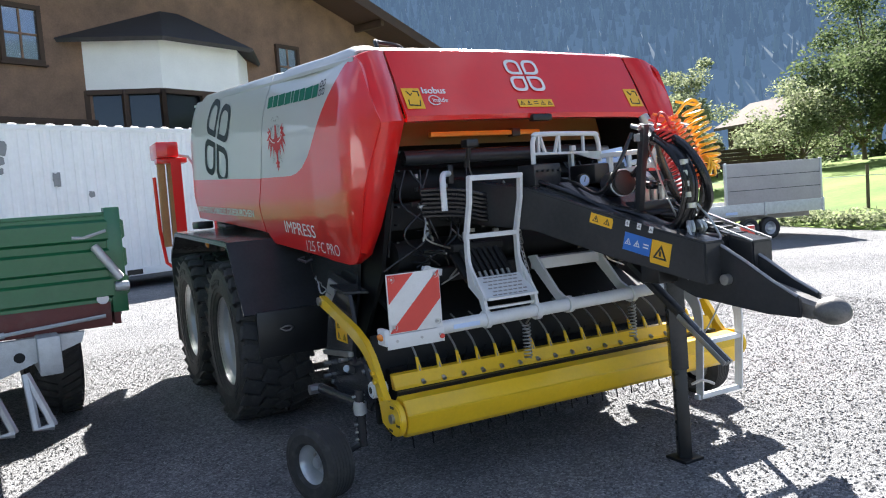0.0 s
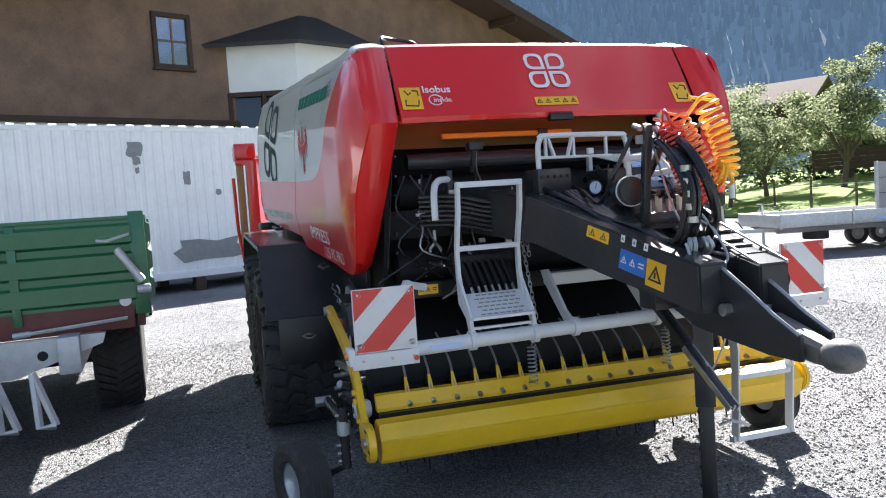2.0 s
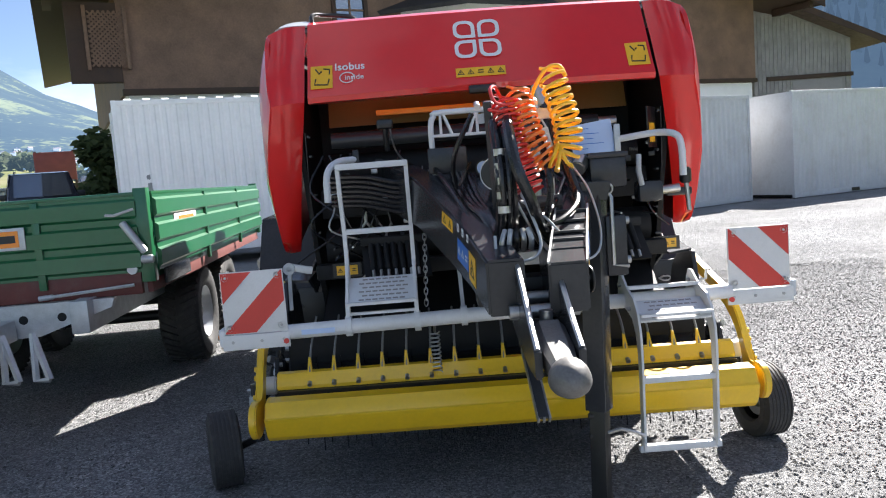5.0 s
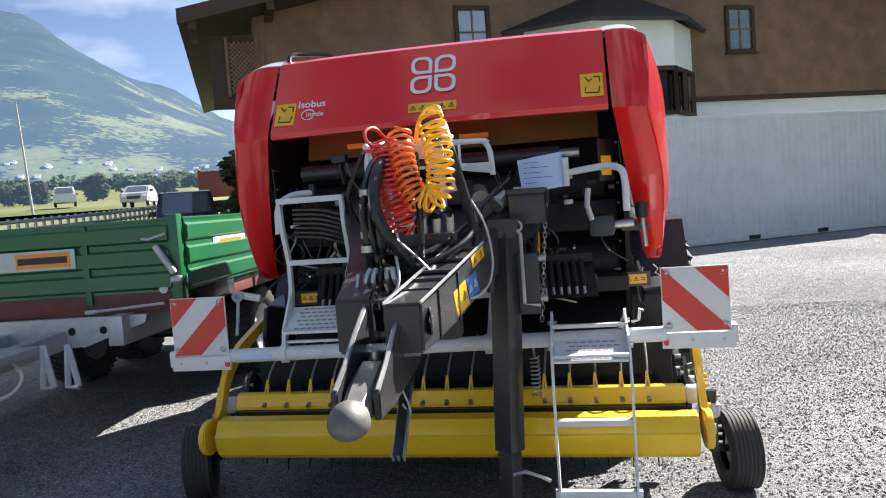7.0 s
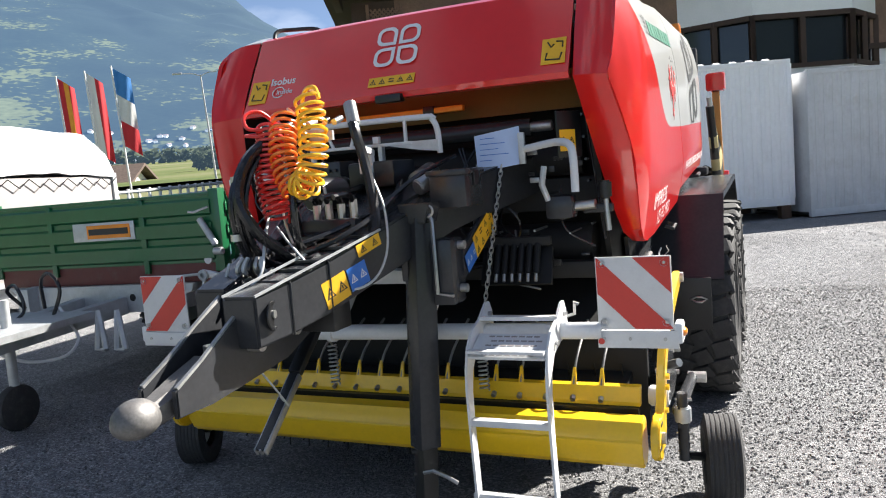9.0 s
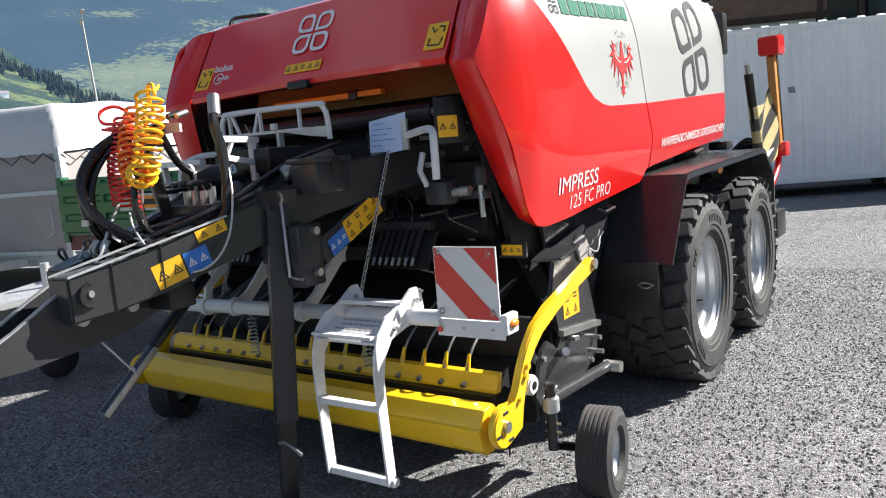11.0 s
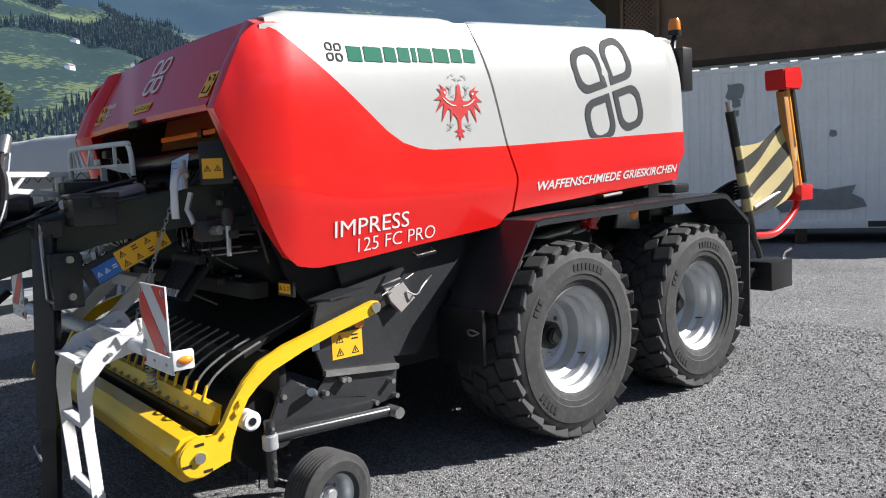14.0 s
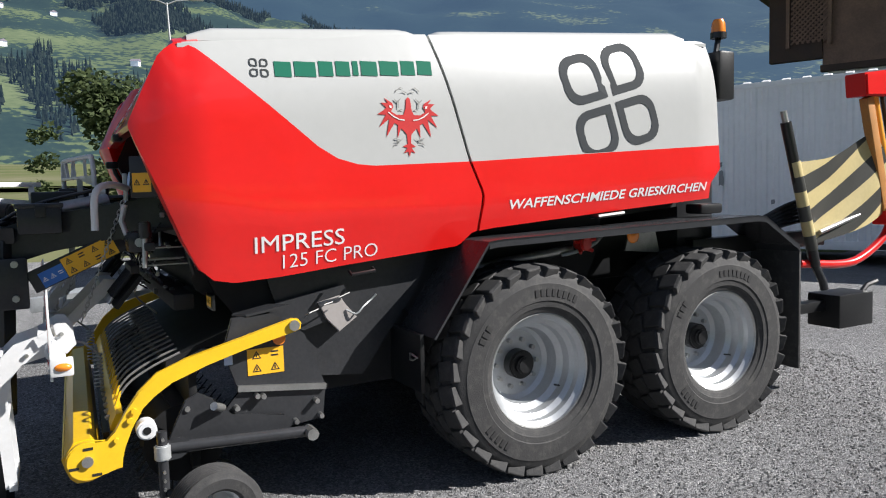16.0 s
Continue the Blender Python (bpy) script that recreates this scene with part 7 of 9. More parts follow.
for k in range(5):
    # bright fittings where the hoses meet the beam
    part("hose_end", tube([(-0.07 + 0.028 * k, -1.20 + 0.01 * k, 1.27), (-0.065 + 0.026 * k, -1.21, 1.31), (-0.05 + 0.02 * k, -1.19, 1.345)], 0.010, 7, curve=3), (M_STEEL, M_ZINC, M_HOSE)[k % 3], baler)
for k in range(5):
    part("hose_band", lathe([(0.020, -0.012), (0.0225, -0.012), (0.0225, 0.012), (0.020, 0.012)], (-0.05, -1.215 + 0.008 * k, 1.42 + 0.05 * k), (-0.05, -1.215 + 0.008 * k, 2), 10), M_STEEL, baler)
part("hose_fitting", cyl((0.19, -0.745, 1.80), (0.160, -0.715, 1.89), 0.026, 12, bevel=0.005), M_STEEL, baler)
part("cable", tube([(0.15, -0.705, 1.81), (0.21, -0.74, 1.68), (0.27, -0.77, 1.57), (0.33, -0.82, 1.46), (0.356, -0.88, 1.32), (0.334, -0.95, 1.226), (0.268, -1.02, 1.20), (0.197, -1.10, 1.267), (0.108, -1.12, 1.373), (0.024, -1.08, 1.442)], 0.0045, 7, curve=6), M_ZINC, baler, "pale cable loop")
part("cable", tube([(-0.09, -1.22, 1.33), (-0.085, -1.26, 1.262), (-0.02, -1.29, 1.245), (0.04, -1.29, 1.255), (0.065, -1.25, 1.30), (0.05, -1.20, 1.38), (0.02, -1.12, 1.48)], 0.0055, 7, curve=6), M_ZINC, baler, "pale cable loop")
part("cable", tube([(-0.02, -0.92, 1.74), (0.0, -1.0, 1.50), (0.06, -1.02, 1.34), (0.1, -0.98, 1.26)], 0.005, 6, curve=6), M_STEEL, baler)
part("cable", tube([(0.03, -1.30, 1.00), (0.05, -1.20, 0.86), (0.045, -1.15, 0.80), (0.02, -1.16, 0.84)], 0.004, 5, curve=5), M_ZINC, baler)

# ---- parts behind the ladder and on the deck ----
def along_rail(t, w):
    return (-0.275 + 0.575 * t, -0.325 + 0.135 * t, w)


rail = part("deck_rail", tube([along_rail(0.0, 1.64), along_rail(0.0, 1.78), along_rail(0.03, 1.825), along_rail(0.10, 1.842), along_rail(0.90, 1.846), along_rail(0.965, 1.832), along_rail(1.0, 1.785), along_rail(1.01, 1.68)], 0.0135, 10, curve=4), M_STEPWHITE, baler, "white deck rail")
part("rail_bar", beam(along_rail(0.0, 1.735), along_rail(0.80, 1.737), 0.03, 0.014, 0.003), M_STEPWHITE, rail)
part("rail_plate", slab([along_rail(0.62, 1.742), along_rail(1.0, 1.742), along_rail(1.0, 1.69), along_rail(0.86, 1.70), along_rail(0.62, 1.728)], (0.004, -0.012, 0)), M_ZINC, rail, smooth=0)
for t0, t1 in ((0.08, 0.08), (0.17, 0.10), (0.38, 0.38), (0.31, 0.37), (0.75, 0.75)):
    part("rail_strut", beam(along_rail(t0, 1.738), along_rail(t1, 1.84), 0.016, 0.012), M_STEPWHITE, rail)
part("rail_foot", beam(along_rail(0.55, 1.58), along_rail(0.55, 1.735), 0.03, 0.02), M_ZINC, rail)
part("rail_foot", beam(along_rail(0.0, 1.52), along_rail(0.0, 1.66), 0.035, 0.02), M_STEPWHITE, rail)
part("lever_knob", box(0.02, 0.05, -0.29, -0.265, 1.745, 1.775, 0.004), M_STEPWHITE, rail)
deck_frame = part("deck_frame", beam((0.215, -0.76, 1.705), (0.095, -0.45, 1.700), 0.030, 0.026, 0.004), M_STEPWHITE, baler, "white bracket frame on the drawbar deck")
part("frame_lower_bar", beam((0.205, -0.73, 1.628), (0.112, -0.49, 1.600), 0.022, 0.026, 0.004), M_STEPWHITE, deck_frame)
part("frame_post", beam((0.113, -0.495, 1.46), (0.113, -0.495, 1.70), 0.030, 0.026, 0.004), M_STEPWHITE, deck_frame)
part("frame_post", beam((0.205, -0.73, 1.61), (0.21, -0.745, 1.70), 0.026, 0.026, 0.004), M_STEPWHITE, deck_frame)
part("frame_brace", beam((0.205, -0.72, 1.63), (0.18, -0.66, 1.698), 0.014, 0.014), M_STEPWHITE, deck_frame)
part("gauge", cyl((-0.05, -0.44, 1.573), (-0.056, -0.475, 1.573), 0.032, 20), M_PAPER, baler, "round pressure gauge with white dial")
part("gauge_rim", lathe([(0.030, 0.0), (0.036, 0.0), (0.036, 0.03)], (-0.056, -0.478, 1.573), (-0.05, -0.40, 1.573), 20), M_BLACK, baler)
part("gauge_needle", beam((-0.057, -0.479, 1.565), (-0.05, -0.479, 1.592), 0.004, 0.002), M_INK, baler)
part("oil_filter", cyl((0.02, -0.60, 1.54), (-0.03, -0.76, 1.545), 0.065, 24, bevel=0.01), M_BLACK, baler)
part("filter_band", lathe([(0.063, 0.0), (0.07, 0.0), (0.07, 0.012), (0.063, 0.012)], (-0.022, -0.735, 1.5445), (-0.03, -0.76, 1.545), 24), M_STEPWHITE, baler)
part("pump_block", box(0.0, 0.22, -0.50, -0.28, 1.55, 1.66, 0.015), M_BLACK, baler)
part("valve_block", box(-0.30, -0.12, -0.36, -0.20, 1.56, 1.68, 0.01), M_GREY, baler)
for k in range(5):
    part("valve_cap", cyl((-0.28 + 0.035 * k, -0.38, 1.64), (-0.28 + 0.035 * k, -0.36, 1.64), 0.008, 10), M_GREY, baler)
part("drive_shaft", cyl((0.22, -0.12, 1.60), (0.26, -0.36, 1.56), 0.045, 18, bevel=0.006), M_STEEL, baler)
tb = part("tool_box", box(0.40, 0.56, -0.56, -0.36, 1.445, 1.58, 0.014), M_GREY, baler, "black plastic tool box")
part("lid", box(0.392, 0.568, -0.57, -0.35, 1.575, 1.60, 0.008), M_GREY, tb)
part("latch", box(0.562, 0.572, -0.48, -0.43, 1.53, 1.59, 0.004), M_BLACK, tb)
card = part("paper_sheet", slab([(0.412, -0.026, 1.745), (0.630, -0.026, 1.772), (0.648, -0.061, 1.602), (0.432, -0.061, 1.578)], (0, 0.002, 0)), M_PAPER, baler, "white printed paper sheet", smooth=0)
for k, (a, b) in enumerate(((0.1, 0.45), (0.1, 0.7), (0.1, 0.55), (0.1, 0.8), (0.1, 0.4))):
    y = 1.73 - 0.025 * k
    f = -0.036 - 0.03 * (1.745 - y) / 0.15
    part("text_bar", box(0.425 + 0.2 * a, 0.425 + 0.2 * b, f - 0.003, f - 0.001, y - 0.003, y), M_BLUE, card, smooth=0)
hr = part("hand_grip", tube([(0.66, -0.06, 1.665), (0.82, -0.14, 1.680), (0.895, -0.20, 1.665), (0.916, -0.225, 1.61), (0.918, -0.23, 1.465)], 0.017, 10, curve=5), M_STEPWHITE, baler, "bent white hand grip")
part("grip_plate", box(0.635, 0.665, -0.075, -0.055, 1.60, 1.74, 0.004), M_ZINC, hr)
hl = part("hand_grip", tube([(-0.66, -0.06, 1.665), (-0.74, -0.14, 1.655), (-0.785, -0.21, 1.60), (-0.792, -0.225, 1.465)], 0.017, 10, curve=5), M_STEPWHITE, baler, "bent white hand grip")
part("grip_plate", box(-0.67, -0.64, -0.075, -0.055, 1.61, 1.71, 0.004), M_BLACK, hl)


def chain_links(a, b, n, sag=0.0):
    a, b = Vector(a), Vector(b)
    bm = bmesh.new()
    for i in range(n):
        t = (i + 0.5) / n
        p = a.lerp(b, t) + Vector((0, -sag * math.sin(math.pi * t), 0))
        d = (b - a).normalized()
        x = Vector((1, 0, 0)) if i % 2 else d.cross(Vector((1, 0, 0))).normalized()
        L = (b - a).length / n * 0.72
        tube([p + d * L * math.cos(q) + x * 0.0085 * math.sin(q) for q in [k * math.pi / 5 for k in range(11)]], 0.0026, 5, bm)
    tagged(part("chain", bm, M_STEEL, baler, "hanging steel link chain"), kind="stuff")


chain_links((0.55, -0.07, 1.60), (0.50, -0.30, 0.98), 26)
chain_links((-0.33, -0.10, 1.60), (-0.36, -0.38, 0.96), 26)
chain_links((-0.30, -0.12, 1.58), (-0.30, -0.20, 1.25), 14)
# net wrap and rollers under the hood
part("ochre_panel", slab([(-0.83, 0.46, 2.06), (0.83, 0.46, 2.06), (0.83, 0.40, 1.86), (-0.83, 0.40, 1.86)], (0, 0.015, 0)), M_OCHRE, baler, smooth=0)
part("orange_bar", box(-0.56, 0.24, 0.30, 0.34, 1.90, 1.93, 0.006), M_ORANGEBAR, baler)
part("bar_clip", box(0.02, 0.08, 0.29, 0.345, 1.89, 1.94, 0.004), M_BLACK, baler)
part("net_roller", cyl((-0.80, 0.22, 1.775), (0.62, 0.22, 1.775), 0.045, 20), M_GREY, baler)
part("roller_end", cyl((0.62, 0.22, 1.775), (0.72, 0.22, 1.775), 0.025, 16), M_STEEL, baler)
part("press_roller", cyl((-0.84, 0.34, 1.62), (0.84, 0.34, 1.62), 0.09, 24), M_MATT, baler)
part("feed_roller", cyl((-0.88, 0.30, 1.20), (0.88, 0.30, 1.20), 0.10, 24), M_MATT, baler)
part("camera_arm", tube([(-0.50, 0.02, 1.70), (-0.50, -0.02, 1.78), (-0.50, -0.03, 1.83)], 0.014, 8), M_BLACK, baler)
part("camera_head", box(-0.54, -0.46, -0.075, 0.0, 1.805, 1.85, 0.012), M_BLACK, baler)
part("cable", tube([(-0.48, -0.01, 1.82), (-0.46, 0.05, 1.70), (-0.40, 0.10, 1.60), (-0.42, 0.08, 1.5)], 0.005, 5, curve=5), M_STEEL, baler)
for u0, n in ((-0.62, 7), (0.47, 7)):
    for k in range(n):
        u = u0 + 0.037 * k
        part("knife_spring", cyl((u, -0.06, 1.235), (u + 0.012, -0.16, 1.115), 0.0145, 10), M_MATT, baler)
        part("knife_tip", cyl((u + 0.012, -0.16, 1.115), (u + 0.014, -0.18, 1.085), 0.008, 8), M_STEEL, baler)
    part("knife_frame", box(u0 - 0.05, u0 + 0.28, -0.07, -0.03, 1.23, 1.27, 0.006), M_MATT, baler)
    part("knife_tray", slab([(u0 - 0.05, -0.03, 1.22), (u0 + 0.28, -0.03, 1.22), (u0 + 0.30, -0.16, 1.07), (u0 - 0.03, -0.16, 1.07)], (0, 0.02, -0.01)), M_MATT, baler, smooth=0)
for k in range(7):
    z = 1.40 + 0.024 * k
    part("hose_run", tube([(-0.80, 0.02, z + 0.04), (-0.62, -0.06, z + 0.03), (-0.45, -0.10, z - 0.01), (-0.34, -0.08, z + 0.02 * (k % 3))], 0.011, 6, curve=4), M_HOSE, baler)
part("side_gearbox", box(0.74, 0.87, -0.09, 0.03, 1.34, 1.45, 0.03), M_GREY, baler)
part("gearbox_shaft", cyl((0.80, -0.03, 1.39), (0.96, -0.04, 1.40), 0.022, 12), M_STEEL, baler)
part("lever", tube([(0.76, -0.08, 1.43), (0.74, -0.10, 1.50), (0.75, -0.08, 1.58)], 0.014, 8), M_ZINC, baler)
part("joystick_lever", cyl((1.0, -0.02, 1.46), (1.01, -0.03, 1.28), 0.012, 10), M_STEEL, baler)
part("lever_boot", cyl((1.0, -0.02, 1.42), (1.0, -0.02, 1.50), 0.03, 14, bevel=0.008), M_BLACK, baler)
part("joystick_plate", box(0.90, 1.03, -0.03, 0.02, 1.36, 1.40, 0.01), M_BLACK, baler)
for sd in (1, -1):
    uc, vc, wc = (0.975, 0.262, 1.088) if sd > 0 else (-0.765, 0.082, 1.098)
    m = Matrix(((1, 0, 0, uc), (0, 0, -1, vc), (0, 1, 0, wc), (0, 0, 0, 1)))
    part("sticker_plate", box(uc - 0.075, uc + 0.075, vc + 0.002, vc + 0.016, wc - 0.038, wc + 0.037), M_BLACK, baler)
    sticker(m, 0.11, 0.05, baler, 3)
m = Matrix(((0.53, 0, 0.848, 0.845), (0.848, 0, -0.53, -0.005), (0, 1, 0, 1.688), (0, 0, 0, 1)))
part("sticker_plate", box(-0.06, 0.09, -0.075, 0.13, -0.010, -0.001, 0.003, m=m), M_BLACK, baler)
sticker(m, 0.095, 0.095, baler, 2)
part("board_latch", beam((-1.0, -0.33, 1.185), (-0.885, -0.30, 1.155), 0.03, 0.035, 0.006), M_ZINC, baler, "galvanised latch beside the warning board")
part("latch_eye", lathe([(0.012, -0.008), (0.028, -0.008), (0.028, 0.008), (0.012, 0.008)], (-0.985, -0.345, 1.175), (-0.985, -1.0, 1.175), 16), M_ZINC, baler)
part("latch_rod", tube([(-0.985, -0.34, 1.16), (-0.985, -0.36, 1.08), (-0.98, -0.40, 0.99)], 0.009, 7, curve=3), M_ZINC, baler)
part("lift_hook", tube([(-0.66, 0.25, 1.40), (-0.66, 0.25, 1.33), (-0.69, 0.25, 1.30), (-0.69, 0.25, 1.27)], 0.010, 6), M_STEEL, baler)
part("lift_hook", tube([(-0.66, 0.25, 1.33), (-0.63, 0.25, 1.30), (-0.63, 0.25, 1.27)], 0.010, 6), M_STEEL, baler)
rnd = random.Random(3)
for k in range(70):
    u, v, w = rnd.uniform(-0.86, 0.86), rnd.uniform(0.0, 0.2), rnd.uniform(1.12, 1.66)
    if abs(u) > 0.3:
        part("hose_clip", box(u, u + rnd.uniform(0.015, 0.05), v, v + 0.02, w, w + rnd.uniform(0.012, 0.03), 0.004), (M_STEEL, M_GREY, M_BLACK)[k % 3], baler)
for k in range(10):
    u = rnd.uniform(-0.85, 0.85)
    part("cable", tube([(u, 0.12, 1.70), (u + rnd.uniform(-.1, .1), 0.05, 1.52), (u + rnd.uniform(-.15, .15), 0.02, 1.34), (u + rnd.uniform(-.2, .2), 0.1, 1.15)], 0.006, 5, curve=5), M_HOSE, baler)

rnd = random.Random(9)
for k in range(16):
    u = rnd.choice((-1, 1)) * rnd.uniform(0.36, 0.86)
    w = rnd.uniform(1.15, 1.68)
    part("bolt", cyl((u, 0.20, w), (u, 0.0 - rnd.uniform(0, 0.06), w), rnd.uniform(0.004, 0.007), 6), M_STEEL if k % 3 == 0 else M_GREY, baler)
for k in range(9):
    u, w = rnd.choice((-1, 1)) * rnd.uniform(0.40, 0.85), rnd.uniform(1.25, 1.70)
    part("steel_pipe", tube([(u, 0.08, w), (u + rnd.uniform(-.06, .06), 0.0, w - 0.10), (u + rnd.uniform(-.12, .12), -0.03, w - 0.20), (u + rnd.uniform(-.2, .2), 0.05, w - 0.28)], 0.005, 6, curve=4), M_STEEL if k % 2 else M_HOSE, baler)
for sd in (1, -1):
    for k in range(6):
        part("edge_bolt", cyl((sd * 0.90, 0.10 + 0.02 * k, 1.80 - 0.10 * k), (sd * 0.90, 0.05 + 0.02 * k, 1.80 - 0.10 * k), 0.007, 6), M_GREY, baler)
    part("edge_strip", beam((sd * 0.915, 0.06, 1.82), (sd * 0.945, 0.20, 1.22), 0.004, 0.012), M_GREY, baler)

# ---- tail: bale turner, lamps, beacon ----
part("beacon_lamp", lathe([(0.0, 0.10), (0.035, 0.095), (0.046, 0.07), (0.05, 0.0)], (0.96, 3.84, 2.655), (0.96, 3.84, 3.6), 24), M_ORANGE, baler, "amber rotating beacon")
part("beacon_foot", cyl((0.96, 3.84, 2.62), (0.96, 3.84, 2.66), 0.055, 20), M_BLACK, baler)
part("beacon_arm", tube([(0.96, 3.84, 2.63), (0.97, 3.80, 2.50), (1.0, 3.70, 2.42), (1.0, 3.55, 2.42)], 0.02, 8), M_BLACK, baler)
for sd in (1, -1):
    part("tail_lamp", box(sd * 1.00, sd * 1.14, 3.66, 3.80, 2.17, 2.50, 0.02), M_BLACK, baler, "black tail lamp housing")
part("tail_frame", box(-1.25, 1.25, 4.15, 4.30, 0.86, 1.02, 0.012), M_BLACK, baler)
part("tail_rail", box(0.95, 1.05, 3.5, 4.9, 1.10, 1.22, 0.01), M_BLACK, baler)
part("tail_rail", box(-1.05, -0.95, 3.5, 4.6, 1.10, 1.22, 0.01), M_BLACK, baler)
for k in range(6):
    part("tail_hose", tube([(1.0, 4.2, 1.22 + 0.02 * k), (1.1, 4.5, 1.30 + 0.03 * k), (1.15, 4.8, 1.32 + 0.02 * k), (1.2, 5.2, 1.30 + 0.03 * k)], 0.014, 6, curve=4), M_HOSE, baler)
tp = part("turner_post", cyl((1.195, 4.25, 2.02), (1.237, 4.53, 0.98), 0.038, 16), M_BLACK, baler, "black tube post wrapped in striped film")
part("post_tip", cyl((1.19, 4.23, 2.10), (1.195, 4.25, 2.02), 0.022, 12), M_STEEL, tp)
part("post_foot", tube([(1.237, 4.53, 0.98), (1.25, 4.60, 0.86), (1.25, 4.62, 0.80)], 0.03, 10), M_GREY, tp)
for k in range(6):
    a0, a1 = k / 6, (k + 1) / 6
    p0, p1 = Vector((1.207, 4.33, 1.74)), Vector((1.233, 4.50, 1.10))
    part("film_wrap", cyl(p0.lerp(p1, a0), p0.lerp(p1, a1), 0.042, 16), M_FOILY if k % 2 == 0 else M_FOIL, tp)
def film(s, t):
    a = Vector((1.207, 4.33, 1.73)).lerp(Vector((1.233, 4.50, 1.12)), t)
    b = Vector((1.21, 5.30, 1.98)).lerp(Vector((1.21, 5.46, 1.36)), t)
    p = a.lerp(b, s)
    p.z -= (0.06 * math.sin(math.pi * s) ** 1.3) * (1 - 0.55 * t)
    p.x += 0.03 * math.sin(6 * s + 4 * t)
    return p
for k in range(7):
    # slanting stripes of one stretched sheet
    bm = bmesh.new()
    n = 14
    rows = []
    for i in range(n + 1):
        s = i / n
        row = []
        for j in range(5):
            t = (k + j / 4) / 5.0 - 0.40 + 0.38 * (1 - s)
            row.append(bm.verts.new(film(s, min(1, max(0, t)))))
        rows.append(row)
    for i in range(n):
        for j in range(4):
            bm.faces.new((rows[i][j], rows[i + 1][j], rows[i + 1][j + 1], rows[i][j + 1]))
    bmesh.ops.remove_doubles(bm, verts=bm.verts, dist=0.0005)
    part("film_stripe", bm, M_FOIL if k % 2 else M_FOILY, tp, "stretched black and yellow film", smooth=80)
ra = part("turner_arm", tube([(1.2, 4.40, 1.00), (1.2, 4.90, 0.965), (1.2, 5.15, 1.01), (1.2, 5.42, 1.16), (1.2, 5.52, 1.36)], 0.032, 12, curve=6), M_RED, baler, "bent red bale turner arm")
part("arm_head", slab([(1.12, v, w) for v, w in ((5.0, 2.39), (5.32, 2.43), (5.37, 2.30), (5.33, 2.23), (5.02, 2.22))], (0.18, 0, 0), bevel=0.012), M_RED, ra, "red box head")
part("arm_post", beam((1.21, 5.14, 2.22), (1.21, 5.38, 1.36), 0.07, 0.08, 0.006), mat("orange_brown_post", (0.45, 0.20, 0.05), 0.5, var=0.2, scale=6, dirt=0.3), ra, "orange-brown post")
part("arm_post", cyl((1.20, 5.24, 2.24), (1.20, 5.50, 1.36), 0.035, 14), M_ORANGEBAR, ra)
part("arm_guard", beam((1.22, 5.32, 2.28), (1.22, 5.58, 1.40), 0.03, 0.04), M_GREY, ra)
part("arm_clip", box(1.13, 1.29, 5.36, 5.60, 1.24, 1.38, 0.012), M_RED, ra)
part("tail_box", box(1.05, 1.32, 4.70, 5.10, 0.50, 0.75, 0.015), M_BLACK, baler, "black lamp box")
part("tail_box_arm", box(1.1, 1.2, 4.15, 4.75, 0.62, 0.70, 0.01), M_BLACK, baler)
part("film_rod", cyl((1.22, 4.60, 1.22), (1.22, 5.24, 1.375), 0.018, 10), M_STEEL, baler)
part("tail_hook", tube([(1.2, 5.10, 0.70), (1.2, 5.2, 0.78), (1.2, 5.32, 0.80)], 0.02, 8), M_BLACK, baler)
# unseen rear depth of arm and head added to widen their ground shadow
la = part("turner_arm", slab([(-1.42, 4.32, 1.20), (-1.32, 4.32, 1.20), (-1.20, 5.0, 1.20), (-1.31, 5.0, 1.20)], (0, 0, 0.92), bevel=0.01), M_RED, baler, "upright red bale turner arm", smooth=30)
part("arm_head", box(-1.53, -1.31, 4.44, 4.90, 2.14, 2.30, 0.02), M_RED, la, "red box head")
for u in (-1.475, -1.38):
    part("arm_post", beam((u, 4.60, 2.16), (u, 4.64, 1.22), 0.075, 0.06, 0.004), mat("pale_worn_plank", (0.40, 0.22, 0.09), 0.6, var=0.25, scale=5, dirt=0.4), la, "worn orange-brown plank")
part("arm_strut", tube([(-1.55, 4.60, 1.95), (-1.54, 4.62, 1.40), (-1.50, 4.64, 1.05), (-1.42, 4.62, 0.98)], 0.018, 8), M_RED, la)
part("arm_bracket", box(-1.52, -1.22, 4.52, 4.70, 2.085, 2.14, 0.01), M_RED, la)
part("arm_link", tube([(-1.30, 4.60, 1.22), (-1.2, 4.5, 1.15), (-1.0, 4.4, 1.12)], 0.03, 8), M_RED, la)
part("arm_hinge", tube([(-1.30, 4.5, 2.16), (-1.22, 4.45, 2.14), (-1.18, 4.4, 2.05)], 0.014, 6), M_STEEL, la)

# the left cover stands out more and more towards the tail
for ob in baler.children_recursive:
    if ob.name.split(".")[0] in ("front_side_cover", "rear_side_cover", "white_field", "emblem", "emblem_line", "emblem_petal", "name_bar", "letter", "top_strip", "top_edge", "cover_block", "cover_latch"):
        if all(x.co.x < -0.7 for x in ob.data.vertices):
            for x in ob.data.vertices:
                x.co.x -= 0.068 * max(0.0, x.co.y - 0.75)

# ---- lawn, trees and hedges ----
EDGE = [(22.5, -14), (17.6, 0), (16.6, 7), (17.5, 11), (19.5, 15.2), (22.3, 21.5), (23.5, 26), (27, 38)]
RISE = [(0, 0.0), (0.35, 0.03), (6, 0.45), (14, 1.2), (25, 1.9), (60, 2.5), (150, 3.5)]


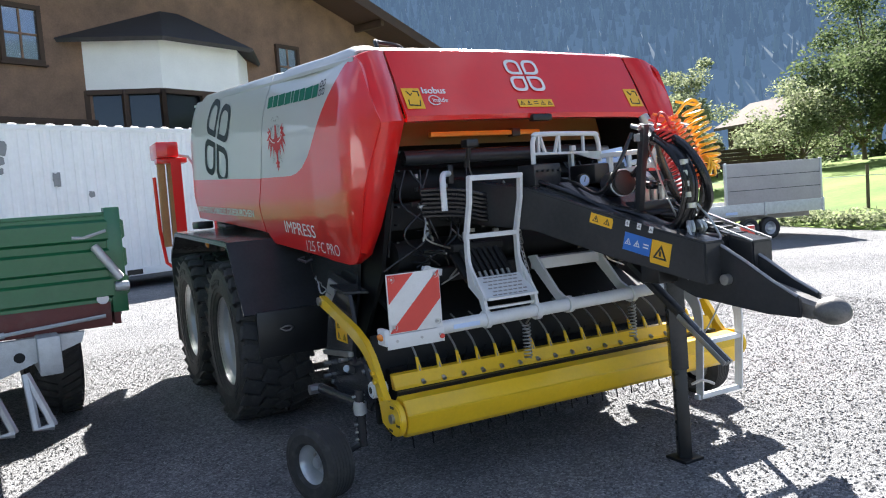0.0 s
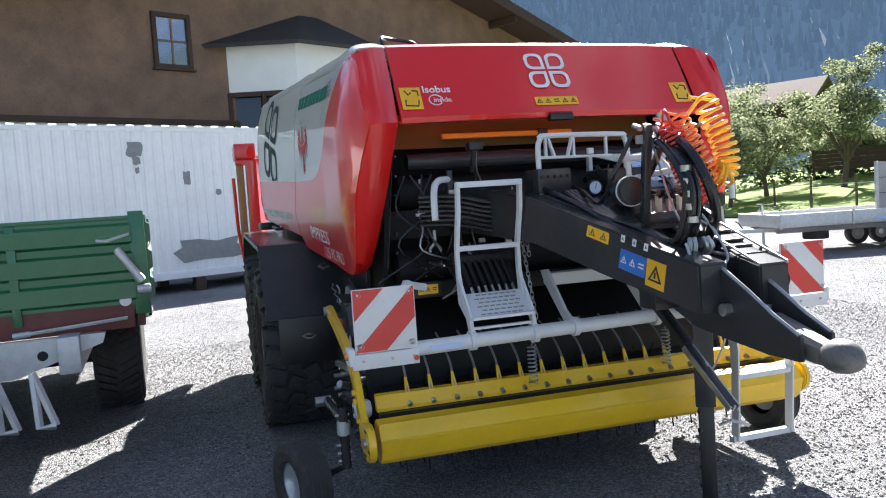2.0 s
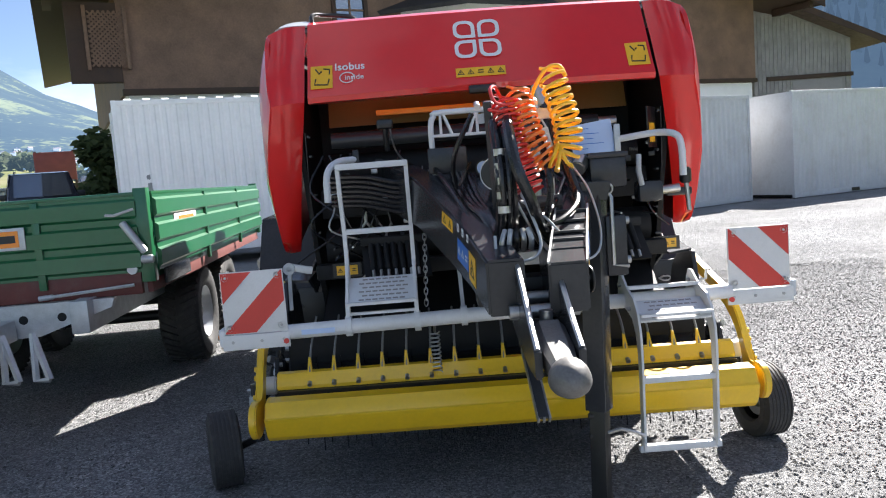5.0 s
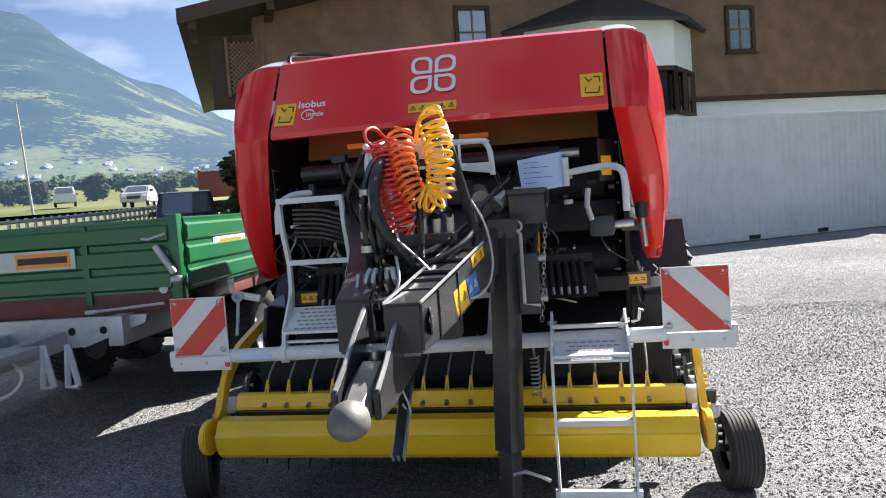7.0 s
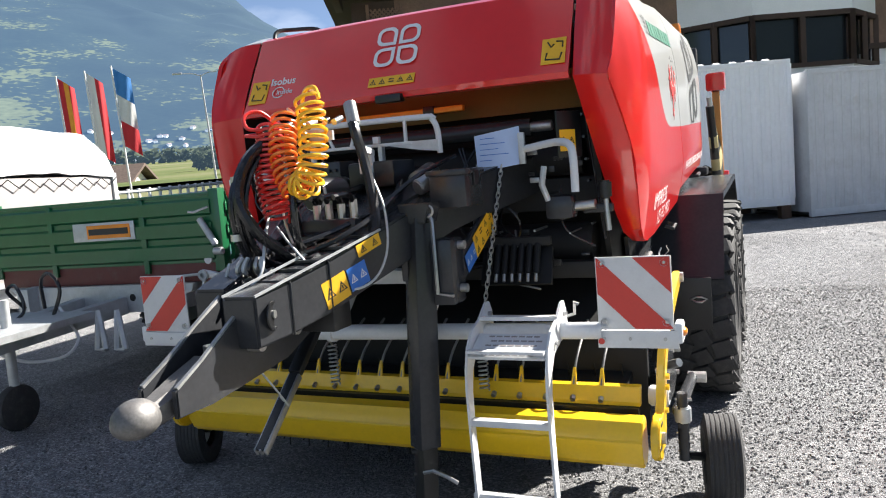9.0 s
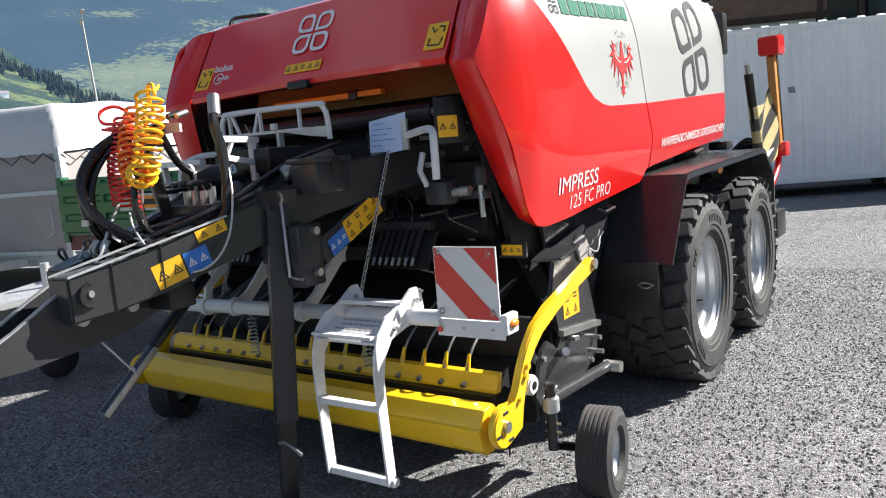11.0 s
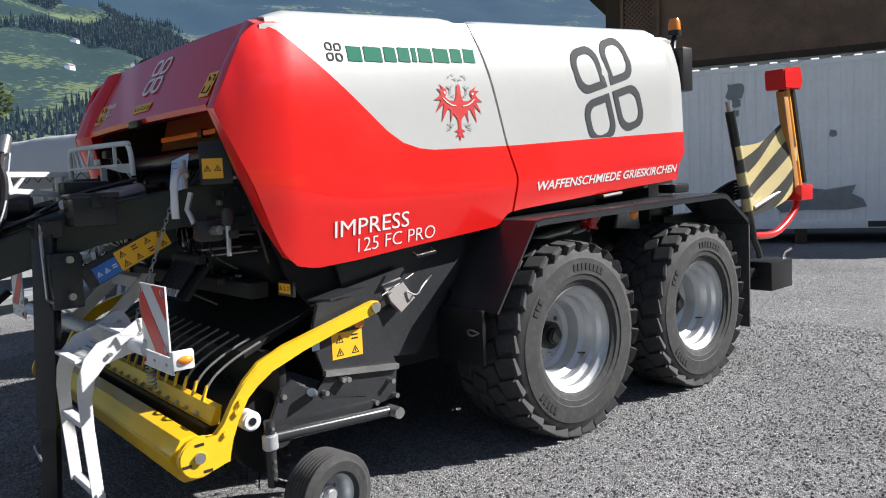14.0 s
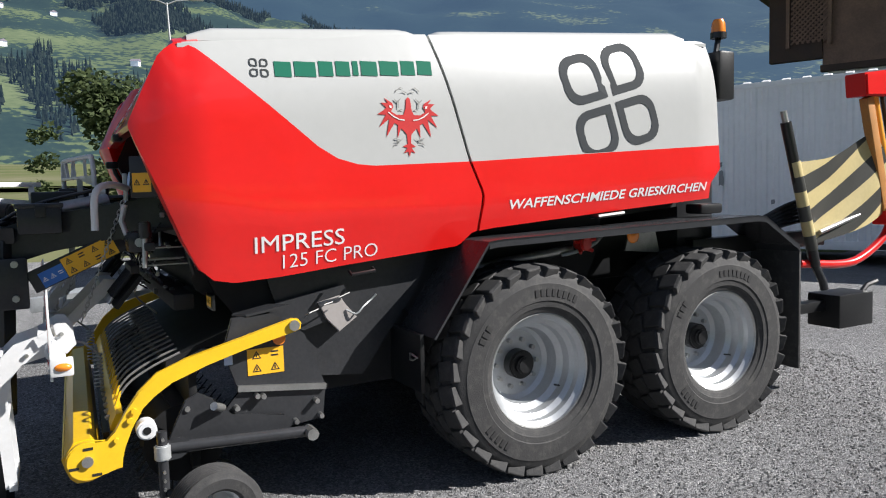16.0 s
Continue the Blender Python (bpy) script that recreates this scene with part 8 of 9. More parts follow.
def lawn_point(s, d):
    i = min(int(s), len(EDGE) - 2)
    a, b = Vector((*EDGE[i], 0)), Vector((*EDGE[i + 1], 0))
    p = a.lerp(b, s - i)
    n = Vector((0.93, 0.0, 0)) + Vector((0, -0.25 + 0.14 * s, 0))
    wob = 0.35 * noise.noise((p.x * 0.6, p.y * 0.6, 0)) if d < 0.5 else 0
    q = p + n.normalized() * (d + wob)
    return (q.x, q.y, 0.012 + lerp_table(RISE, d) + 0.05 * noise.noise((q.x * 0.3, q.y * 0.3, 2)) * min(1, d))


tagged(part("lawn", grid(lawn_point, [i * 0.125 for i in range(57)], [0, 0.35, 1, 2, 4, 6, 9, 14, 19, 25, 40, 60, 100, 150]), M_GRASS, smooth=60), "sunlit green orchard lawn rising behind the yard", "lawn", kind="structure")


def lawn_z(x, y):
    d = min(math.hypot(x - lawn_point(s * 0.25, 0)[0], y - lawn_point(s * 0.25, 0)[1]) for s in range(28))
    return lerp_table(RISE, d)


def leaf_cloud(rnd, centres, count, size, flat_=0.5):
    """Loose leaves round the given clump centres (x, y, z, radius)."""
    vs, fs = [], []
    for _ in range(count):
        cx, cy, cz, r = rnd.choice(centres)
        t, q = rnd.random() * 6.283, rnd.uniform(-1, 1)
        k = r * rnd.random() ** 0.4
        c = math.sqrt(max(0, 1 - q * q))
        p = Vector((cx + k * c * math.cos(t), cy + k * c * math.sin(t), cz + k * q * 0.8))
        a = Vector((rnd.gauss(0, 1), rnd.gauss(0, 1), rnd.gauss(0, flat_))).normalized()
        b = a.cross(Vector((rnd.gauss(0, 1), rnd.gauss(0, 1), rnd.gauss(0, 1)))).normalized()
        s = size * rnd.uniform(0.6, 1.4)
        i = len(vs)
        vs += [p - a * s, p + b * s * 0.55, p + a * s, p - b * s * 0.55]
        fs.append((i, i + 1, i + 2, i + 3))
    return vs, fs


def tree(x, y, z, h, r, seed, leaves=3500, size=0.13, material=None, label="fruit tree with a loose green crown", trunk=0.20, name="fruit_tree"):
    rnd = random.Random(seed)
    tr = thing(name, Matrix.Translation((x, y, z)), label, "tree")
    bm = bmesh.new()
    lean = Vector((rnd.uniform(-.12, .12), rnd.uniform(-.12, .12), 1))
    th = h * trunk
    k = 0.035 * h ** 0.8
    m0 = [(0, 0, -0.1), lean * th * 0.5, lean * th]
    for (a, b), (r0, r1) in zip(zip(m0, m0[1:]), ((k, k * 0.8), (k * 0.8, k * 0.65))):
        cyl(a, b, r0, 9, r1, bm=bm)
    top_ = Vector(m0[2])
    clumps = []
    for i in range(9):
        t = 2 * math.pi * i / 9 + rnd.uniform(-.3, .3)
        up = rnd.uniform(0.35, 0.95)
        rr = r * rnd.uniform(0.45, 0.85) * math.sin(math.pi * min(0.95, 0.25 + 0.55 * up))
        tip = top_ + Vector((rr * math.cos(t), rr * math.sin(t), (h - th) * up * 0.85))
        midp = top_.lerp(tip, 0.5) + Vector((0, 0, 0.15))
        cyl(top_, midp, k * 0.45, 6, k * 0.3, bm=bm)
        cyl(midp, tip, k * 0.3, 6, k * 0.1, bm=bm)
        for _ in range(4):
            clumps.append((tip.x + rnd.gauss(0, r * .22), tip.y + rnd.gauss(0, r * .22), tip.z + rnd.gauss(0, r * .20), r * rnd.uniform(0.2, 0.42)))
    clumps.append((top_.x, top_.y, h * 0.62, r * 0.6))
    part("trunk", bm, M_BARK, tr)
    vs, fs = leaf_cloud(rnd, clumps, leaves, size)
    me = bpy.data.meshes.new("crown")
    me.from_pydata(vs, [], fs)
    me.materials.append(material or M_LEAF)
    cr = new("crown", me)
    cr.parent = tr
    return tr


for i, (x, y, h, r) in enumerate(((31.0, 35.6, 6.5, 2.8), (31.0, 32.9, 6.3, 2.5), (32.6, 29.4, 7.6, 2.3), (37.6, 33.4, 4.6, 2.0), (40.5, 37.5, 5.4, 2.4), (41.4, 31.6, 2.6, 1.5), (27.4, 31.6, 5.2, 2.0), (38.3, 25.8, 4.6, 3.2), (39.6, 33.0, 3.4, 0.9))):
    tree(x, y, lawn_z(x, y), h, r, 20 + i, 8000, 0.085)
for i, (x, y, h, r) in enumerate(((41.5, 24.2, 7.2, 3.6), (39.0, 19.6, 7.5, 4.0), (47.5, 27.0, 12.0, 4.2), (37, 13, 9, 4.5))):
    tree(x, y, lawn_z(x, y), h, r, 60 + i, 12000, 0.11, M_LEAF2, "broad dark green tree at the edge of the lawn", 0.15, "broad_tree")


def hedge(pts, r, h, seed, count, label, size=0.16):
    rnd = random.Random(seed)
    cl = []
    for (x0, y0), (x1, y1) in zip(pts, pts[1:]):
        n = max(2, int(math.hypot(x1 - x0, y1 - y0) / (r * 0.7)))
        for i in range(n):
            t = i / n
            for z in (0.3, 0.6, 0.85):
                px, py = x0 + (x1 - x0) * t + rnd.gauss(0, r * .2), y0 + (y1 - y0) * t + rnd.gauss(0, r * .2)
                cl.append((px, py, max(0, valley_z(px, py)) + h * z * rnd.uniform(.8, 1.1), r * rnd.uniform(.6, 1)))
    vs, fs = leaf_cloud(rnd, cl, count, size)
    me = bpy.data.meshes.new("hedge")
    me.from_pydata(vs, [], fs)
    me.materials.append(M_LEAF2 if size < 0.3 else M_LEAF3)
    return tagged(new("hedge", me), label, "hedge", kind="stuff")


hedge([(34.5, 41), (40.5, 33.5), (45, 26), (43, 16)], 1.0, 3.4, 7, 9000, "dark dense hedge behind the orchard")
hedge([(-20.2, 5.5), (-20.4, 6.6), (-20.8, 8.2)], 1.15, 5.3, 8, 7500, "tall loose green shrub beyond the yard", 0.12)
hedge([(-20.0, 3.6), (-20.1, 4.2)], 0.45, 3.2, 18, 500, "thin green shrub beyond the yard", 0.10)
hedge([(-8.2, 27.0), (-8.4, 29)], 0.9, 3.2, 9, 2600, "small dark conifer bush by the house")
for a, b, h, sd in (((-62, 82), (-59, 86), 2.6, 10), ((-56, 90), (-54.5, 91), 3.2, 13), ((-51, 93), (-47, 96), 2.4, 14)):
    hedge([a, b], 1.1, h, sd, 1200, "row of trees across the valley floor", 0.4)
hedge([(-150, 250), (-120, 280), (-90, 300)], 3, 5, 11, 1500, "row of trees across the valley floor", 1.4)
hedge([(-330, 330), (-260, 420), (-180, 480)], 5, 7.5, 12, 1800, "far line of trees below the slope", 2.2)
fence = thing("timber_fence", Matrix.Translation((35.0, 33.6, 1.85)) @ Matrix.Rotation(math.atan2(-5.8, 4.6), 4, "Z"), "dark brown plank fence behind the orchard", "fence")
for k in range(5):
    part("post", box(1.82 * k - 0.06, 1.82 * k + 0.06, 0.03, 0.15, -0.5, 1.2), M_DARKWOOD, fence)
for k in range(5):
    part("plank", box(0, 7.4, -0.02, 0.02, 0.02 + 0.23 * k, 0.22 + 0.23 * k, 0.006), M_DARKWOOD, fence)
rnd = random.Random(31)
cl = []
for k in range(150):
    s, d = rnd.uniform(1.2, 5.8), abs(rnd.gauss(0.2, 0.5))
    p = lawn_point(s, d)
    cl.append((p[0], p[1], p[2] + 0.18, rnd.uniform(0.15, 0.4)))
vs, fs = leaf_cloud(rnd, cl, 6500, 0.06)
me = bpy.data.meshes.new("weeds")
me.from_pydata(vs, [], fs)
me.materials.append(M_LEAF)
tagged(new("weeds", me), "leafy weeds along the edge of the gravel", "weeds", kind="stuff")
for i in range(9):
    x, y, z = lawn_point(1.5 + 0.55 * i, 3.5)
    ps = tagged(part("fence_post", cyl((0, 0, -0.1), (0.02, 0.01, 1.25), 0.05, 9, 0.045), M_BARK, None), "weathered round timber fence post on the lawn", "fence post", "posts along the lawn")
    ps.location = (x, y, z)
wire = [Vector(lawn_point(1.5 + 0.55 * i, 3.5)) + Vector((0, 0, 0.95)) for i in range(9)]
tagged(part("fence_wire", tube(wire, 0.01, 5), M_ZINC), "pale fence wire between timber posts", "fence wire")

# ---- flatbed trailer beside the lawn ----
fb = thing("flatbed_trailer", pose(12.05, 11.88, 0, 0, 0, -16), "grey flatbed trailer with a raised plywood side panel", "trailer")
FW, FL = 1.8, 4.55
part("bed", box(0.03, FL - 0.03, 0.03, FW - 0.03, 0.60, 0.66, 0.01), M_PANELGREY, fb)
for a0, a1, b0, b1 in ((0, FL, -0.03, 0.0), (0, FL, FW, FW + 0.03), (-0.03, 0.0, 0, FW), (FL, FL + 0.03, 0, FW)):
    part("drop_side", box(a0, a1, b0, b1, 0.57, 0.84, 0.008), M_ZINC, fb, "galvanised drop side")
for x in (0.0, 1.5, 3.0, FL):
    part("side_post", box(x - 0.03, x + 0.03, -0.05, -0.03, 0.55, 0.86, 0.004), M_ZINC, fb)
for y in (0.35, FW - 0.35):
    part("chassis_beam", box(0.1, FL - 0.1, y - 0.04, y + 0.04, 0.44, 0.57, 0.006), M_PANELGREY, fb)
pn = part("side_panel", box(2.0, FL - 0.03, -0.03, 0.01, 0.845, 1.76, 0.006), mat("grey_plywood", (0.36, 0.35, 0.35), 0.7, var=0.14, scale=2, bump=0.05), fb, "grey plywood panel")
for z in (1.14, 1.45):
    part("panel_joint", box(2.02, FL - 0.05, -0.036, -0.03, z, z + 0.012), M_DGREY, pn, smooth=0)
for x in (2.0, FL - 0.03):
    part("panel_post", box(x - 0.025, x + 0.025, -0.045, 0.02, 0.845, 1.78, 0.005), M_ZINC, pn)
for x in (2.62, 3.17):
    for y in (0.10, FW - 0.10):
        wh = part("wheel", lathe([(0.0, 0.02), (0.06, 0.03), (0.09, 0.0), (0.15, 0.05)], (x, y, 0.25), (x, y - 1, 0.25), 24), M_RIM, fb)
        part("tyre", lathe(tyre_profile(0.25, 0.17, 0.15), (x, y, 0.25), (x, y - 1, 0.25), 28), M_RUBBER, wh)
part("spare_wheel", lathe(tyre_profile(0.25, 0.17, 0.12), (1.0, 0.5, 0.36), (1.0, 0.5, 1.36), 28), M_RUBBER, fb)
part("tail_reflector", box(1.95, 2.25, -0.055, -0.05, 0.62, 0.68), M_PAPER, fb)
for y in (0.40, FW - 0.40):
    part("drawbar", beam((1.0, y, 0.50), (-0.35, FW / 2, 0.50), 0.06, 0.09, 0.006), M_ZINC, fb)
part("drawbar_tube", beam((-0.45, FW / 2, 0.50), (0.6, FW / 2, 0.50), 0.08, 0.09, 0.006), M_ZINC, fb)
part("jockey_tube", cyl((0.02, FW / 2 - 0.14, 0.14), (0.02, FW / 2 - 0.14, 1.0), 0.028, 10), M_ZINC, fb)
part("jockey_crank", tube([(0.02, FW / 2 - 0.14, 1.0), (0.02, FW / 2 - 0.14, 1.05), (-0.10, FW / 2 - 0.14, 1.06)], 0.010, 6), M_STEEL, fb)
part("jockey_wheel", lathe(tyre_profile(0.10, 0.06, 0.05), (0.02, FW / 2 - 0.14, 0.10), (0.02, 0.0, 0.10), 20), M_RUBBER, fb)
part("coupling", tube([(-0.42, FW / 2, 0.50), (-0.58, FW / 2, 0.51), (-0.66, FW / 2, 0.49)], 0.035, 8), M_BLACK, fb)
part("brake_lever", tube([(-0.35, FW / 2, 0.55), (-0.42, FW / 2, 0.66), (-0.50, FW / 2, 0.72)], 0.014, 6), M_BLACK, fb)
part("winch", box(0.30, 0.50, FW / 2 - 0.12, FW / 2 + 0.10, 0.55, 0.70, 0.03), M_BLACK, fb)
part("winch_drum", cyl((0.40, FW / 2 - 0.20, 0.66), (0.40, FW / 2 + 0.16, 0.66), 0.055, 16), M_BLACK, fb)

# ---- barn and far houses ----
barn = thing("barn", pose(19.4, 35.5, 0, 0, 0, 2), "grey weathered timber barn beside the house", "barn")
M_BOARDS = mat("weathered_grey_boards", (0.29, 0.275, 0.265), 0.8, var=0.3, scale=2, bump=0.3, bscale=20)


def barn_top(x):
    return 8.65 - 0.425 * x


part("wall", slab([(0, 0, 0), (4.9, 0, 0), (4.9, 0, barn_top(4.9)), (0, 0, barn_top(0))], (0, 7, 0)), M_BOARDS, barn, smooth=0)
for k in range(24):
    x = 0.2 * k
    part("board", box(x + 0.01, x + 0.19, -0.03 - 0.008 * (k % 2), -0.003, 0.3, barn_top(x + 0.19) - 0.05), M_BOARDS, barn, smooth=0)
part("roof", slab([(-0.5, -1.0, barn_top(-0.5)), (5.95, -1.0, barn_top(5.95)), (5.95, 8, barn_top(5.95)), (-0.5, 8, barn_top(-0.5))], (0, 0, 0.24)), M_TILE, barn, smooth=0)
part("barge_board", slab([(-0.5, -1.06, barn_top(-0.5) - 0.05), (5.97, -1.06, barn_top(5.97) - 0.05), (5.97, -1.06, barn_top(5.97) + 0.27), (-0.5, -1.06, barn_top(-0.5) + 0.27)], (0, 0.055, 0)), M_DARKWOOD, barn, smooth=0)
part("ledge_beam", box(0.6, 4.95, -0.12, -0.045, 4.75, 4.95, 0.01), M_DARKWOOD, barn)
part("door", box(1.9, 4.4, -0.07, -0.045, 0.3, 4.7, 0.006), M_PANELGREY, barn)
for x, y, z, s, rz in ((58, 40.5, 3.5, 0.75, 75), (57, 60, 6.0, 0.85, 118), (-50.5, 53, 0.3, 0.8, 20)):
    hs = thing("far_house", pose(x, y, z - 2, 0, 0, rz), "small white far house with a brown gabled roof" if x < 0 else "dark timber far house with a brown gabled roof", "house")
    wm = M_PLASTER if x < 0 else M_DARKWOOD
    part("wall", box(-5 * s, 5 * s, -4 * s, 4 * s, 0, 5.5 * s), wm, hs, smooth=0)
    for sg in (1, -1):
        part("roof", slab([(-6 * s, 0, 8 * s), (6 * s, 0, 8 * s), (6 * s, sg * 5.2 * s, 5.2 * s), (-6 * s, sg * 5.2 * s, 5.2 * s)], (0, 0, 0.25)), M_TILE, hs, smooth=0)
    part("gable", slab([(-5 * s, -4 * s, 5.5 * s), (-5 * s, 4 * s, 5.5 * s), (-5 * s, 0, 7.8 * s)], (10 * s, 0, 0)), wm, hs, smooth=0)
    for k in (-3, 0, 3):
        window(hs, k * s, 3.4 * s, 1.0, 1.3, d=-4 * s - 0.05)

# ---- street furniture towards the road ----


PLUMB = Matrix.Rotation(radians(2.4), 4, Vector((0.6, -0.8, 0)))


def street_lamp(x, y, h, rz, double=True):
    lp = thing("street_lamp", Matrix.Translation((x, y, 0)) @ PLUMB @ pose(0, 0, 0, 0, 0, rz), "tall galvanised street lamp with outreach arms", "street lamp", "lamps along the road")
    part("pole", cyl((0, 0, 0), (0, 0, h), 0.10, 12, 0.05), M_POLE, lp)
    for sg in ((1, -1) if double else (1,)):
        part("arm", tube([(0, 0, h - 0.1), (sg * 0.5, 0, h + 0.12), (sg * 1.5, 0, h + 0.2)], 0.035, 8), M_POLE, lp)
        part("lamp_head", box(sg * 1.3, sg * 2.0, -0.13, 0.13, h + 0.15, h + 0.27, 0.04), M_POLE, lp)


street_lamp(-32.6, 47.6, 10.6, 35)
street_lamp(-36.3, 28.4, 10.9, 149)
street_lamp(-36.9, 11.3, 12.5, 80)


def flag(x, y, h, cols, label, upright=False):
    fl = thing("flag_pole", Matrix.Translation((x, y, 0)) @ PLUMB @ pose(0, 0, 0, 0, 0, 40), label, "flag")
    part("pole", cyl((0, 0, 0), (0, 0, h), 0.05, 10, 0.035), M_LETTER, fl)
    n = len(cols)
    for i, c in enumerate(cols):
        def cloth(s, t, i=i):
            if upright:
                w = (i + s) / n
                return (0.62 * w + 0.05, 0.12 * math.sin(7 * w + 2 * t) * w, h - 0.1 - 3.6 * t - 0.5 * w)
            return (0.66 * s + 0.05, 0.12 * math.sin(7 * s + 2 * t) * s, h - 0.1 - 3.4 * (i + t) / n - 0.5 * s)
        part("cloth", grid(cloth, span(0, 1, 8), span(0, 1, 5)), c, fl, smooth=70)


F_BLUE, F_RED, F_ORANGE = mat("blue_cloth", (0.05, 0.22, 0.55), 0.8), mat("red_cloth", (0.55, 0.03, 0.04), 0.8), mat("orange_cloth", (0.75, 0.32, 0.04), 0.8)
flag(-23.6, 26.05, 7.4, [F_RED, F_ORANGE, F_RED], "white flag pole with a hanging orange and red flag", True)
flag(-22.25, 26.4, 7.5, [M_BOARDWHITE, F_RED], "white flag pole with a hanging white and red flag", True)
flag(-20.6, 26.3, 7.5, [F_BLUE, M_BOARDWHITE, F_RED], "white flag pole with a blue, white and red flag")
rail_ = thing("guard_rail", pose(0, 0, 0), "pale steel guard rail along the road", "guard rail")
RL = [(-18.0, 13.0), (-15.6, 17.4), (-14.0, 21.6), (-13.2, 25.6), (-13.4, 30.0), (-15.0, 36.0)]
for dz in (0.45, 0.72):
    part("rail_beam", tube([(x, y, valley_z(x, y) + dz) for x, y in RL], 0.06, 6), M_ZINC, rail_)
for k in range(60):
    i = min(k * 5 // 60, 4)
    f = k * 5 / 60 - i
    x, y = RL[i][0] + (RL[i + 1][0] - RL[i][0]) * f, RL[i][1] + (RL[i + 1][1] - RL[i][1]) * f
    z = valley_z(x, y)
    part("rail_post", box(x - 0.04, x + 0.04, y - 0.04, y + 0.04, z - 0.1, z + 0.82, 0.008), M_LETTER, rail_)
sg_ = thing("road_sign", Matrix.Translation((-16.2, 20.0, 1.2)), "round red and white road sign on a grey post", "road sign")
part("post", cyl((0, 0, -0.2), (0, 0, 1.5), 0.04, 8), M_POLE, sg_)
dsc = part("disc", cyl((0, 0, 1.35), (0.05, -0.06, 1.35), 0.30, 24), M_BOARDRED, sg_)
part("bar", box(-0.2, 0.2, -0.085, -0.075, 1.30, 1.40), M_BOARDWHITE, dsc)


def car(m, paint, label, h=1.7, name="car"):
    """A parked car, nose towards -y."""
    c = thing(name, m, label, "car")
    side = [(-2.2, 0.35), (-2.25, 0.75), (-2.1, 0.95), (-1.1, 1.08), (-0.45, h - 0.06), (0.3, h), (1.6, h - 0.06), (2.1, 1.1), (2.2, 0.9), (2.2, 0.35)]
    bm = bmesh.new()
    rows = []
    for x in (-0.92, -0.88, 0.88, 0.92):
        rows.append([bm.verts.new((x * (0.84 if z > 1.2 else 1.0), y, z)) for y, z in side])
    for a, b in zip(rows, rows[1:]):
        for i in range(len(side)):
            bm.faces.new((a[i], a[(i + 1) % len(side)], b[(i + 1) % len(side)], b[i]))
    bm.faces.new(rows[0])
    bm.faces.new(rows[-1][::-1])
    bmesh.ops.bevel(bm, geom=list(bm.edges), offset=0.04, segments=2, affect="EDGES")
    part("body", bm, paint, c)
    part("windscreen", slab([(-0.74, -1.08, 1.12), (0.74, -1.08, 1.12), (0.66, -0.50, h - 0.10), (-0.66, -0.50, h - 0.10)], (0, -0.012, 0.012)), M_GLASS, c)
    part("rear_window", slab([(-0.66, 1.68, h - 0.14), (0.66, 1.68, h - 0.14), (0.72, 2.08, 1.15), (-0.72, 2.08, 1.15)], (0, 0.012, 0.008)), M_GLASS, c)
    for sg in (1, -1):
        part("side_window", slab([(sg * 0.80, -0.85, 1.14), (sg * 0.80, 1.6, 1.14), (sg * 0.765, 1.45, h - 0.14), (sg * 0.765, -0.4, h - 0.14)], (sg * 0.016, 0, 0.004)), M_GLASS, c)
        part("mirror", box(sg * 0.90, sg * 1.12, -0.85, -0.72, 1.08, 1.24, 0.03), M_BLACK, c)
        part("headlight", box(sg * 0.55, sg * 0.85, -2.27, -2.15, 0.72, 0.86, 0.03), M_LETTER, c)
        for y in (-1.4, 1.35):
            wl_ = part("wheel", lathe([(0.0, 0.05), (0.12, 0.05), (0.2, 0.08), (0.22, 0.1)], (sg * 0.82, y, 0.34), (sg * 2, y, 0.34), 24), M_RIM, c)
            part("tyre", lathe(tyre_profile(0.34, 0.22, 0.22), (sg * 0.82, y, 0.34), (sg * 2, y, 0.34), 28), M_RUBBER, wl_)
    part("roof_rail", tube([(-0.6, -0.3, h + 0.01), (-0.62, 0.5, h + 0.06), (-0.6, 1.4, h - 0.02)], 0.02, 6), M_BLACK, c)
    part("grille", box(-0.45, 0.45, -2.28, -2.2, 0.55, 0.75, 0.02), M_BLACK, c)
    return c


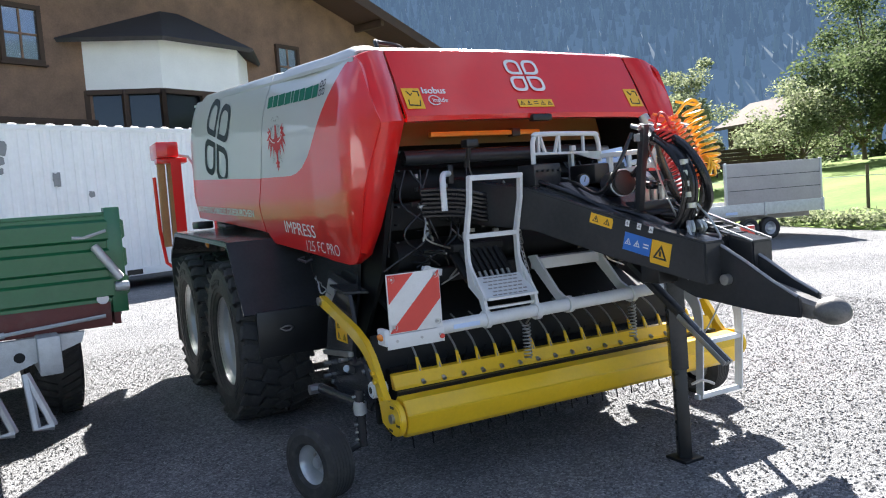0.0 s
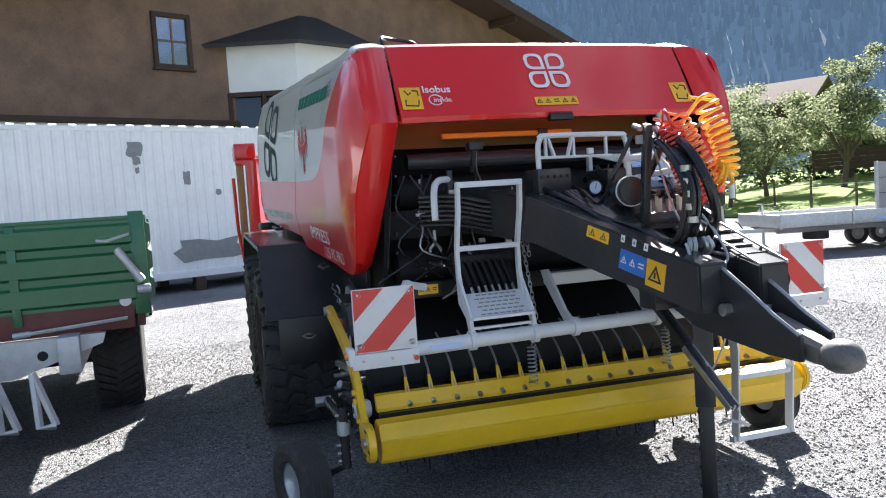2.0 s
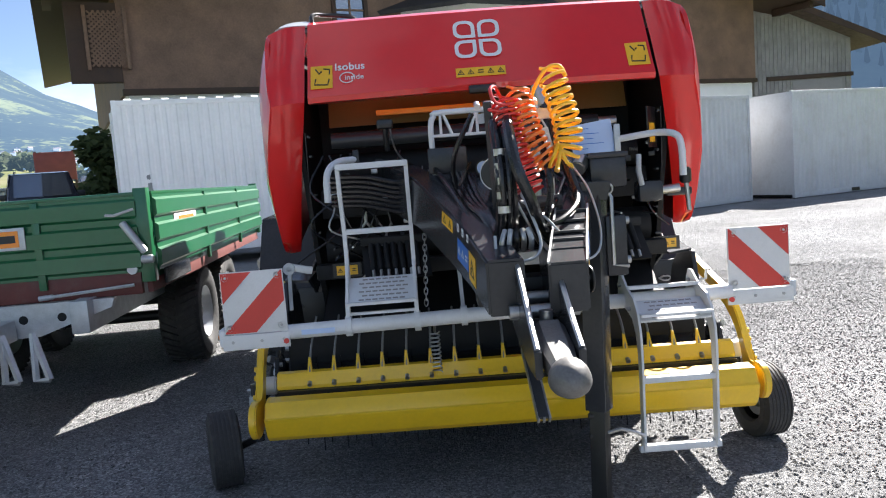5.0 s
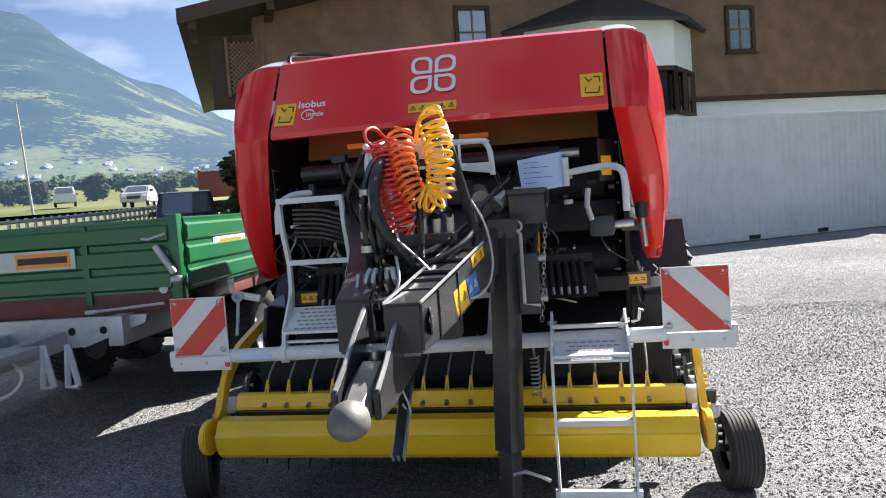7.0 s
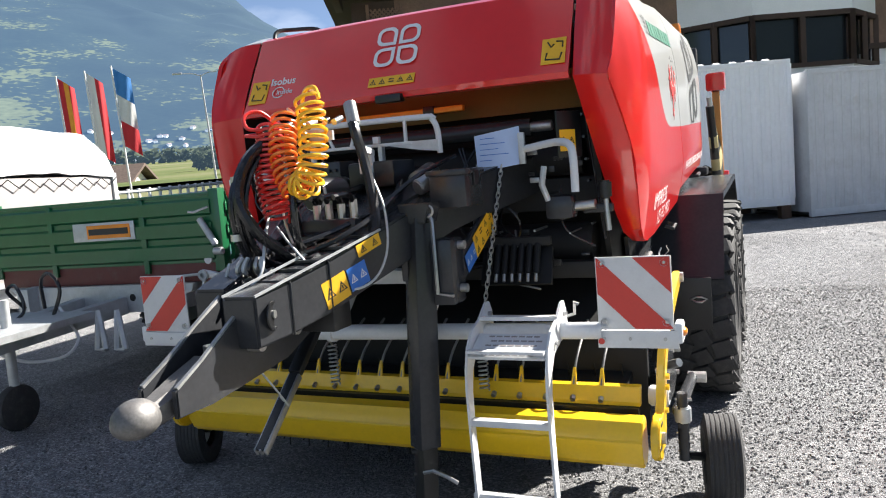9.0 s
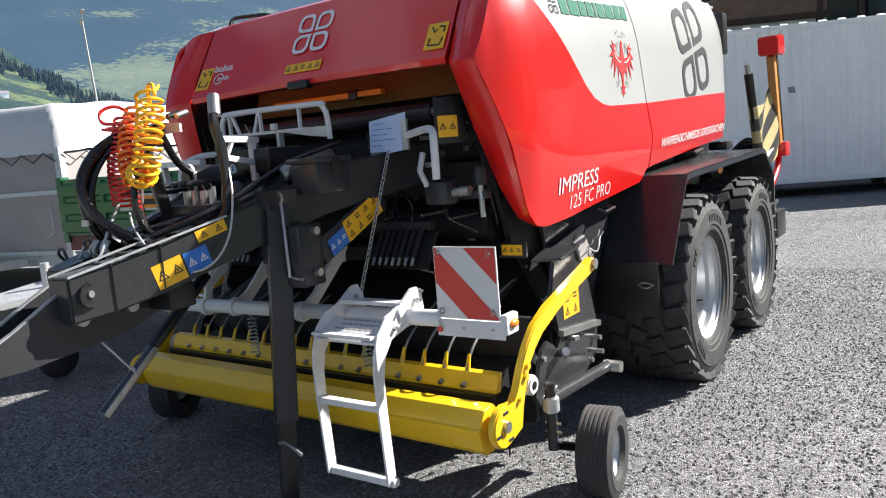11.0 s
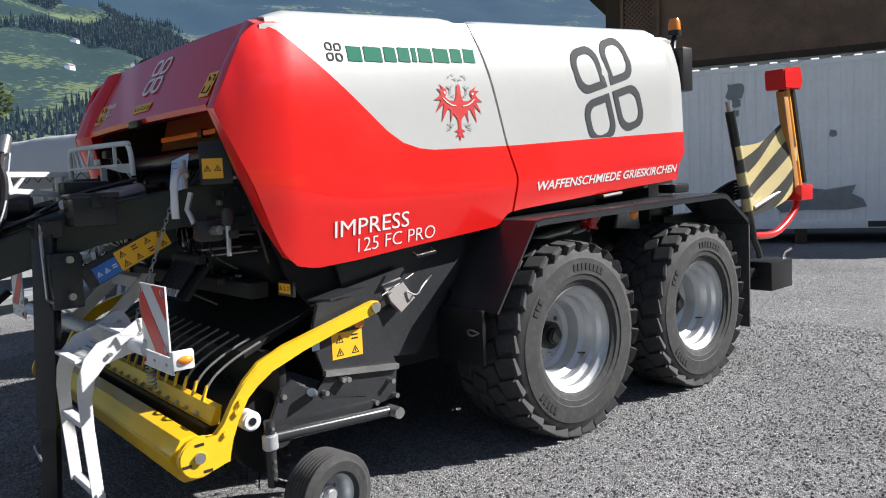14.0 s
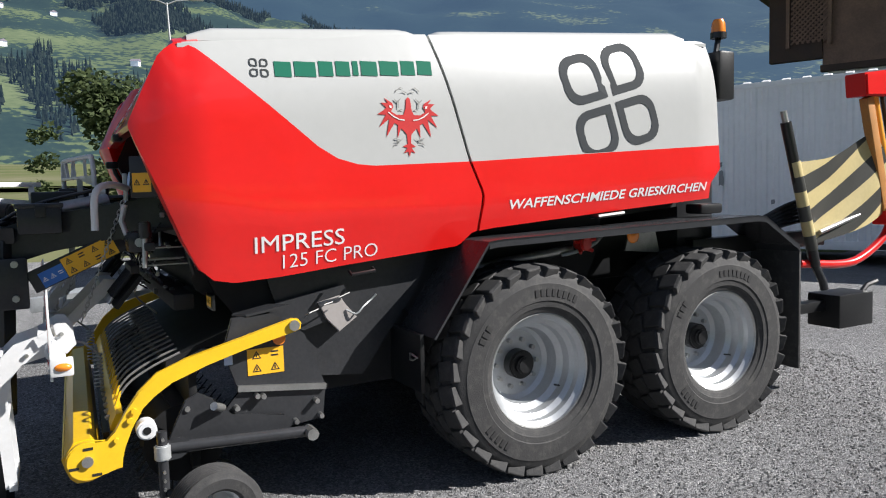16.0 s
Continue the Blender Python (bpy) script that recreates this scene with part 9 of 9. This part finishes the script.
car(pose(-8.45, 22.7, valley_z(-8.45, 22.7) - 0.42, 0, 0, 28), mat("dark_car_paint", (0.02, 0.022, 0.03), 0.25, coat=0.8), "dark grey estate car parked behind the trailer", 1.86)
car(pose(-27.2, 52, valley_z(-27.2, 52) + 0.12, 0, 0, 20), mat("silver_car_paint", (0.4, 0.41, 0.42), 0.3, coat=0.8), "silver car on the road", 1.6)
car(pose(-41, 63, valley_z(-41, 63) + 0.12, 0, 0, 215), M_LETTER, "white car on the road", 1.8)
car(pose(-24.5, 66, valley_z(-24.5, 66) + 0.12, 0, 0, 15), mat("black_car_paint", (0.012, 0.012, 0.013), 0.3, coat=0.8), "black car on the road", 1.6)
shop = thing("road_hoarding", pose(-22.0, 54, valley_z(-22, 54), 0, 0, 22), "dark red hoarding frame beside the road", "hoarding")
part("panel", box(-1.3, 1.3, 0, 0.25, 0.6, 2.6, 0.02), mat("dark_red_board", (0.16, 0.035, 0.03), 0.6, var=0.2), shop)
for x in (-1.2, 1.2):
    part("post", box(x - 0.08, x + 0.08, 0.25, 0.4, -0.3, 2.7), M_DARKWOOD, shop)

# ---- loose stones on the yard ----
rnd = random.Random(77)
vs, fs = [], []
for k in range(130000):
    if k < 100000:
        x, y = rnd.uniform(-1.5, 8.5), rnd.uniform(0.5, 9.5)
    else:
        x, y = rnd.uniform(-6, 14), rnd.uniform(0, 15)
    s = rnd.uniform(0.0035, 0.010)
    t = rnd.random() * 6.28
    i = len(vs)
    c, sn = math.cos(t), math.sin(t)
    a, b = s * rnd.uniform(0.8, 1.6), s * rnd.uniform(0.7, 1.1)
    for px, py in ((a, b * .2), (a * .2, b), (-a, b * .3), (-a * .1, -b)):
        vs.append((x + px * c - py * sn, y + px * sn + py * c, rnd.uniform(0.0, 0.004)))
    vs.append((x + rnd.uniform(-.3, .3) * s, y + rnd.uniform(-.3, .3) * s, s * rnd.uniform(0.7, 1.2)))
    fs += [(i, i + 1, i + 4), (i + 1, i + 2, i + 4), (i + 2, i + 3, i + 4), (i + 3, i, i + 4)]
me = bpy.data.meshes.new("loose_gravel")
me.from_pydata(vs, [], fs)
me.materials.append(leaf_material("loose_stone", (0.135, 0.137, 0.14), (0.335, 0.332, 0.328)))
tagged(new("loose_gravel", me), "loose sharp grey gravel stones", "gravel", kind="stuff")
